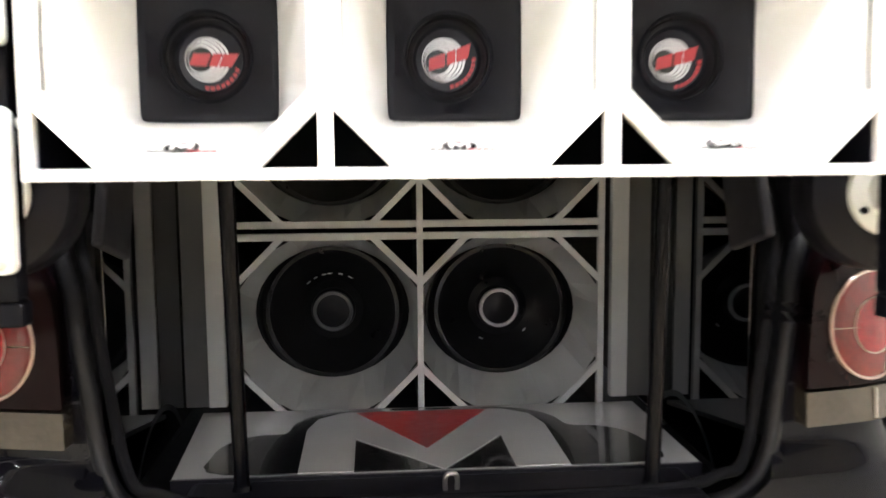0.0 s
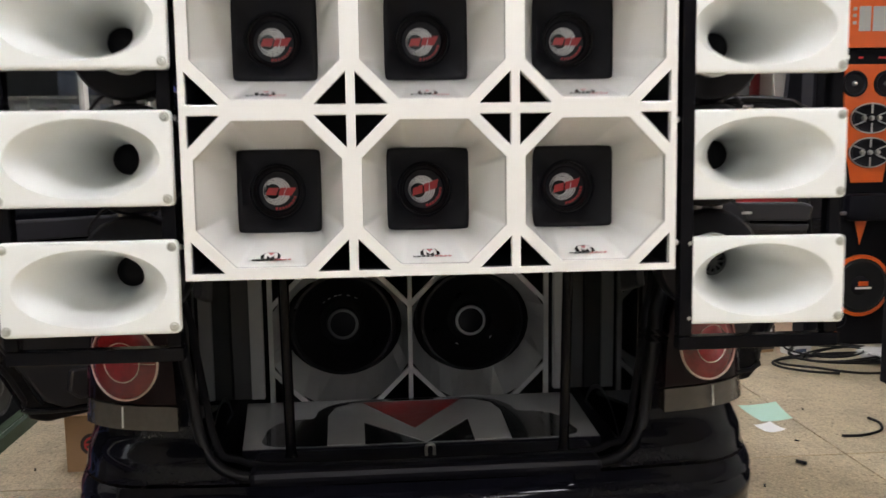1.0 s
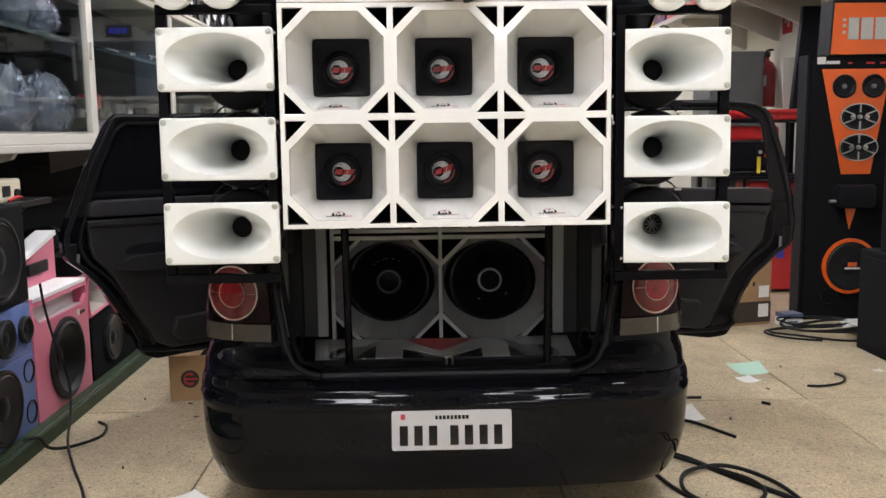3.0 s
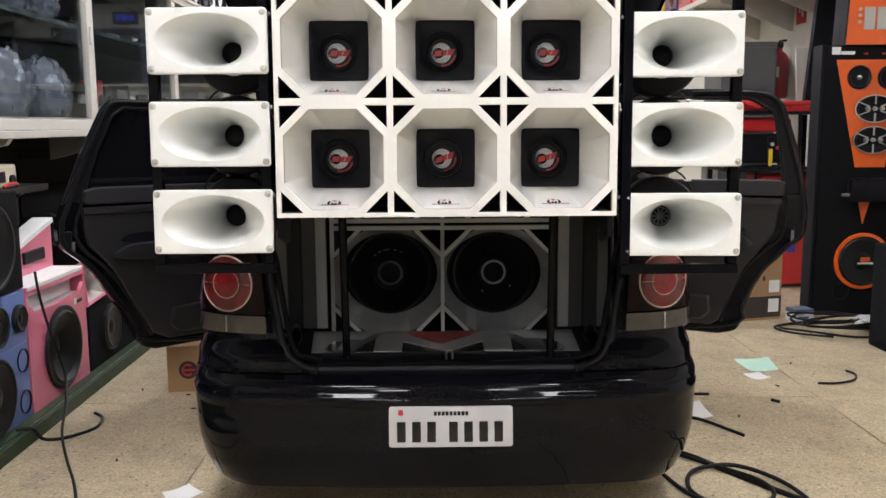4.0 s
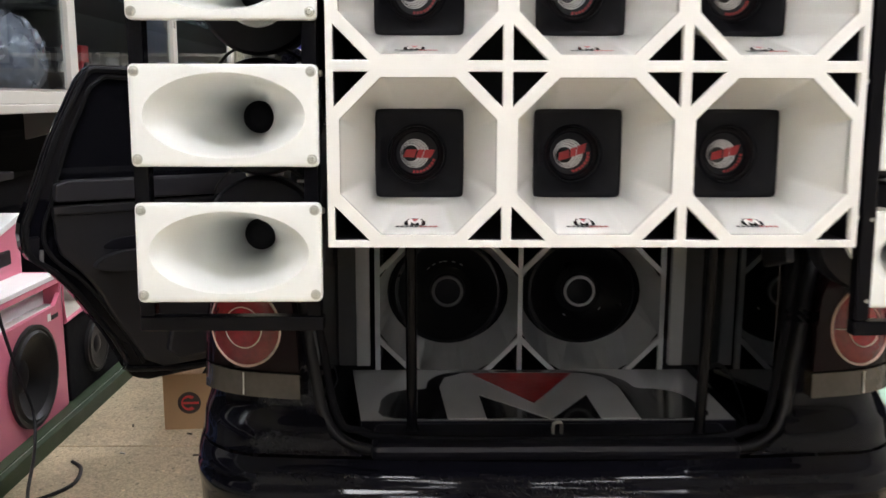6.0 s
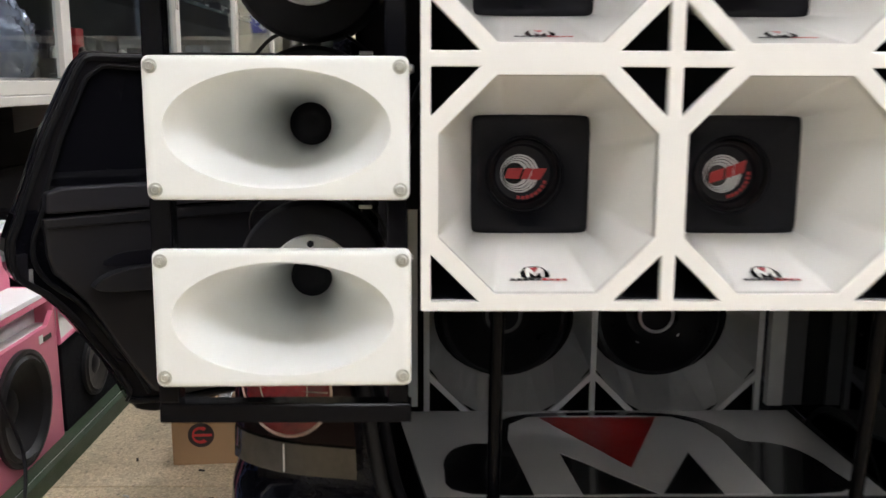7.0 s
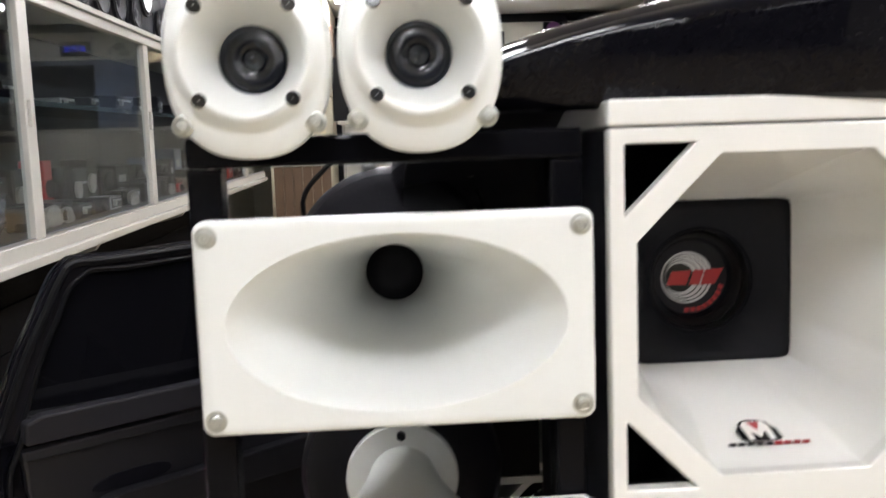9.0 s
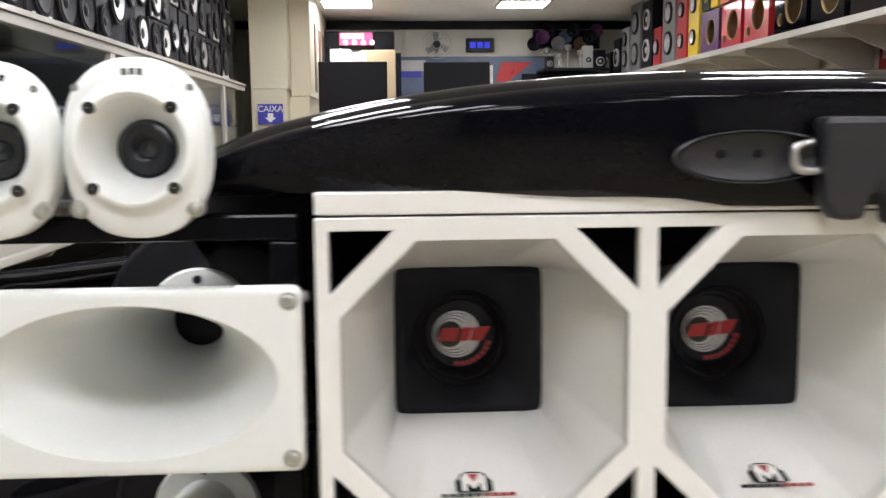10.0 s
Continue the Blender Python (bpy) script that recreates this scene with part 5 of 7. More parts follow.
def holed_board(w, h, cy, cz, r, x0, x1, y0=0.0, z0=0.0, n=48):
    """A board facing along x with one round hole."""
    def rim(a):
        c, s = math.cos(a), math.sin(a)
        d = min(((w - cy) if c > 0 else cy) / max(abs(c), 1e-6), ((h - cz) if s > 0 else cz) / max(abs(s), 1e-6))
        return cy + d * c, cz + d * s
    angles = sorted([2 * math.pi * k / n for k in range(n)] + [math.atan2(b - cz, a - cy) % (2 * math.pi) for a in (0, w) for b in (0, h)])
    outer = [rim(a) for a in angles]
    inner = [(cy + r * math.cos(a), cz + r * math.sin(a)) for a in angles]
    ring = lambda pts, x: [(x, y0 + u, z0 + v) for u, v in pts]
    return loft([ring(outer, x0), ring(outer, x1), ring(inner, x1), ring(inner, x0), ring(outer, x0)])


# ---------------------------------------------------------------- west side: platform and display speakers
t = thing("platform", "low green painted display platform along the wall", "platform")
part("deck", B(WX + 0.01, -1.815, -1.2, 4.1, 0.03, 0.062, bev=0.004), GREYL, t)
part("edge_board", B(-1.813, -1.785, -1.2, 4.1, 0.0, 0.066, bev=0.004), GREEN, t, "dark green edge board")
part("top_paint", B(-1.96, -1.817, -1.2, 4.1, 0.063, 0.067), GREEN, t)
part("footing", B(WX + 0.01, -1.90, -1.2, 4.1, 0.0, 0.028), PLASB, t)

PX = -1.862      # faces of the display boxes


def pink_box():
    t = thing("pink_speaker_box", "pink speaker box with white slot port and one large black woofer", "speaker box", pose(PX, 1.445, 0.068))
    d, w, h = 0.44, 0.665, 0.585
    bm = bmesh.new()
    part("side_board", B(-d, 0, 0, 0.018, 0, h, bev=0.003), PINK, t)
    part("side_board", B(-d, 0, w - 0.018, w, 0, h, bev=0.003), PINK, t)
    part("top_board", B(-d, 0, 0.018, w - 0.018, h - 0.020, h, bev=0.003), PAPERW, t, "white top board")
    part("front_board", holed_board(w - 0.036, 0.455, 0.327, 0.228, 0.186, -0.02, 0.0, 0.018), PINK, t)
    part("back_board", B(-d, -d + 0.02, 0.018, w - 0.018, 0, h - 0.02), BOXB, t)
    part("slot_floor", B(-0.069, -0.021, 0.018, w - 0.018, 0.43, 0.452), PAPERW, t)
    part("slot_back", B(-0.09, -0.07, 0.018, w - 0.018, 0.452, h - 0.02), PAPERW, t)
    part("slot_lip", prism([(0.0185, 0.456), (0.075, 0.456), (0.0185, 0.50)], -0.018, 0.001, "yz"), PINK, t)
    part("slot_lip", prism([(w - 0.0185, 0.456), (w - 0.075, 0.456), (w - 0.0185, 0.50)], -0.018, 0.001, "yz"), PINK, t)
    part("slot_rail", B(-0.018, 0.001, 0.018, w - 0.018, h - 0.040, h - 0.021), PINK, t)
    woofer(t, (0.004, 0.345, 0.228), (-1, 0, 0), 0.205, label="large black woofer with a rubber rim", deep=True)
    for k, (a, b, c) in enumerate(((0.515, 0.545, 0.03), (0.55, 0.615, 0.018))):
        part("maker_sticker", B(0.0, 0.002, a, b, 0.405, 0.405 + c), (PAPERW, PLASB)[k], t)
    return t


pink_box()
t = thing("pink_wedge_horn", "pink wedge-shaped horn cabinet with white edges and a black slot", "speaker box", pose(PX - 0.14, 1.72, 0.654))
part("wedge_body", prism([(0.0, 0.0), (0.38, 0.0), (0.38, 0.225), (0.37, 0.225), (0.0, 0.135)], -0.10, -0.012, "yz"), PINK, t, bevel=0.004)
part("wedge_edge", prism([(0.0, 0.136), (0.0, 0.158), (0.38, 0.252), (0.385, 0.252), (0.385, 0.228)], -0.105, -0.002, "yz"), PAPERW, t, "white edge")
part("dark_slot", B(-0.02, 0.0, 0.04, 0.27, 0.055, 0.115, bev=0.006), PLASB, t)
t = thing("pink_horn_flare", "white horn flare edged in pink resting on a black box", "horn speaker", pose(PX, 2.115, 0.433))
part("flare", loft([[(0.0, 0.0, 0.0), (0.0, 0.27, 0.02), (0.0, 0.29, 0.09), (0.0, 0.27, 0.22), (0.0, 0.0, 0.24)], [(-0.22, 0.08, 0.09), (-0.22, 0.16, 0.09), (-0.22, 0.17, 0.11), (-0.22, 0.16, 0.14), (-0.22, 0.08, 0.14)]], cap1=True), FRAMEW, t)
bm = tube([(0.004, 0.0, 0.0), (0.004, 0.27, 0.02), (0.004, 0.29, 0.09), (0.004, 0.27, 0.22), (0.004, 0.0, 0.24)], 0.010, seg=6, closed=True)
part("pink_edge", bm, PINK, t)


def black_box(y, z, w, h, d, drivers, label, x=PX, group="black display boxes"):
    t = thing("speaker_box", label, "speaker box", pose(x, y, z), group)
    part("cabinet", B(-d, 0, 0, w, 0, h, bev=0.006), FELT, t)
    for cy, cz, r in drivers:
        woofer(t, (0.004, cy, cz), (-1, 0, 0), r)
    return t


black_box(2.135, 0.068, 0.80, 0.36, 0.42, ((0.30, 0.18, 0.13), (0.60, 0.23, 0.10)), "black carpeted speaker box with two round drivers")
black_box(2.95, 0.068, 0.42, 0.40, 0.40, ((0.20, 0.2, 0.14),), "black carpeted speaker box with one round driver")
black_box(0.80, 0.660, 0.63, 0.435, 0.44, ((0.36, 0.215, 0.185),), "black carpeted box with a large woofer, standing on blue boxes")
black_box(2.46, 0.470, 0.46, 0.24, 0.38, (), "plain black carpeted box behind the pink box", x=-2.02)


def blue_box(y, z, h, mids, label):
    t = thing("blue_speaker_box", label, "speaker box", pose(PX, y, z), "blue speaker boxes")
    part("cabinet", B(-0.44, 0, 0, 0.60, 0, h, bev=0.005), BLUE, t)
    for cy, cz, r, kind in mids:
        if kind == "port":
            part("port", lathe([(r + 0.006, 0.0), (r + 0.006, -0.005), (r, -0.004), (r * 0.92, 0.05), (0.0005, 0.05)], (0.003, cy, cz), (-1, 0, 0), 28), PLASB, t, smooth=True)
        else:
            woofer(t, (0.004, cy, cz), (-1, 0, 0), r)
    return t


blue_box(0.83, 0.068, 0.352, ((0.27, 0.18, 0.165, "w"), (0.535, 0.275, 0.048, "port"), (0.535, 0.085, 0.048, "port")), "blue speaker box with one woofer and two round ports")
blue_box(0.83, 0.422, 0.232, ((0.52, 0.115, 0.062, "w"), (0.33, 0.115, 0.085, "w"), (0.12, 0.115, 0.085, "w")), "blue speaker box with a row of midrange drivers")
# loose coil of speaker rings on the pink box
t = thing("speaker_rings", "stack of black speaker gaskets leaning on a black box", "gasket")
for k in range(3):
    part("gasket", lathe([(0.055, 0.0), (0.070, 0.010), (0.085, 0.0), (0.070, -0.010), (0.055, 0.0)], (-2.30 + 0.045 * k, 2.54 - 0.02 * k, 0.79 + 0.010 * k), (0.45, -0.85, 0.25), 24), RUBB, t, smooth=True)

# wall counter with a small parts tray
t = thing("wall_counter", "black work counter against a tiled wall", "counter")
part("worktop", B(WX + 0.004, -1.95, -1.2, 1.96, 1.062, 1.092, bev=0.004), PLASB, t)
for y in (-0.9, 0.5, 1.86):
    part("bracket", prism([(-2.45, 1.06), (-2.02, 1.06), (-2.45, 0.80)], y, y + 0.03, "xz"), PLASB, t)
t = thing("parts_tray", "cream box of small parts with a red lead", "box")
part("tray", B(-2.24, -1.99, 1.36, 1.72, 1.093, 1.20, bev=0.014), BEIGE, t)
part("label_patch", B(-1.9885, -1.987, 1.52, 1.60, 1.12, 1.17), PLASB, t)
part("knob", C((-1.99, 1.66, 1.13), (1, 0, 0), 0.022, 0.012, 18), PLASB, t)
part("red_lead", tube(smooth_line([(-1.98, 1.56, 1.10), (-1.965, 1.60, 1.115), (-1.965, 1.66, 1.11), (-1.98, 1.70, 1.10)], 5), 0.007, seg=8), RED, t, smooth=True)
# tiles of the wall under the showcase
TW, TH = 0.20, 0.10
tile_me = bpy.data.meshes.new("wall_tile")
b0 = B(0, 0.008, 0.002, TW - 0.002, 0.002, TH - 0.002, bev=0.0015, seg=1)
b0.to_mesh(tile_me)
b0.free()
tile_me.materials.append(TILEM)
west_tiles = tagged(part("tile_field", B(WX + 0.001, WX + 0.004, 0.4, 2.9, 0.07, 1.33), GREY), "cream wall tiles laid in courses", "wall tiles", kind="structure")
for j in range(12):
    for i in range(12):
        o = new("tile", tile_me)
        o.parent = west_tiles
        o.location = (WX + 0.004, 0.4 + (i + 0.5 * (j % 2)) * TW - (0.1 if j % 2 else 0), 0.07 + j * TH)

# ---------------------------------------------------------------- showcase on the west wall
t = thing("glass_showcase", "long white-framed glass showcase full of car audio gear", "showcase")
SX = -1.985
S0, S1 = -1.8, 8.85
part("sill", B(SX - 0.02, SX + 0.03, S0, S1, 1.356, 1.410, bev=0.004), FRAMEW, t)
part("sill_lip", B(SX - 0.015, SX + 0.055, S0, S1, 1.318, 1.355, bev=0.005), FRAMEW, t)
part("bottom_board", B(WX + 0.005, SX - 0.021, S0, S1, 1.365, 1.405), DARKBACK, t)
part("track", B(SX + 0.004, SX + 0.020, S0, S1, 1.411, 1.420), ALU, t)
part("top_rail", B(SX - 0.02, SX + 0.03, S0, S1, 2.296, 2.342, bev=0.004), FRAMEW, t)
part("top_board", B(WX + 0.005, SX + 0.045, S0, S1, 2.343, 2.369, bev=0.003), FRAMEW, t)
part("back_board", B(WX + 0.005, WX + 0.02, S0, S1, 1.406, 2.342), DARKBACK, t)
part("glass_shelf", B(WX + 0.022, SX - 0.05, S0, S1, 1.918, 1.940), SHELFG, t)
PITCH = 1.68
for k in range(-3, 6):
    yp = 2.70 + k * PITCH
    if S0 < yp < S1:
        part("post", B(SX - 0.012, SX + 0.024, yp - 0.075, yp + 0.015, 1.4105, 2.2955, bev=0.004), FRAMEW, t)
        part("pull", B(SX + 0.0245, SX + 0.040, yp - 0.062, yp - 0.038, 1.83, 1.93, bev=0.004), FRAMEW, t)
    part("bracket", prism([(SX - 0.5, 1.3175), (SX + 0.04, 1.3175), (SX + 0.02, 1.29), (SX - 0.5, 1.16)], yp + 0.55, yp + 0.59, "xz"), FRAMEW, t)
    ya, yb = max(S0, yp + 0.016), min(S1, yp + PITCH - 0.076)
    if yb - ya > 0.3:
        pane = part("glass_pane", B(SX - 0.002, SX + 0.002, ya, yb, 1.4205, 2.2955), GLASS, t, "clear sliding glass pane")
        pane.visible_shadow = False

t = thing("under_showcase_panel", "black boarding under the showcase, with a dark strip in place of shaded tiles", "panel")
part("board", B(WX + 0.012, WX + 0.03, 2.905, 8.85, 0.07, 1.316), FELT, t)
# dark strip above the counter, put in for the shade on the tiles
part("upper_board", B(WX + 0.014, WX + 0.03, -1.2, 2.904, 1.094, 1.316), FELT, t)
for k in range(5):
    part("batten", B(WX + 0.0305, WX + 0.045, 2.905, 8.85, 0.30 + 0.22 * k, 0.33 + 0.22 * k, bev=0.003), FELT, t)
t = thing("boxed_subwoofer", "tall black carton with a pale oval label in the showcase", "carton", pose(-2.235, 2.30, 1.406))
part("box", B(-0.30, 0.0, 0.0, 0.36, 0.0, 0.44, bev=0.006), PLASB, t)
part("oval_label", loft([[(x, 0.14 + 0.075 * k * math.cos(2 * math.pi * j / 28), 0.055 + 0.026 * k * math.sin(2 * math.pi * j / 28)) for j in range(28)] for k, x in ((1.0, 0.001), (1.0, 0.003), (0.86, 0.003), (0.86, 0.001))]), PAPERW, t)
part("label_bar", B(0.001, 0.003, 0.10, 0.18, 0.047, 0.063), PAPERW, t)

rng = random.Random(7)


def wrapped_part(y, z, s):
    """A car part in a clear bluish bag: a crumpled soft heap."""
    t = thing("wrapped_part", "car trim part wrapped in blue-grey plastic film", "wrapped part", group="wrapped parts")
    bm = bmesh.new()
    bmesh.ops.create_icosphere(bm, subdivisions=5, radius=1, matrix=Matrix.Identity(4))
    for v in bm.verts:
        n1 = noise.noise(v.co * 1.7 + Vector((y * 3, z, 0)))
        n2 = noise.noise(v.co * 4.5 + Vector((0, y, z * 3)))
        k = 0.93 + 0.10 * n1 + 0.05 * n2 + 0.16 * abs(noise.noise(v.co * 2.6 + Vector((y, 0, 5)))) + 0.10 * abs(noise.noise(v.co * 6.5)) + 0.05 * abs(noise.noise(v.co * 15))
        v.co = Vector((-2.16 + 0.12 * v.co.x * k, y + 0.27 * s * v.co.y * k, z + max(0.0, 0.20 * s * (v.co.z + 0.75) * k)))
    part("film", bm, BAG, t, smooth=True)
    return t


for y, s in ((0.55, 1.0), (1.08, 1.0), (1.50, 1.1), (1.96, 1.0), (2.46, 0.95)):
    wrapped_part(y, 1.406, s)
for y, s in ((0.70, 0.95), (1.16, 0.85), (1.62, 1.0), (2.08, 0.9), (2.40, 0.62)):
    wrapped_part(y, 1.942, s)


def shelf_unit(y, z, w, h, d, m, label, front=None, x=-2.12):
    t = thing("boxed_unit", label, "audio unit", pose(x, y, z), "showcase goods")
    part("case", B(-d, 0, 0, w, 0, h, bev=0.005), m, t)
    if front == "speaker":
        woofer(t, (0.003, w / 2, h / 2), (-1, 0, 0), min(w, h) * 0.40)
    elif front == "panel":
        part("face", B(0.0, 0.004, 0.012, w - 0.012, 0.010, h - 0.010), TRIMG, t)
        part("face_strip", B(0.0042, 0.006, 0.02, w - 0.02, h * 0.62, h * 0.62 + 0.012), ALU, t, "bright metal strip")
        part("knob", C((0.004, w * 0.2, h / 2), (1, 0, 0), h * 0.2, 0.015, 16), CHROME, t)
    elif front == "print":
        part("print", B(0.0, 0.002, w * 0.18, w * 0.70, h * 0.52, h * 0.72), GREYL, t)
        part("print", B(0.0, 0.002, w * 0.18, w * 0.50, h * 0.30, h * 0.36), GREYL, t)
    return t


goods = ((TRIMG, "panel", "dark grey amplifier with a metal face"), (PLASB, "speaker", "small black speaker in the showcase"), (PLASB, "print", "black carton with a pale label"), (PLASB, "panel", "black car radio with bright face"), (POSTB, "print", "dark blue carton with a pale label"), (BOXB, "speaker", "black boxed speaker in the showcase"), (DARKBACK, "panel", "dark amplifier in the showcase"), (TRIMG, "print", "dark grey carton with a pale label"), (PLASB, "speaker", "black speaker in the showcase"), (BOXB, "print", "black printed carton in the showcase"))
dark_goods = tuple(g for g in goods if g[0] is not POSTB and g[1] != "print")
bright = ((RED, "print", "red carton with a pale label"), (RED, "speaker", "red boxed speaker in the showcase"), (ALU, "panel", "silver amplifier in the showcase"), (WOODD, None, "brown carton in the showcase"))
for row, z in ((0, 1.407), (1, 1.942)):
    for deep, x_ in ((0, -2.33), (1, -2.14)):
        y = (2.92 if row == 0 else 2.80) + 0.07 * deep
        while y < 8.6:
            lit = rng.random() < (0.16 if row == 0 and deep else 0.05)
            kinds = bright if lit else goods if y > 4.5 else dark_goods
            m, fr, lab = kinds[rng.randrange(len(kinds))]
            w = rng.uniform(0.10, 0.30)
            h = rng.uniform(0.16, 0.30) if row == 0 and not deep else rng.uniform(0.05, 0.15) if row == 0 else rng.uniform(0.03, 0.12)
            shelf_unit(y, z, w, h, rng.uniform(0.10, 0.17), m, lab, fr, x=x_ + rng.uniform(0, 0.03))
            y += w + (rng.uniform(0.01, 0.12) if row == 0 else rng.uniform(0.06, 0.40))


def hung_lamp_unit(y, z, s):
    """A chromed car light unit: reflector bowl behind a clear face."""
    t = thing("light_unit", "chromed car light unit lying in the showcase", "car light", pose(-2.10, y, z), "loose car lights")
    part("bowl", lathe([(0.06 * s, -0.005), (0.055 * s, 0.01), (0.03 * s, 0.05), (0.012 * s, 0.06)], (0, 0, 0.062 * s), (-1, 0.3, 0.1), 24), CHROME, t, smooth=True)
    part("shell", B(-0.12 * s, -0.03, -0.07 * s, 0.07 * s, 0.0, 0.05 * s, bev=0.012), PLASB, t)
    part("reflector", lathe([(0.03 * s, -0.004), (0.02 * s, 0.03), (0.0005, 0.035)], (0.0, 0.085 * s, 0.034 * s), (-1, 0.3, 0.1), 18), CHROME, t, smooth=True)
    return t


for y, s in ((3.02, 0.9), (3.17, 1.0), (3.34, 0.8), (4.4, 0.9), (5.3, 0.8)):
    hung_lamp_unit(y, 1.407, 0.8 * s)


# speakers standing on the showcase
def shelf_speaker(y, z, w, h, m, r, cone, label, marks=False):
    t = thing("shelf_speaker", label, "speaker", pose(-2.035 - rng.uniform(0, 0.03), y, z), "speakers on the showcase")
    part("cabinet", B(-0.22, 0, 0, w, 0, h, bev=0.006), m, t)
    n = max(1, int(h / (w * 0.95)))
    for k in range(n):
        woofer(t, (0.004, w / 2, h * (k + 0.5) / n), (-1, 0, 0), min(w, h / n) * r, cone=cone, cap=CHROME if k % 2 else PLASB)
    if marks:
        for k in range(4):
            part("maker_mark", prism([(w * (0.10 + k * 0.21), h * 0.03), (w * (0.22 + k * 0.21), h * 0.03), (w * (0.28 + k * 0.21), h * 0.13), (w * (0.16 + k * 0.21), h * 0.13)], 0.001, 0.004, "yz"), PAPERW, t)
    return t


looks = ((PLASB, 0.44, CONE, "black speaker box with one round driver on the showcase"), (BOXB, 0.42, ALU, "black speaker box with a bright cone"), (PLASB, 0.44, PAPERW, "black speaker with a white cone"), (BOXB, 0.40, CONE, "plain black speaker box on the showcase"), (TRIMG, 0.42, CONE, "dark grey speaker box with a dark driver"), (BOXB, 0.43, CONE, "tall black speaker box on the showcase"))
y = 2.7
while y < 8.60:
    w = rng.uniform(0.22, 0.36)
    w = min(w, 8.84 - y)
    z = 2.370
    goal = 3.36 if y > 4.2 else 2.66
    while z < goal - 0.16:
        m, r, cn, lab = looks[rng.randrange(len(looks))]
        h = min(w * rng.choice((1.0, 1.0, 1.6, 2.2)), goal - z)
        shelf_speaker(y, z, w, h, m, r, cn, lab, marks=rng.random() < 0.4)
        z += h + 0.001
    y += w + rng.uniform(0.008, 0.03)

# ---------------------------------------------------------------- far end of the shop
pillar = t = thing("panelled_pillar", "cream panelled pillar with a blue cashier sign", "pillar")
part("lower_panel", B(-1.90, -1.52, 8.9, 9.6, 0.0, 2.32, bev=0.006), BEIGE, t)
part("upper_panel", B(-1.90, -1.50, 8.89, 9.6, 2.323, CEIL - 0.004, bev=0.006), BEIGE, t)
part("side_panel", B(-1.519, -1.30, 9.20, 11.9, 0.0, 2.25, bev=0.006), BEIGE, t)
part("side_panel", B(-1.499, -1.28, 9.20, 11.9, 2.253, CEIL - 0.004, bev=0.006), BEIGE, t)
for y in (9.8, 10.4, 11.0):
    part("curtain_strip", B(-1.2795, -1.27, y, y + 0.28, 2.33, 3.12, bev=0.004), WOODD, t)
t = thing("wood_partition", "brown wood-grain partition of upright boards beside the pillar", "partition")
for k in range(6):
    part("board", B(-1.83 + 0.1 * k, -1.733 + 0.1 * k, 8.60 + 0.006 * (k % 2), 8.63, 0.0, 1.46, bev=0.003), WOODD, t)
part("top_trim", B(-1.835, -1.23, 8.598, 8.64, 1.4605, 1.50, bev=0.003), FRAMEW, t)
s = part("cashier_sign", B(-1.83, -1.56, 8.868, 8.884, 1.94, 2.16, bev=0.003), SIGNB, pillar, "blue sign with white lettering")
cu = bpy.data.curves.new("sign_word", "FONT")
cu.body, cu.size, cu.extrude, cu.align_x, cu.align_y = "CAIXA", 0.092, 0.001, "CENTER", "CENTER"
cu.materials.append(PAPERW)
dg = bpy.data.objects.new("tmp_word", cu)
scene.collection.objects.link(dg)
bpy.context.view_layer.update()
me = bpy.data.meshes.new_from_object(dg.evaluated_get(bpy.context.evaluated_depsgraph_get()))
bpy.data.objects.remove(dg)
wd = new("lettering", me)
if not me.materials:
    me.materials.append(PAPERW)
wd.parent = s
wd.matrix_basis = pose(-1.695, 8.866, 2.105, 90)
part("arrow", prism([(-1.725, 2.06), (-1.665, 2.06), (-1.665, 2.015), (-1.635, 2.015), (-1.695, 1.96), (-1.755, 2.015), (-1.725, 2.015)], 8.863, 8.867), PAPERW, s)


def far(x, z, y=11.9):
    """Places known on the plane y = 7.5 taken out to y."""
    k = (y + 0.811) / 8.311
    return -0.397 + (x + 0.397) * k, 1.81 + (z - 1.81) * k - 0.031 * (y + 0.81)


def far_box(name, label, cat, x0, z0, x1, z1, y, m, d=0.25, bev=0.01, group="", base=None):
    a, b = far(x0, z0, y)
    c, e = far(x1, z1, y)
    zb_ = base if base is not None else min(b, e)
    t = thing(name, label, cat, pose((a + c) / 2, y, zb_), group)
    w, h = abs(c - a), max(b, e) - zb_
    part("body", B(-w / 2, w / 2, 0, d, 0, h, bev=bev), m, t)
    return t, w, h


t, w, h = far_box("floor_cabinet", "tall black loudspeaker at the shop's far end", "loudspeaker", -1.19, 2.0, -0.95, 2.89, 11.35, BOXB, 0.4, base=0.0)
woofer(t, (0, 0.0, h * 0.75), (0, 1, 0), 0.13)
t, w, h = far_box("monitor_back", "black back of a screen on the far counter", "screen", -1.06, 2.36, -0.42, 2.75, 9.9, PLASB, 0.06, base=1.945)
t, w, h = far_box("wide_screen_back", "black back of a wide screen", "screen", -0.08, 2.45, 0.54, 2.742, 9.8, PLASB, 0.06, base=1.945)
part("white_clip", B(w / 2 + 0.002, w / 2 + 0.04, 0.0, 0.03, h * 0.3, h * 0.95, bev=0.005), PAPERW, t)
t, w, h = far_box("wooden_box", "light wooden cabinet standing on the counter", "cabinet", -0.66, 2.36, -0.34, 2.855, 10.6, WOOD, 0.3, base=1.945)
part("dark_side", B(w / 2 + 0.001, w / 2 + 0.07, 0, 0.3, 0, h - 0.04), BOXB, t)
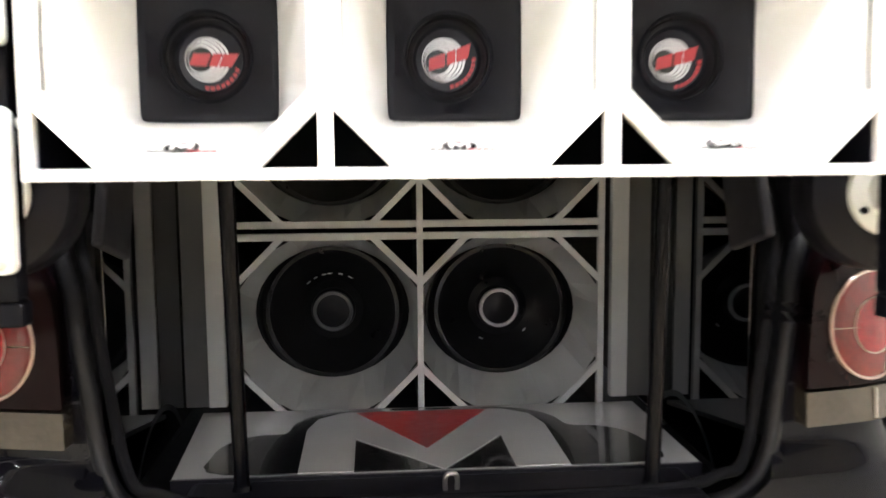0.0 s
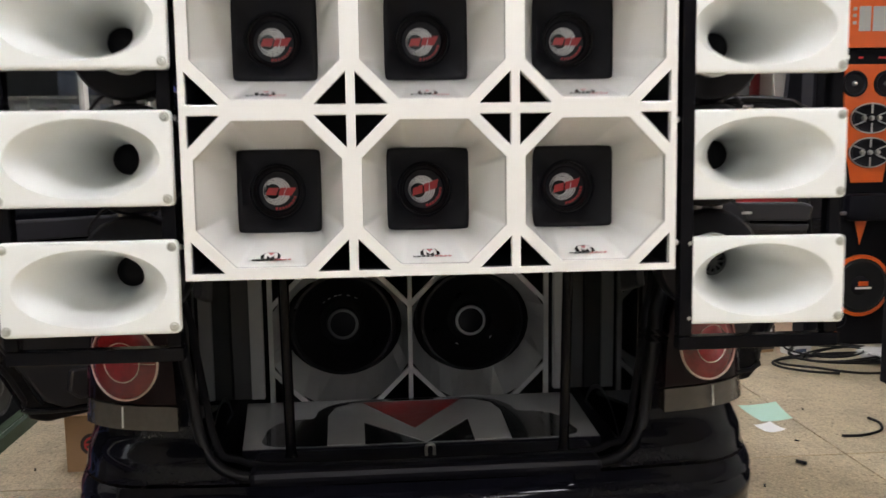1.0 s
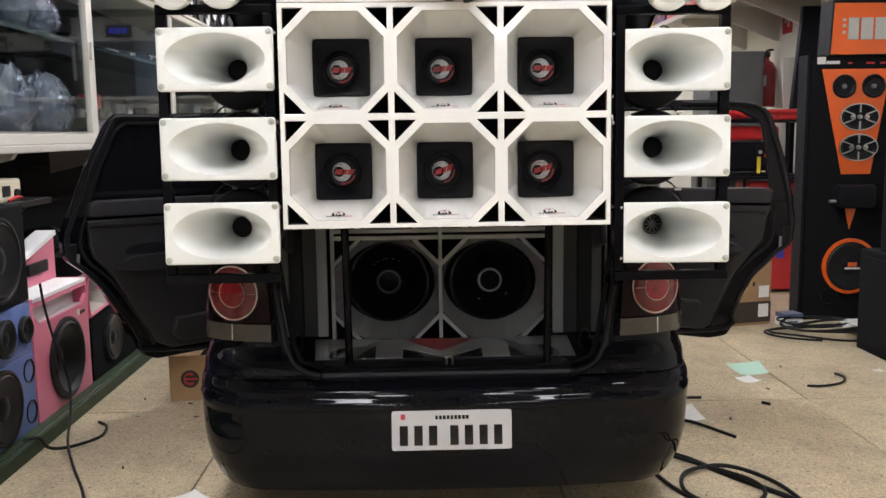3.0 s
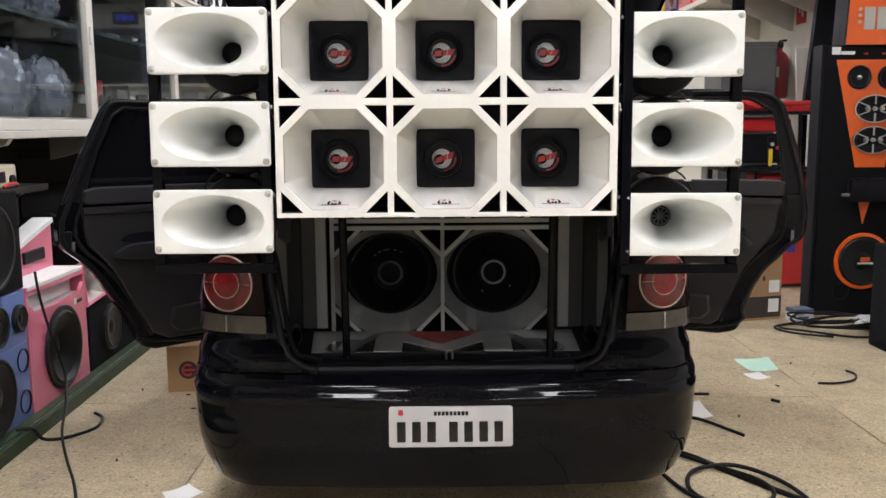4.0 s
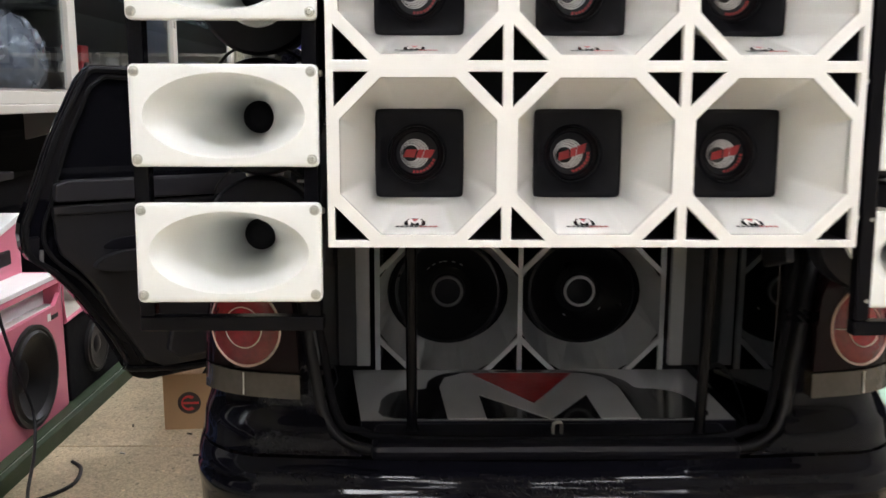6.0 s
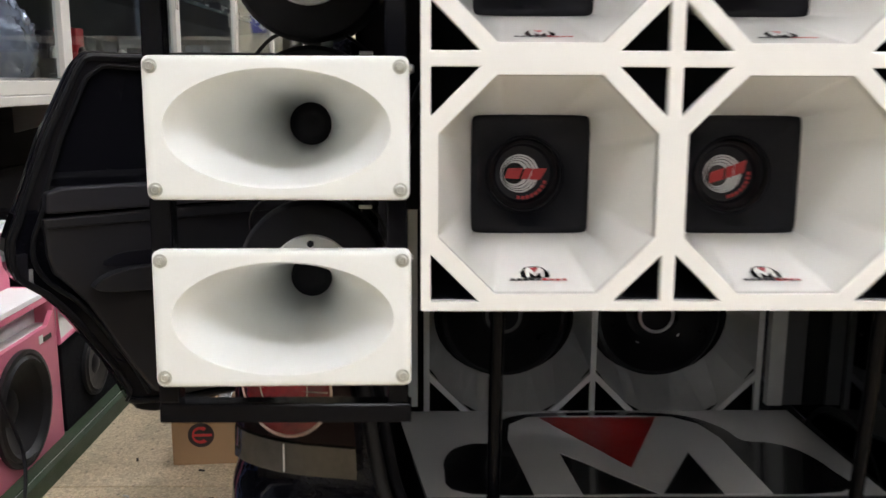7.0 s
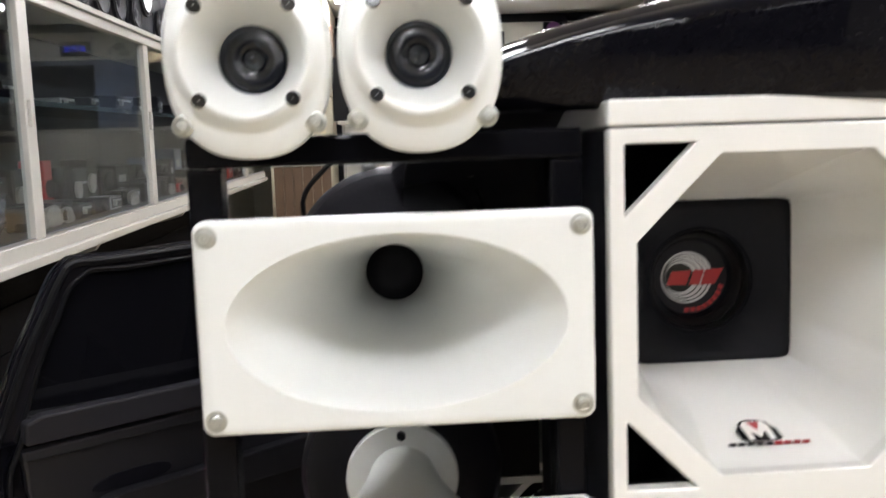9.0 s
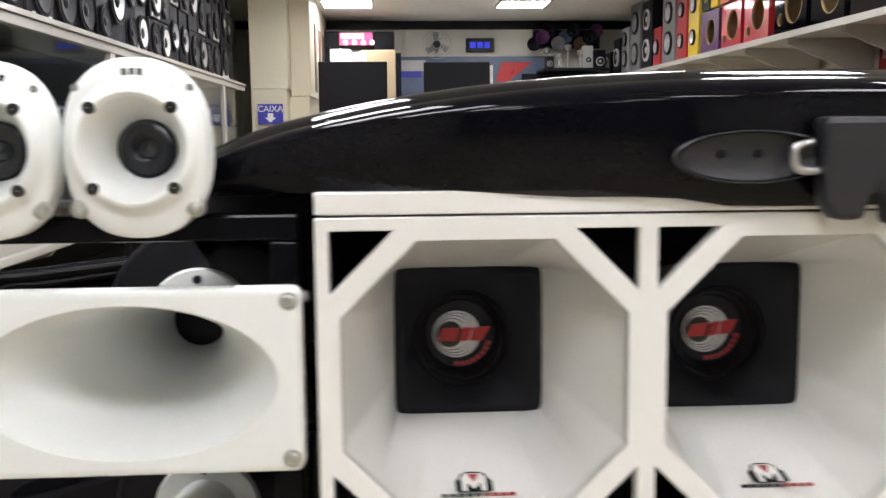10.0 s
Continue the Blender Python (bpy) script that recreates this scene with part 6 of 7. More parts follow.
t, w, h = far_box("white_bucket", "white plastic bucket on the counter", "bucket", -0.95, 2.70, -0.75, 2.865, 10.4, PAPERW, 0.2, 0.03, base=1.945)
t, w, h = far_box("red_carton", "small red carton with a green round label", "carton", -0.75, 2.70, -0.61, 2.83, 10.25, PAPERW, 0.12, base=1.945)
part("round_label", lathe([(0.0005, -0.003), (0.055, -0.003), (0.055, 0.001)], (0.0, 0.0, h * 0.55), (0, 1, 0), 24), GREEN, t)
part("red_edge", B(-w / 2 - 0.001, -w / 2 + 0.03, -0.002, 0.0, 0, h * 0.7), RED, t)
for xa, xb in ((-1.09, -0.855), (-0.54, -0.35)):
    far_box("black_speaker", "black speaker under the ceiling duct", "speaker", xa, 2.83, xb, 3.02, 11.5, PLASB, 0.498, group="far black speakers")
t, w, h = far_box("neon_sign", "lit pink and white panel sign", "sign", -0.862, 2.89, -0.545, 3.01, 11.40, PLASB, 0.598)
part("pink_panel", B(-w / 2 + 0.01, w / 2 - 0.01, -0.006, -0.001, 0.01, h * 0.98), LEDP, t, "glowing pink panel")
part("white_panel", B(-w / 2 + 0.03, w / 2 * 0.45, -0.010, -0.0065, h * 0.55, h * 0.92), LEDW, t, "glowing white panel")
for k in range(4):
    part("white_dot", C((-w / 2 + 0.09 + k * 0.12, -0.010, h * 0.26), (0, 1, 0), 0.034, 0.0035, 16), LEDW, t)
t, w, h = far_box("led_clock", "wall clock with glowing blue digits blocked out", "clock", 0.318, 2.83, 0.582, 2.958, 11.9, PLASB, 0.06)
for k, (a, b) in enumerate(((-0.36, -0.16), (-0.10, 0.10), (0.16, 0.34))):
    part("digit_bar", B(w * a, w * b, -0.004, -0.0005, h * 0.30, h * 0.72), LEDB, t)
xf, zf = far(0.045, 2.90, 11.8)
t = thing("wall_fan", "round wire wall fan at rest", "fan", pose(xf, 11.8, zf))
bm = bmesh.new()
for r in (0.20, 0.15, 0.10, 0.06):
    tube([(r * math.cos(a * math.pi / 14), -0.05 + 0.1 * r, r * math.sin(a * math.pi / 14)) for a in range(28)], 0.004, bm, 5, closed=True)
for a in range(24):
    c, s_ = math.cos(a * math.pi / 12), math.sin(a * math.pi / 12)
    tube([(0.06 * c, -0.045, 0.06 * s_), (0.20 * c, -0.030, 0.20 * s_)], 0.0022, bm, 4)
part("guard", bm, GREYL, t)
part("wall_arm", B(-0.02, 0.02, 0.06, 0.198, -0.10, -0.06, bev=0.004), PLASB, t)
part("hub", lathe([(0.0005, -0.06), (0.05, -0.055), (0.06, 0.0), (0.07, 0.12), (0.0005, 0.14)], (0, 0.0, 0), (0, 1, 0), 24), PLASB, t, smooth=True)
for k in range(3):
    a = 2 * math.pi * k / 3 + 0.3
    part("blade", moved(prism([(0.05, -0.03), (0.16, -0.07), (0.18, 0.02), (0.06, 0.03)], 0.0, 0.004), Matrix.Rotation(a, 4, "Y") @ Matrix.Rotation(0.2, 4, "X")), GREY, t)
# poster strip on the rear wall
xa, za = far(-0.35, 2.55, 11.97)
xb, zb = far(1.15, 2.79, 11.97)
t = thing("poster_strip", "long printed poster strip in blue, grey and red", "poster")
part("sheet", B(xa, xb, 11.965, 11.98, za - 0.6, zb), POSTB, t)
part("red_patch", prism([(far(0.60, 2.56)[0], far(0.6, 2.56)[1]), (far(0.72, 2.56)[0], far(0.6, 2.56)[1]), (far(0.95, 2.73)[0], far(0.6, 2.74)[1]), (far(0.66, 2.73)[0], far(0.6, 2.74)[1])], 11.958, 11.964), RED, t)
part("white_patch", prism([(far(-0.34, 2.66)[0], far(0, 2.66)[1]), (far(-0.06, 2.66)[0], far(0, 2.66)[1]), (far(-0.06, 2.76)[0], far(0, 2.76)[1]), (far(-0.34, 2.76)[0], far(0, 2.76)[1])], 11.958, 11.964), GREYL, t)
part("dark_bar", prism([(far(-0.33, 2.6)[0], far(0, 2.6)[1]), (far(-0.1, 2.6)[0], far(0, 2.6)[1]), (far(-0.1, 2.66)[0], far(0, 2.66)[1]), (far(-0.33, 2.66)[0], far(0, 2.66)[1])], 11.956, 11.9635), SIGNB, t)
t = thing("far_counter", "pale service counter at the shop's far end", "counter")
part("counter_body", B(-1.2, 1.6, 9.4, 10.9, 0.0, 1.02, bev=0.01), WOOD, t)
part("counter_top", B(-1.23, 1.63, 9.36, 10.95, 1.021, 1.06, bev=0.006), FRAMEW, t)
part("upper_shelf", B(-1.2, 1.6, 9.75, 11.3, 1.904, 1.944, bev=0.004), FRAMEW, t)
for x in (-1.18, 0.2, 1.55):
    part("shelf_post", B(x, x + 0.04, 10.4, 10.44, 1.061, 1.903), FRAMEW, t)
# ---------------------------------------------------------------- east side: high shelf with boxes
t = thing("wall_shelf", "long white wall shelf on brackets high on the east wall", "shelf")
part("board", B(2.66, EX - 0.002, 3.9, 11.6, 2.55, 2.58, bev=0.003), FRAMEW, t)
part("lip", B(2.645, 2.659, 3.9, 11.6, 2.535, 2.585, bev=0.003), FRAMEW, t)
for k in range(9):
    y = 4.3 + 0.85 * k
    part("bracket", prism([(2.72, 2.549), (EX - 0.003, 2.549), (EX - 0.003, 2.23), (EX - 0.03, 2.23), (2.72, 2.50)], y, y + 0.03, "xz"), FRAMEW, t)


def hole_box(y, z, w, h, m, holes, label, drivers=False):
    t = thing("painted_box", label, "speaker box", pose(2.70, y, z), "boxes on the wall shelf")
    if drivers:
        part("cabinet", B(0.0, 0.34, 0, w, 0, h, bev=0.005), m, t)
    else:
        for ya, yb, za, zb in ((0, 0.018, 0, h), (w - 0.018, w, 0, h), (0.018, w - 0.018, 0, 0.018), (0.018, w - 0.018, h - 0.018, h)):
            part("side_board", B(0.0185, 0.34, ya, yb, za, zb, bev=0.002), m, t)
        part("rear_board", B(0.322, 0.3395, 0.0185, w - 0.0185, 0.0185, h - 0.0185), MDF, t)
        part("inner_lining", B(0.0190, 0.3215, w - 0.0215, w - 0.0185, 0.0185, h - 0.0185), MDF, t)
        cuts = [0.0] + [(a[0] + a[2] + b[0] - b[2]) / 2 for a, b in zip(holes, holes[1:])] + [w]
    for k, (cy, cz, r) in enumerate(holes):
        if not drivers:
            part("front_board", holed_board(cuts[k + 1] - cuts[k], h, cy - cuts[k], cz, r, 0.0, 0.018, cuts[k], 0.0, 32), m, t)
        if drivers:
            woofer(t, (-0.004, cy, cz), (1, 0, 0), r, cone=CONE if m is PLASB else ALU, rim=RING if m is PLASB else None, cap=CHROME)
        else:
            part("cut_hole", lathe([(r * 1.03, 0.0), (r * 1.02, -0.0015), (r * 0.985, -0.001), (r * 0.97, 0.003), (r * 0.97, 0.019)], (0, cy, cz), (1, 0, 0), 28), MDF, t, smooth=True)
    return t


row = [(4.05, 0.50, 0.42, CARB, ((0.16, 0.22, 0.11), (0.38, 0.30, 0.06)), "glossy black empty speaker box with a cut hole", False),
       (4.60, 0.46, 0.42, CARB, ((0.20, 0.20, 0.13),), "glossy black empty speaker box with a cut hole", False),
       (5.10, 0.52, 0.42, CARB, ((0.22, 0.21, 0.14), (0.44, 0.12, 0.05)), "glossy black empty speaker box with a cut hole", False),
       (5.70, 0.48, 0.42, RED, ((0.22, 0.22, 0.13), (0.41, 0.10, 0.045)), "red painted empty speaker box with cut holes", False),
       (6.22, 0.44, 0.40, RED, ((0.20, 0.20, 0.13), (0.38, 0.09, 0.04)), "red painted empty speaker box with cut holes", False),
       (6.70, 0.46, 0.40, PURPLE, ((0.22, 0.20, 0.12),), "purple painted empty speaker box with a cut hole", False),
       (7.20, 0.30, 0.75, YELLOW, ((0.15, 0.20, 0.08), (0.15, 0.52, 0.08)), "tall yellow speaker box with two drivers", True),
       (7.54, 0.30, 0.75, RED, ((0.15, 0.20, 0.08), (0.15, 0.52, 0.08)), "tall red speaker box with two drivers", True),
       (7.88, 0.42, 0.75, GREY, ((0.20, 0.22, 0.13), (0.20, 0.55, 0.12)), "tall grey speaker box with two drivers", True),
       (8.34, 0.26, 0.44, RED, ((0.13, 0.22, 0.09),), "small red speaker box with one driver", True),
       (8.64, 0.40, 0.80, PLASB, ((0.20, 0.22, 0.13), (0.20, 0.58, 0.12)), "tall black speaker box with two drivers", True),
       (9.10, 0.42, 0.85, GREY, ((0.20, 0.22, 0.14), (0.20, 0.60, 0.14)), "tall grey speaker box with two wide drivers", True),
       (9.56, 0.34, 0.60, GREY, ((0.17, 0.2, 0.11), (0.17, 0.45, 0.09)), "grey speaker box with bright drivers", True),
       (9.95, 0.34, 0.50, PLASB, ((0.17, 0.25, 0.12),), "black speaker box with a bright driver", True),
       (10.4, 0.40, 0.36, PLASB, ((0.2, 0.18, 0.12),), "low black speaker box on the shelf", True)]
for y, w, h, m, hs, lab, dr in row:
    hole_box(1.1 * y + 0.08, 2.582, 1.1 * w - 0.03, h, m, hs, lab, dr)
top = [(6.25, 0.18, 0.26, BLUE), (6.50, 0.2, 0.28, ORANGE), (6.74, 0.18, 0.26, YELLOW), (6.94, 0.2, 0.26, GREEN), (5.72, 0.45, 0.36, RED), (4.62, 0.40, 0.34, CARB), (5.14, 0.44, 0.36, CARB)]
for y, w, h, m in top:
    hole_box(1.1 * y + 0.08, 3.004, w, h, m, ((w / 2, h / 2, w * 0.3),), "painted box stacked on the shelf's lower boxes", False)
# silver stands and small boxes on the upper board of the far shelf
for k in range(5):
    t = thing("chrome_stand", "bright chrome speaker stand on the dark far shelf", "stand", pose(1.80 + 0.15 * k, 11.55 - 0.12 * (k % 2), 2.712), "chrome stands")
    h_ = (0.30, 0.22, 0.34, 0.26, 0.31)[k]
    part("stem", lathe([(0.05, 0.0), (0.05, 0.01), (0.016, 0.03), (0.014, h_ - 0.1), (0.045, h_ - 0.08), (0.055, h_ - 0.02), (0.0005, h_)], (0, 0, 0.0), (0, 0, 1), 18), CHROME, t, smooth=True)
t = thing("east_far_shelf", "dark shelf crowded with gear beside the rear wall", "shelf")
part("board", B(1.5, 2.62, 10.7, 11.95, 1.82, 1.859), PLASB, t)
part("back_panel", B(1.5, 2.62, 11.9, 11.95, 1.86, 2.67), PLASB, t)
part("upper_board", B(1.72, 2.62, 11.30, 11.95, 2.672, 2.710, bev=0.003), PLASB, t)
part("horn_rail", B(1.66, 2.62, 11.86, 11.95, 3.02, 3.28, bev=0.003), PLASB, t)
for k in range(9):
    part("hung_horn", lathe([(0.0005, 0.0), (0.03, 0.01), (0.04, 0.09), (0.10, 0.15)], (1.68 + 0.11 * k, 11.80 - 0.06 * (k % 2), 3.05 + 0.09 * (k % 3)), (-0.3, -1, 0.1), 18), (PLASB, PURPLE, PLASB, GREY, POSTB, PLASB, WOODD, PLASB, PURPLE)[k], t, smooth=True)
for k, (x_, w_, h_, m_) in enumerate(((2.28, 0.13, 0.30, GREYL), (2.43, 0.16, 0.24, PLASB), (1.76, 0.10, 0.16, PLASB))):
    t = thing("small_speaker", "small bookshelf speaker among the stands", "speaker", pose(x_, 11.36, 2.712), "small speakers on the far shelf")
    part("cabinet", B(0, w_, 0, 0.14, 0, h_, bev=0.004), m_, t)
    woofer(t, (w_ / 2, -0.004, h_ * 0.36), (0, 1, 0), w_ * 0.38, rim=RING, cap=CHROME)

# ---------------------------------------------------------------- east side: tower, tools, cartons
def tower():
    t = thing("speaker_tower", "tall black and orange speaker tower with a woofer below", "speaker tower", pose(2.985, 3.66, 0))
    w, d = 0.60, 0.12
    part("cabinet", B(-w / 2, w / 2, 0.0, d, 0.0, 1.895, bev=0.012), FELT, t)
    part("side_board", B(-w / 2 - 0.022, -w / 2 - 0.001, -0.01, d + 0.02, 0.0, 1.90, bev=0.004), BOXB, t)
    part("orange_front", prism([(-0.215, 1.80), (0.275, 1.80), (0.165, 1.06), (-0.045, 1.06)], -0.006, -0.001), ORANGE, t, "orange tapering front panel")
    part("orange_point", prism([(-0.005, 0.815), (0.075, 0.815), (0.032, 0.66)], -0.006, -0.001), ORANGE, t)
    for x in (-0.055, 0.155):
        tw = part("upper_driver", lathe([(0.082, 0.0), (0.082, -0.014), (0.070, -0.016), (0.060, -0.006), (0.0005, -0.002)], (x, -0.007, 1.68), (0, 1, 0), 36), PLASB, t, smooth=True)
        part("bullet", lathe([(0.017, -0.003), (0.015, -0.016), (0.008, -0.030), (0.0005, -0.034)], (x, -0.007, 1.68), (0, 1, 0), 24, cap=True), CHROME, tw, smooth=True)
    for z in (1.465, 1.25):
        dv = part("oval_driver", loft([[(0.065 + a * math.cos(2 * math.pi * k / 40), y, z + b * math.sin(2 * math.pi * k / 40)) for k in range(40)] for a, b, y in ((0.14, 0.095, -0.006), (0.14, 0.095, -0.02), (0.125, 0.082, -0.024), (0.115, 0.072, -0.014), (0.05, 0.035, -0.008))], cap1=True), PLASB, t, "black oval driver with a thin silver rim", smooth=True)
        part("silver_rim", loft([[(0.065 + a * math.cos(2 * math.pi * k / 40), y, z + b * math.sin(2 * math.pi * k / 40)) for k in range(40)] for a, b, y in ((0.142, 0.097, -0.018), (0.140, 0.095, -0.024), (0.134, 0.089, -0.024), (0.132, 0.087, -0.018))]), ALU, dv, smooth=True)
        for x in (0.015, 0.065, 0.115):
            part("bullet", lathe([(0.016, 0.0), (0.014, -0.02), (0.0005, -0.026)], (x, -0.012, z), (0, 1, 0), 18, cap=True), CHROME, dv, smooth=True)
        for a in range(0, 360, 60):
            part("spoke", moved(B(0.045, 0.132, -0.027, -0.020, -0.006, 0.006, bev=0.002), Matrix.Translation((0.065, 0, z)) @ Matrix.Diagonal((1, 1, 0.68, 1)) @ Matrix.Rotation(radians(a + 30), 4, "Y")), ALU, dv)
    wf = woofer(t, (0.045, -0.008, 0.395), (0, 1, 0), 0.190, label="woofer with an orange rim")
    part("orange_rim", lathe([(0.202, 0.0), (0.202, -0.014), (0.178, -0.018), (0.170, -0.006)], (0.045, -0.006, 0.395), (0, 1, 0), 48), ORANGE, wf, "orange woofer rim", smooth=True)
    part("cap_mark", B(0.02, 0.085, -0.040, -0.0365, 0.395, 0.425), ORANGE, wf)
    part("cap_mark", B(0.0, 0.11, -0.038, -0.0345, 0.375, 0.388), PAPERW, wf)
    part("port", lathe([(0.062, 0.0), (0.062, -0.006), (0.055, -0.006), (0.052, 0.05), (0.0005, 0.05)], (-0.09, -0.002, 0.175), (0, 1, 0), 28), PLASB, t, smooth=True)
    part("black_bracket", B(-0.10, 0.18, -0.10, -0.002, 0.82, 0.99, bev=0.03), PLASB, t, smooth=True)
    part("bracket_knob", C((-0.15, -0.06, 0.87), (1, 0, 0), 0.012, 0.05, 12), CHROME, t)
    for a, b, c, m in ((-0.25, -0.19, 0.05, PAPERW), (-0.185, -0.09, 0.022, PAPERW), (-0.03, 0.0, 0.012, RED), (0.10, 0.16, 0.012, RED), (0.20, 0.25, 0.012, RED)):
        part("maker_sticker", B(a, b, -0.003, 0.0, 1.835, 1.835 + c), m, t)
    # head box with its blocked-out mark
    hb = part("head_box", prism([(-0.175, 1.897), (0.27, 1.897), (0.265, 2.275), (-0.160, 2.275)], -0.02, 0.18), BOXB, t, "black head box with an orange face", bevel=0.008)
    part("orange_face", prism([(-0.168, 1.90), (0.25, 1.90), (0.255, 2.25), (-0.152, 2.25)], -0.027, -0.0205), ORANGE, hb)
    for x0, w_, bars in ((-0.055, 0.075, ((0.0, 0.075, 0.0, 0.15),)), (0.035, 0.085, ((0.0, 0.085, 0.0, 0.15),)), (0.135, 0.09, ((0.0, 0.085, 0.0, 0.15),))):
        for a, b, c, e in bars:
            part("face_mark", B(x0 + a, x0 + b, -0.034, -0.0275, 2.00 + c, 2.00 + e, bev=0.002), GREYL, hb)
    for z in (2.04, 2.085, 2.125):
        part("face_mark", B(-0.095, -0.073, -0.034, -0.0275, z, z + 0.02, bev=0.002), GREYL, hb)
    return t


tower()
t = thing("carpeted_cabinet", "large black carpeted speaker cabinet standing on the floor", "speaker cabinet", pose(2.69, 1.55, 0))
part("cabinet", B(0.0, 0.60, 0.0, 1.29, 0.0, 0.64, bev=0.012), FELT, t)
part("upper_cabinet", B(0.02, 0.58, 0.10, 1.10, 0.642, 1.47, bev=0.012), FELT, t)
part("grille", B(-0.012, -0.001, 0.06, 1.23, 0.05, 0.60, bev=0.004), FELT, t)
# slim grey panel beside the tower
t = thing("leaning_board", "dark grey board standing on the rack behind the tower", "board", pose(3.05, 4.80, 1.553))
part("board", prism([(0.0, 0.0), (0.34, 0.0), (0.36, 0.84), (0.07, 0.84)], 0.0, 0.06), BOXB, t, bevel=0.006)
t = thing("leaning_sheet", "white sheet panel leaning on the red machine", "panel", pose(3.13, 5.02, 1.553))
part("sheet", moved(B(-0.06, 0.10, -0.01, 0.01, 0.0, 0.45, bev=0.003), Matrix.Rotation(radians(-8), 4, "X")), FRAMEW, t)
t = thing("grey_cabinet", "plain dark grey metal cabinet against the wall", "cabinet", pose(2.74, 5.6, 0))
part("body", B(-0.12, 0.38, 0, 0.5, 0.0, 2.10, bev=0.006), GREYM, t)
part("door_panel", B(-0.10, 0.36, -0.012, -0.001, 0.06, 2.05, bev=0.004), GREYM, t)
# fire extinguisher and its sign on the east wall
t = thing("fire_extinguisher", "red fire extinguisher with black hose hung on the wall", "fire extinguisher", pose(EX - 0.10, 6.05, 1.60))
part("cylinder", lathe([(0.0005, 0.0), (0.08, 0.005), (0.088, 0.03), (0.088, 0.36), (0.066, 0.42), (0.025, 0.45), (0.022, 0.48)], (0, 0, 0), (0, 0, 1), 32), REDX, t, smooth=True)
part("valve", B(-0.03, 0.03, -0.02, 0.02, 0.48, 0.53, bev=0.008), PLASB, t)
part("lever", B(-0.02, 0.02, -0.12, 0.0, 0.53, 0.55, bev=0.006), PLASB, t)
part("hose", tube(smooth_line([(0.0, -0.03, 0.50), (-0.05, -0.10, 0.52), (-0.08, -0.10, 0.35), (-0.08, -0.04, 0.12)], 6), 0.011, seg=8), RUBB, t, smooth=True)
part("label_band", loft([[(0.0887 * math.cos(radians(a)), 0.0887 * math.sin(radians(a)), z) for a in range(190, 251, 10)] for z in (0.20, 0.30)], closed=False), GREYL, t)
t = thing("extinguisher_sign", "red and white fire equipment sign on the wall", "sign", pose(EX - 0.006, 5.82, 2.28))
part("plate", B(0, 0.004, -0.11, 0.11, 0, 0.28, bev=0.002), SIGNR, t)
part("symbol", B(-0.002, -0.0003, -0.05, 0.0, 0.06, 0.22), PAPERW, t)
part("symbol", B(-0.002, -0.0003, 0.02, 0.06, 0.10, 0.20), PAPERW, t)


def machine(x, y, z, label, group=""):
    """Small red and black generator in a tube cradle."""
    t = thing("generator", label, "generator", pose(x, y, z), group)
    part("tank", B(-0.25, 0.25, -0.18, 0.18, 0.30, 0.42, bev=0.035, seg=3), RED, t, "red fuel tank", smooth=True)
    part("engine", B(-0.20, 0.18, -0.15, 0.15, 0.04, 0.285, bev=0.02), PLASB, t)
    part("cover", C((-0.08, -0.155, 0.16), (0, 1, 0), 0.09, 0.02, 24), PLASB, t)
    part("panel", B(0.05, 0.22, -0.172, -0.156, 0.08, 0.26, bev=0.006), PLASB, t)
    for k in range(3):
        part("socket", C((0.09 + 0.045 * k, -0.178, 0.20 - 0.03 * (k % 2)), (0, 1, 0), 0.016, 0.006, 14), (GREYL, RED, GREY)[k], t)
    part("muffler", B(-0.24, -0.205, -0.12, 0.12, 0.10, 0.27, bev=0.012), ALU, t)
    for yy in (-0.20, 0.20):
        part("cradle", tube(smooth_line([(-0.30, yy, 0.01), (-0.30, yy, 0.40), (-0.24, yy, 0.46), (0.24, yy, 0.46), (0.30, yy, 0.40), (0.30, yy, 0.01)], 4), 0.014, seg=8), PLASB, t, smooth=True)
    for xx in (-0.30, 0.30):
        part("cradle_foot", B(xx - 0.015, xx + 0.015, -0.21, 0.21, -0.004, 0.010), PLASB, t)
    part("tag", B(0.06, 0.09, -0.186, -0.18, 0.02, 0.16), YELLOW, t)
    return t


t = thing("goods_rack", "black steel rack with red machines", "rack", pose(2.92, 5.0, 0))
for x in (-0.48, 0.34):
    for y in (-0.24, 0.28):
        part("upright", B(x - 0.02, x + 0.02, y - 0.02, y + 0.02, 0, 1.46), PLASB, t)
for z in (0.50, 0.97, 1.44):
    part("shelf", B(-0.50, 0.49, -0.26, 0.30, z, z + 0.02), PLASB, t)
machine(2.72, 5.0, 0.99 + 0.005, "red and black portable generator on the rack", "generators")
machine(2.98, 5.02, 0.525, "red and black portable generator on the rack", "generators")
t = thing("red_case", "flat red plastic case lying on top of the rack", "case", pose(2.98, 4.95, 1.461))
part("lower_shell", B(-0.20, 0.42, -0.18, 0.18, 0, 0.05, bev=0.012), RED, t)
part("upper_shell", B(-0.20, 0.42, -0.18, 0.18, 0.051, 0.09, bev=0.012), RED, t)
t = thing("red_tool_bag", "crumpled red bag lying on the rack's top", "bag", pose(2.63, 4.95, 1.461))
bm = bmesh.new()
bmesh.ops.create_icosphere(bm, subdivisions=3, radius=1)
for v in bm.verts:
    k = 1 + 0.25 * noise.noise(v.co * 2)
    v.co = Vector((0.14 * v.co.x * k, 0.15 * v.co.y * k, max(0.0, 0.07 * (v.co.z + 0.7) * k)))
part("cloth", bm, RED, t, smooth=True)
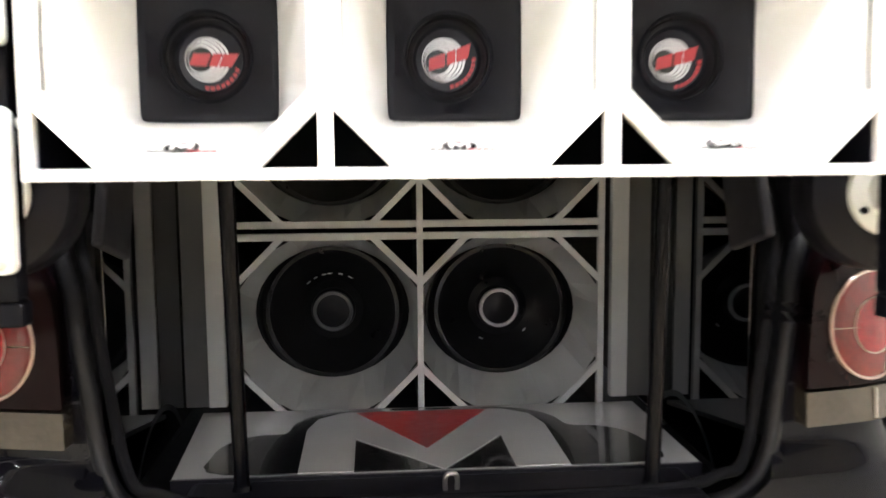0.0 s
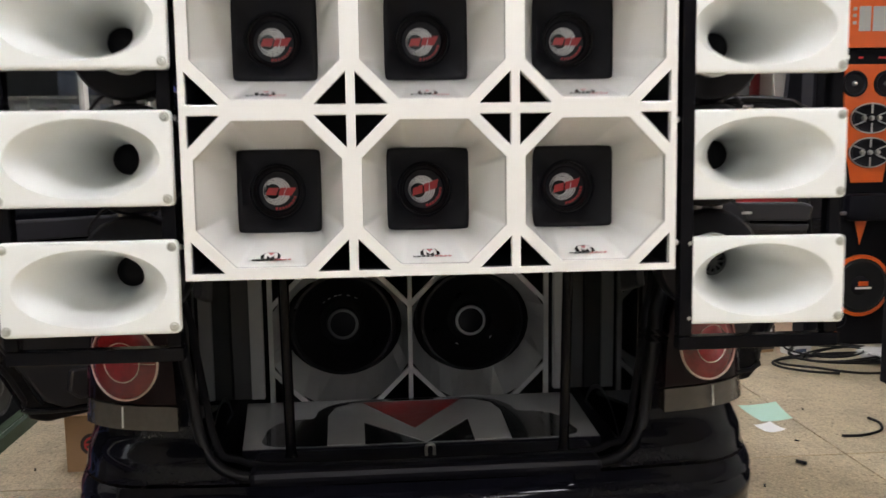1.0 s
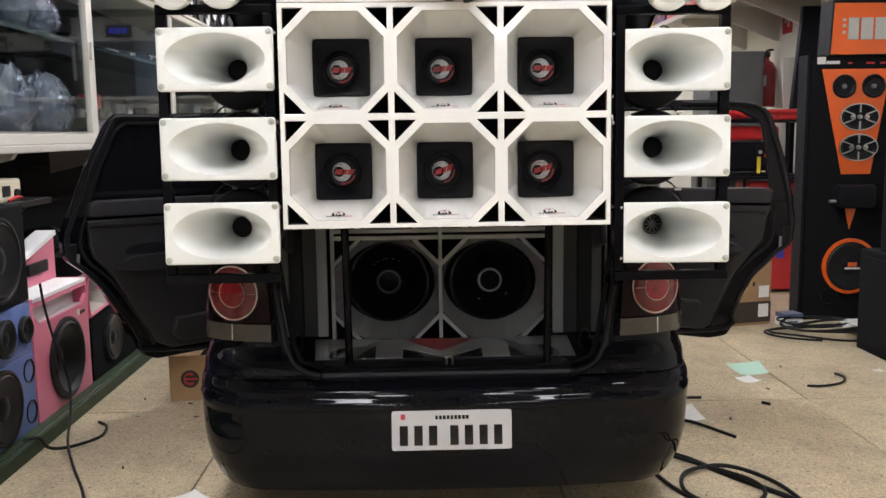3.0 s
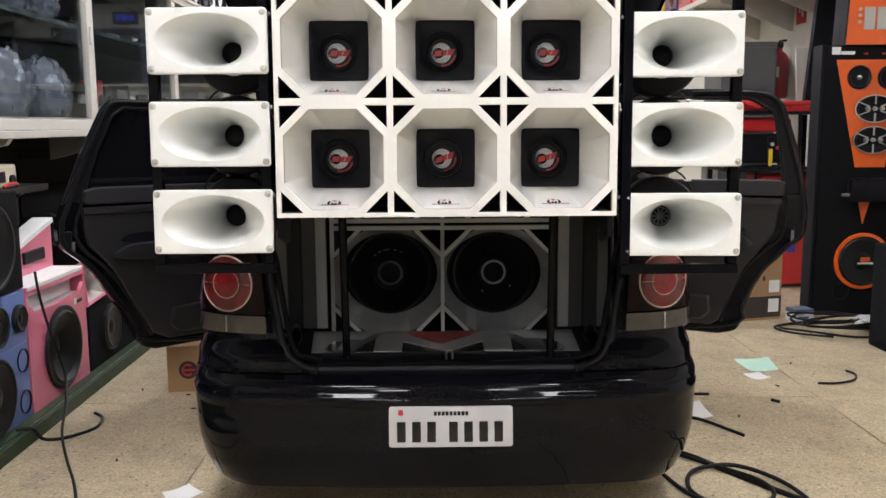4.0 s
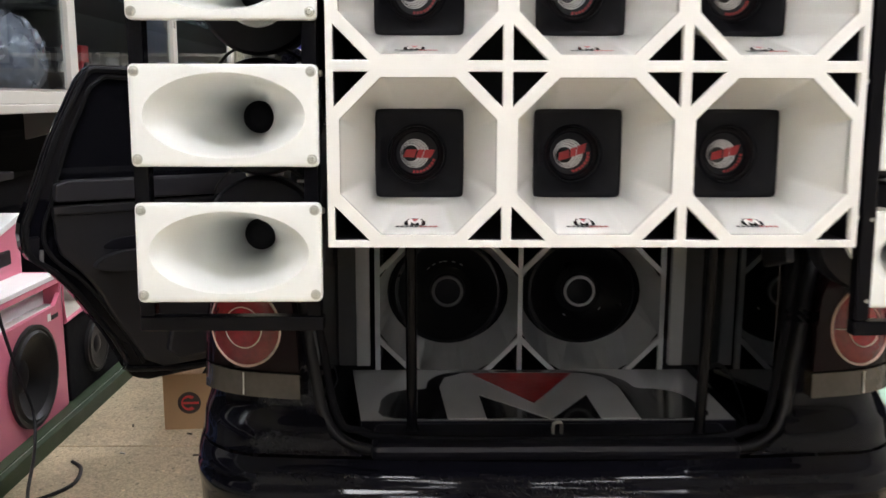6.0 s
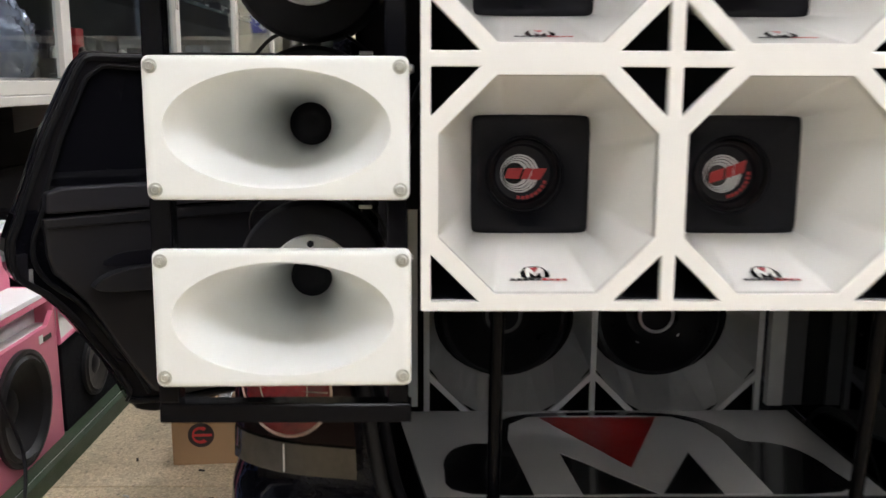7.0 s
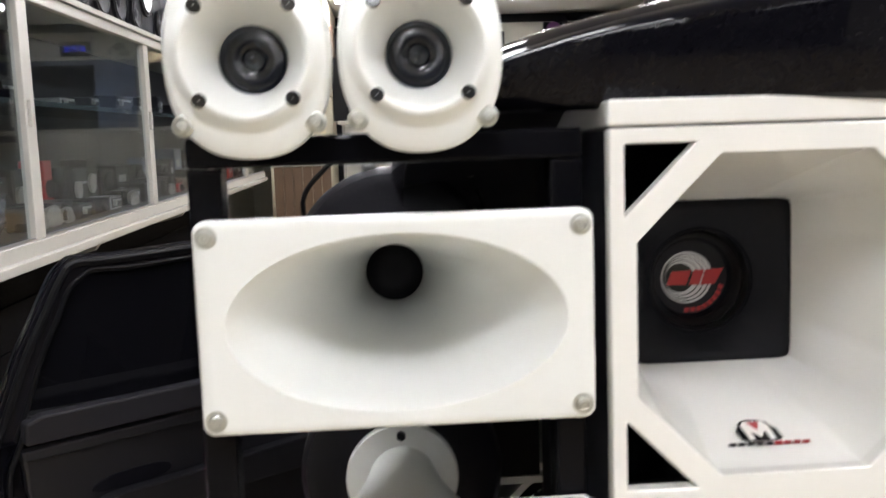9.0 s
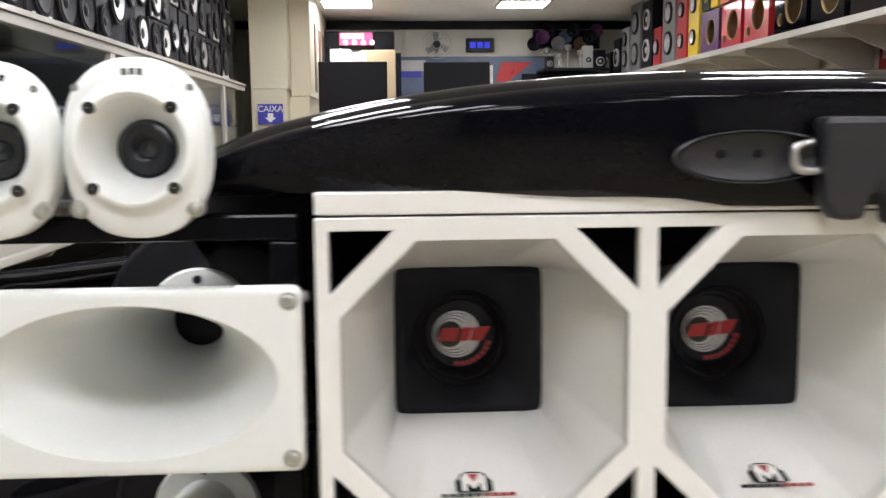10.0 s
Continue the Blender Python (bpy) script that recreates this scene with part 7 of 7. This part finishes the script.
t = thing("red_tool_chest", "red steel tool chest with a blue label on the floor", "tool chest", pose(2.98, 4.72, 0))
part("body", B(-0.16, 0.28, 0.0, 0.25, 0.03, 0.48, bev=0.008), RED, t)
part("blue_label", B(-0.05, 0.02, -0.004, -0.0005, 0.30, 0.42), SIGNB, t)
for x in (-0.12, 0.24):
    part("castor", C((x, 0.04, 0.03), (1, 0, 0), 0.03, 0.02, 16), PLASB, t)


def carton(x, y, w, d, h, turn, label, band=False, seal=False):
    t = thing("carton", label, "carton", pose(x, y, 0, 0, 0, turn), "cartons")
    part("box", B(-w / 2, w / 2, 0, d, 0, h, bev=0.004), CARD, t)
    part("tape", B(-0.025, 0.025, -0.0012, d * 0.5, h - 0.0005, h + 0.0012), CLRL, t)
    part("flap_gap", B(-w / 2 + 0.004, w / 2 - 0.004, d / 2 - 0.002, d / 2 + 0.002, h - 0.001, h + 0.0008), CARDD, t)
    if band:
        part("dark_band", B(-w / 2 - 0.001, w / 2 + 0.001, -0.0015, d + 0.001, 0.02, h * 0.36), CARDD, t, "dark printed band")
        part("shipping_label", B(w * 0.28, w * 0.46, -0.003, -0.0016, h * 0.42, h * 0.60), PAPERW, t)
        part("shipping_label", B(w * 0.28, w * 0.46, -0.003, -0.0016, h * 0.12, h * 0.32), PAPERW, t)
        for k in range(3):
            part("print_mark", B(-w * 0.05 + 0.05 * k, -w * 0.05 + 0.05 * k + 0.02, -0.0012, -0.0002, h * 0.60, h * 0.60 + 0.03), CARDD, t)
    if seal:
        part("round_print", lathe([(0.048, -0.0012), (0.048, 0.0), (0.0005, -0.0012)], (-w * 0.22, 0, h * 0.48), (0, 1, 0), 28), CARDD, t)
        part("print_swirl", prism([(-w * 0.22 - u * 1.1, h * 0.48 + v * 1.1) for u, v in crescent(0.030, 0.020, 0.004)], -0.0022, -0.0013), SIGNR, t)
        part("print_mark", B(-w * 0.22 - 0.03, -w * 0.22 + 0.04, -0.0030, -0.0023, h * 0.46, h * 0.50), SIGNR, t)
    return t


carton(-1.22, 1.985, 0.38, 0.30, 0.245, 4, "brown cardboard box with a round printed mark", seal=True)
carton(2.20, 3.50, 0.46, 0.40, 0.47, 14, "brown cardboard carton with a dark printed band", band=True)
t = thing("parts_carton", "small open blue and white carton on the floor", "carton", pose(2.55, 3.44, 0, 0, 0, 12))
part("lower_sleeve", B(-0.07, 0.07, 0, 0.12, 0, 0.060, bev=0.004), PAPERW, t)
part("upper_sleeve", B(-0.071, 0.071, -0.001, 0.121, 0.061, 0.092, bev=0.004), POSTB, t)
part("print_bar", B(-0.05, 0.03, -0.002, -0.0003, 0.020, 0.042), POSTB, t)


# ---------------------------------------------------------------- cables and paper on the floor
def cable(pts, r, label, n=8):
    t = thing("cable", label, "cable", group="loose cables")
    part("run", tube(smooth_line(pts, n), r, seg=8), RUBB, t, smooth=True)
    return t


G = 0.008
cable([(2.005, 2.00, G), (2.10, 1.995, G), (2.22, 2.05, G), (2.275, 2.15, G), (2.262, 2.225, G)], 0.0065, "short curved offcut of black cable on the floor")
cable([(1.650, 1.728, G), (1.665, 1.71, G), (1.678, 1.695, G)], 0.0075, "tiny offcut of black cable on the floor", 4)
cable([(1.10, 1.86, G), (1.24, 1.84, G), (1.37, 1.83, G)], 0.0075, "short offcut of black cable on the floor", 4)
cable([(1.00, 1.45, G), (1.10, 1.49, G), (1.20, 1.46, G), (1.30, 1.30, G), (1.335, 1.235, G)], 0.0075, "black cable lying on the floor beside the car")
cable([(0.86, 1.30, G), (0.93, 1.12, G), (1.04, 0.99, G), (1.15, 0.80, G), (1.32, 0.55, G), (1.55, 0.20, G), (1.60, -0.4, G)], 0.011, "thick black cable running out from under the car")
cable([(0.90, 1.10, 2 * G), (1.05, 0.92, 2 * G), (1.20, 0.72, 3 * G), (1.22, 0.60, 2 * G), (1.12, 0.52, G), (0.98, 0.55, G), (0.93, 0.68, G), (0.99, 0.83, 2 * G), (1.16, 0.86, 3 * G), (1.30, 0.70, 2 * G), (1.36, 0.40, G), (1.50, 0.0, G)], 0.0085, "looped black cable on the floor behind the car")
cable([(0.85, 1.02, G), (0.87, 0.80, G), (0.92, 0.62, G), (1.00, 0.52, G)], 0.0085, "black cable on the floor behind the car", 6)
cable([(-1.842, 1.22, G + 0.062), (-1.78, 1.24, 0.07), (-1.74, 1.25, 0.02), (-1.66, 1.30, G), (-1.58, 1.42, G), (-1.60, 1.56, G), (-1.66, 1.63, G)], 0.0075, "thin black cable curling off the platform")
cable([(-1.84, 1.50, 0.72), (-1.835, 1.52, 0.60), (-1.815, 1.56, 0.42), (-1.78, 1.60, 0.22), (-1.74, 1.50, 0.10), (-1.68, 1.30, 0.03), (-1.56, 1.05, G), (-1.42, 0.78, G), (-1.30, 0.50, G), (-1.18, 0.20, G), (-1.15, -0.4, G)], 0.0062, "long black cable hanging across the pink box")
cable([(-1.36, 0.60, G), (-1.22, 0.63, G), (-1.12, 0.58, G), (-0.98, 0.62, G), (-0.86, 0.60, G)], 0.008, "black cable end on the floor")
for n_, (cx, cy, r0, lift, th) in enumerate(((2.70, 3.15, 0.27, 0.010, 0.0075), (2.82, 3.22, 0.22, 0.030, 0.0065), (2.76, 3.24, 0.24, 0.050, 0.0065), (2.66, 3.28, 0.17, 0.064, 0.006))):
    coil = []
    for k in range(26):
        a = k * 0.42 + 1.3 * n_
        r = r0 * (1 + 0.22 * math.sin(k * 0.37 + n_) + 0.10 * math.cos(k * 1.1 + 2 * n_))
        coil.append((cx + 1.35 * r * math.cos(a), cy + r * math.sin(a) * 0.8, lift + 0.010 * (1 + math.sin(k * 0.9 + n_))))
    cable(coil, th, ("tangled thick black cable at the tower's foot", "loose loops of black cable in a heap", "looped black cable lying on other cables", "short loop of thin black cable on the heap")[n_], 4)
t = thing("plastic_bag", "crumpled clear plastic bag among the cables", "bag", pose(2.90, 3.18, 0.07))
bm = bmesh.new()
bmesh.ops.create_icosphere(bm, subdivisions=3, radius=1)
for v in bm.verts:
    k = 1 + 0.5 * noise.noise(v.co * 2.3)
    v.co = Vector((0.13 * v.co.x * k, 0.09 * v.co.y * k, 0.03 * v.co.z * k))
part("film", bm, GREYL, t)


def sheet(pts, m, label):
    """A sheet of paper with slightly lifted corners."""
    t = thing("paper_sheet", label, "paper", group="papers on the floor")
    (ax, ay), (bx, by), (cx, cy), (dx, dy) = pts
    rows_ = []
    for i in range(7):
        u = i / 6
        row_ = []
        for j in range(7):
            v = j / 6
            x = (1 - u) * ((1 - v) * ax + v * bx) + u * ((1 - v) * dx + v * cx)
            y = (1 - u) * ((1 - v) * ay + v * by) + u * ((1 - v) * dy + v * cy)
            row_.append((x, y, 0.003 + 0.010 * max(0, abs(u - 0.5) * abs(v - 0.5) * 4 - 0.45)))
        rows_.append(row_)
    part("leaf", loft(rows_, closed=False), m, t, smooth=True)
    return t


sheet(((1.725, 2.49), (1.945, 2.53), (1.905, 2.265), (1.735, 2.235)), PAPERG, "pale green sheet of paper on the floor")
sheet(((1.675, 2.195), (1.775, 2.235), (1.80, 2.12), (1.70, 2.08)), PAPERW, "small white sheet of paper on the floor")
sheet(((1.20, 1.72), (1.29, 1.73), (1.285, 1.49), (1.16, 1.47)), PAPERW, "white sheet of paper on the floor beside the car")
sheet(((-1.06, 0.70), (-0.98, 0.78), (-0.90, 0.70), (-1.00, 0.60)), PAPERW, "crumpled white paper scrap on the floor")
sheet(((2.515, 2.30), (2.565, 2.315), (2.58, 2.265), (2.52, 2.25)), PAPERW, "small paper scrap on the floor")
rng2 = random.Random(3)
for k in range(16):
    x, y = rng2.uniform(-1.6, -0.95) if k % 2 else rng2.uniform(1.1, 2.4), rng2.uniform(0.2, 2.6)
    t = thing("debris", "tiny dark scrap lying on the floor", "debris", pose(x, y, 0, 0, 0, rng2.uniform(0, 180)), "floor scraps")
    part("scrap", B(-0.012, 0.012, -0.004, 0.004, 0.0, 0.005, bev=0.001, seg=1), (PLASB, CARDD, GREYL)[k % 3], t)

# ---------------------------------------------------------------- terrazzo panels of the floor
PWX, PWY = 1.452, 1.452
jx, jy = 1.91, 1.80
nx0, nx1 = -4, 2
ny0, ny1 = -10, 8
cache = {}
for i in range(nx0, nx1):
    for j in range(ny0, ny1):
        xa, xb = max(WX, jx + i * PWX), min(EX, jx + (i + 1) * PWX)
        ya, yb = max(SY, jy + j * PWY), min(NY, jy + (j + 1) * PWY)
        if xb - xa < 0.05 or yb - ya < 0.05:
            continue
        key = (round(xb - xa, 3), round(yb - ya, 3))
        if key not in cache:
            b0 = B(0.0032, xb - xa - 0.0032, 0.0032, yb - ya - 0.0032, -0.019, 0.0, bev=0.0015, seg=1)
            cache[key] = bpy.data.meshes.new("floor_panel")
            b0.to_mesh(cache[key])
            b0.free()
            cache[key].materials.append(FLOORM)
        o = new("floor_panel", cache[key])
        o.parent = floor
        o.location = (xa, ya, 0)
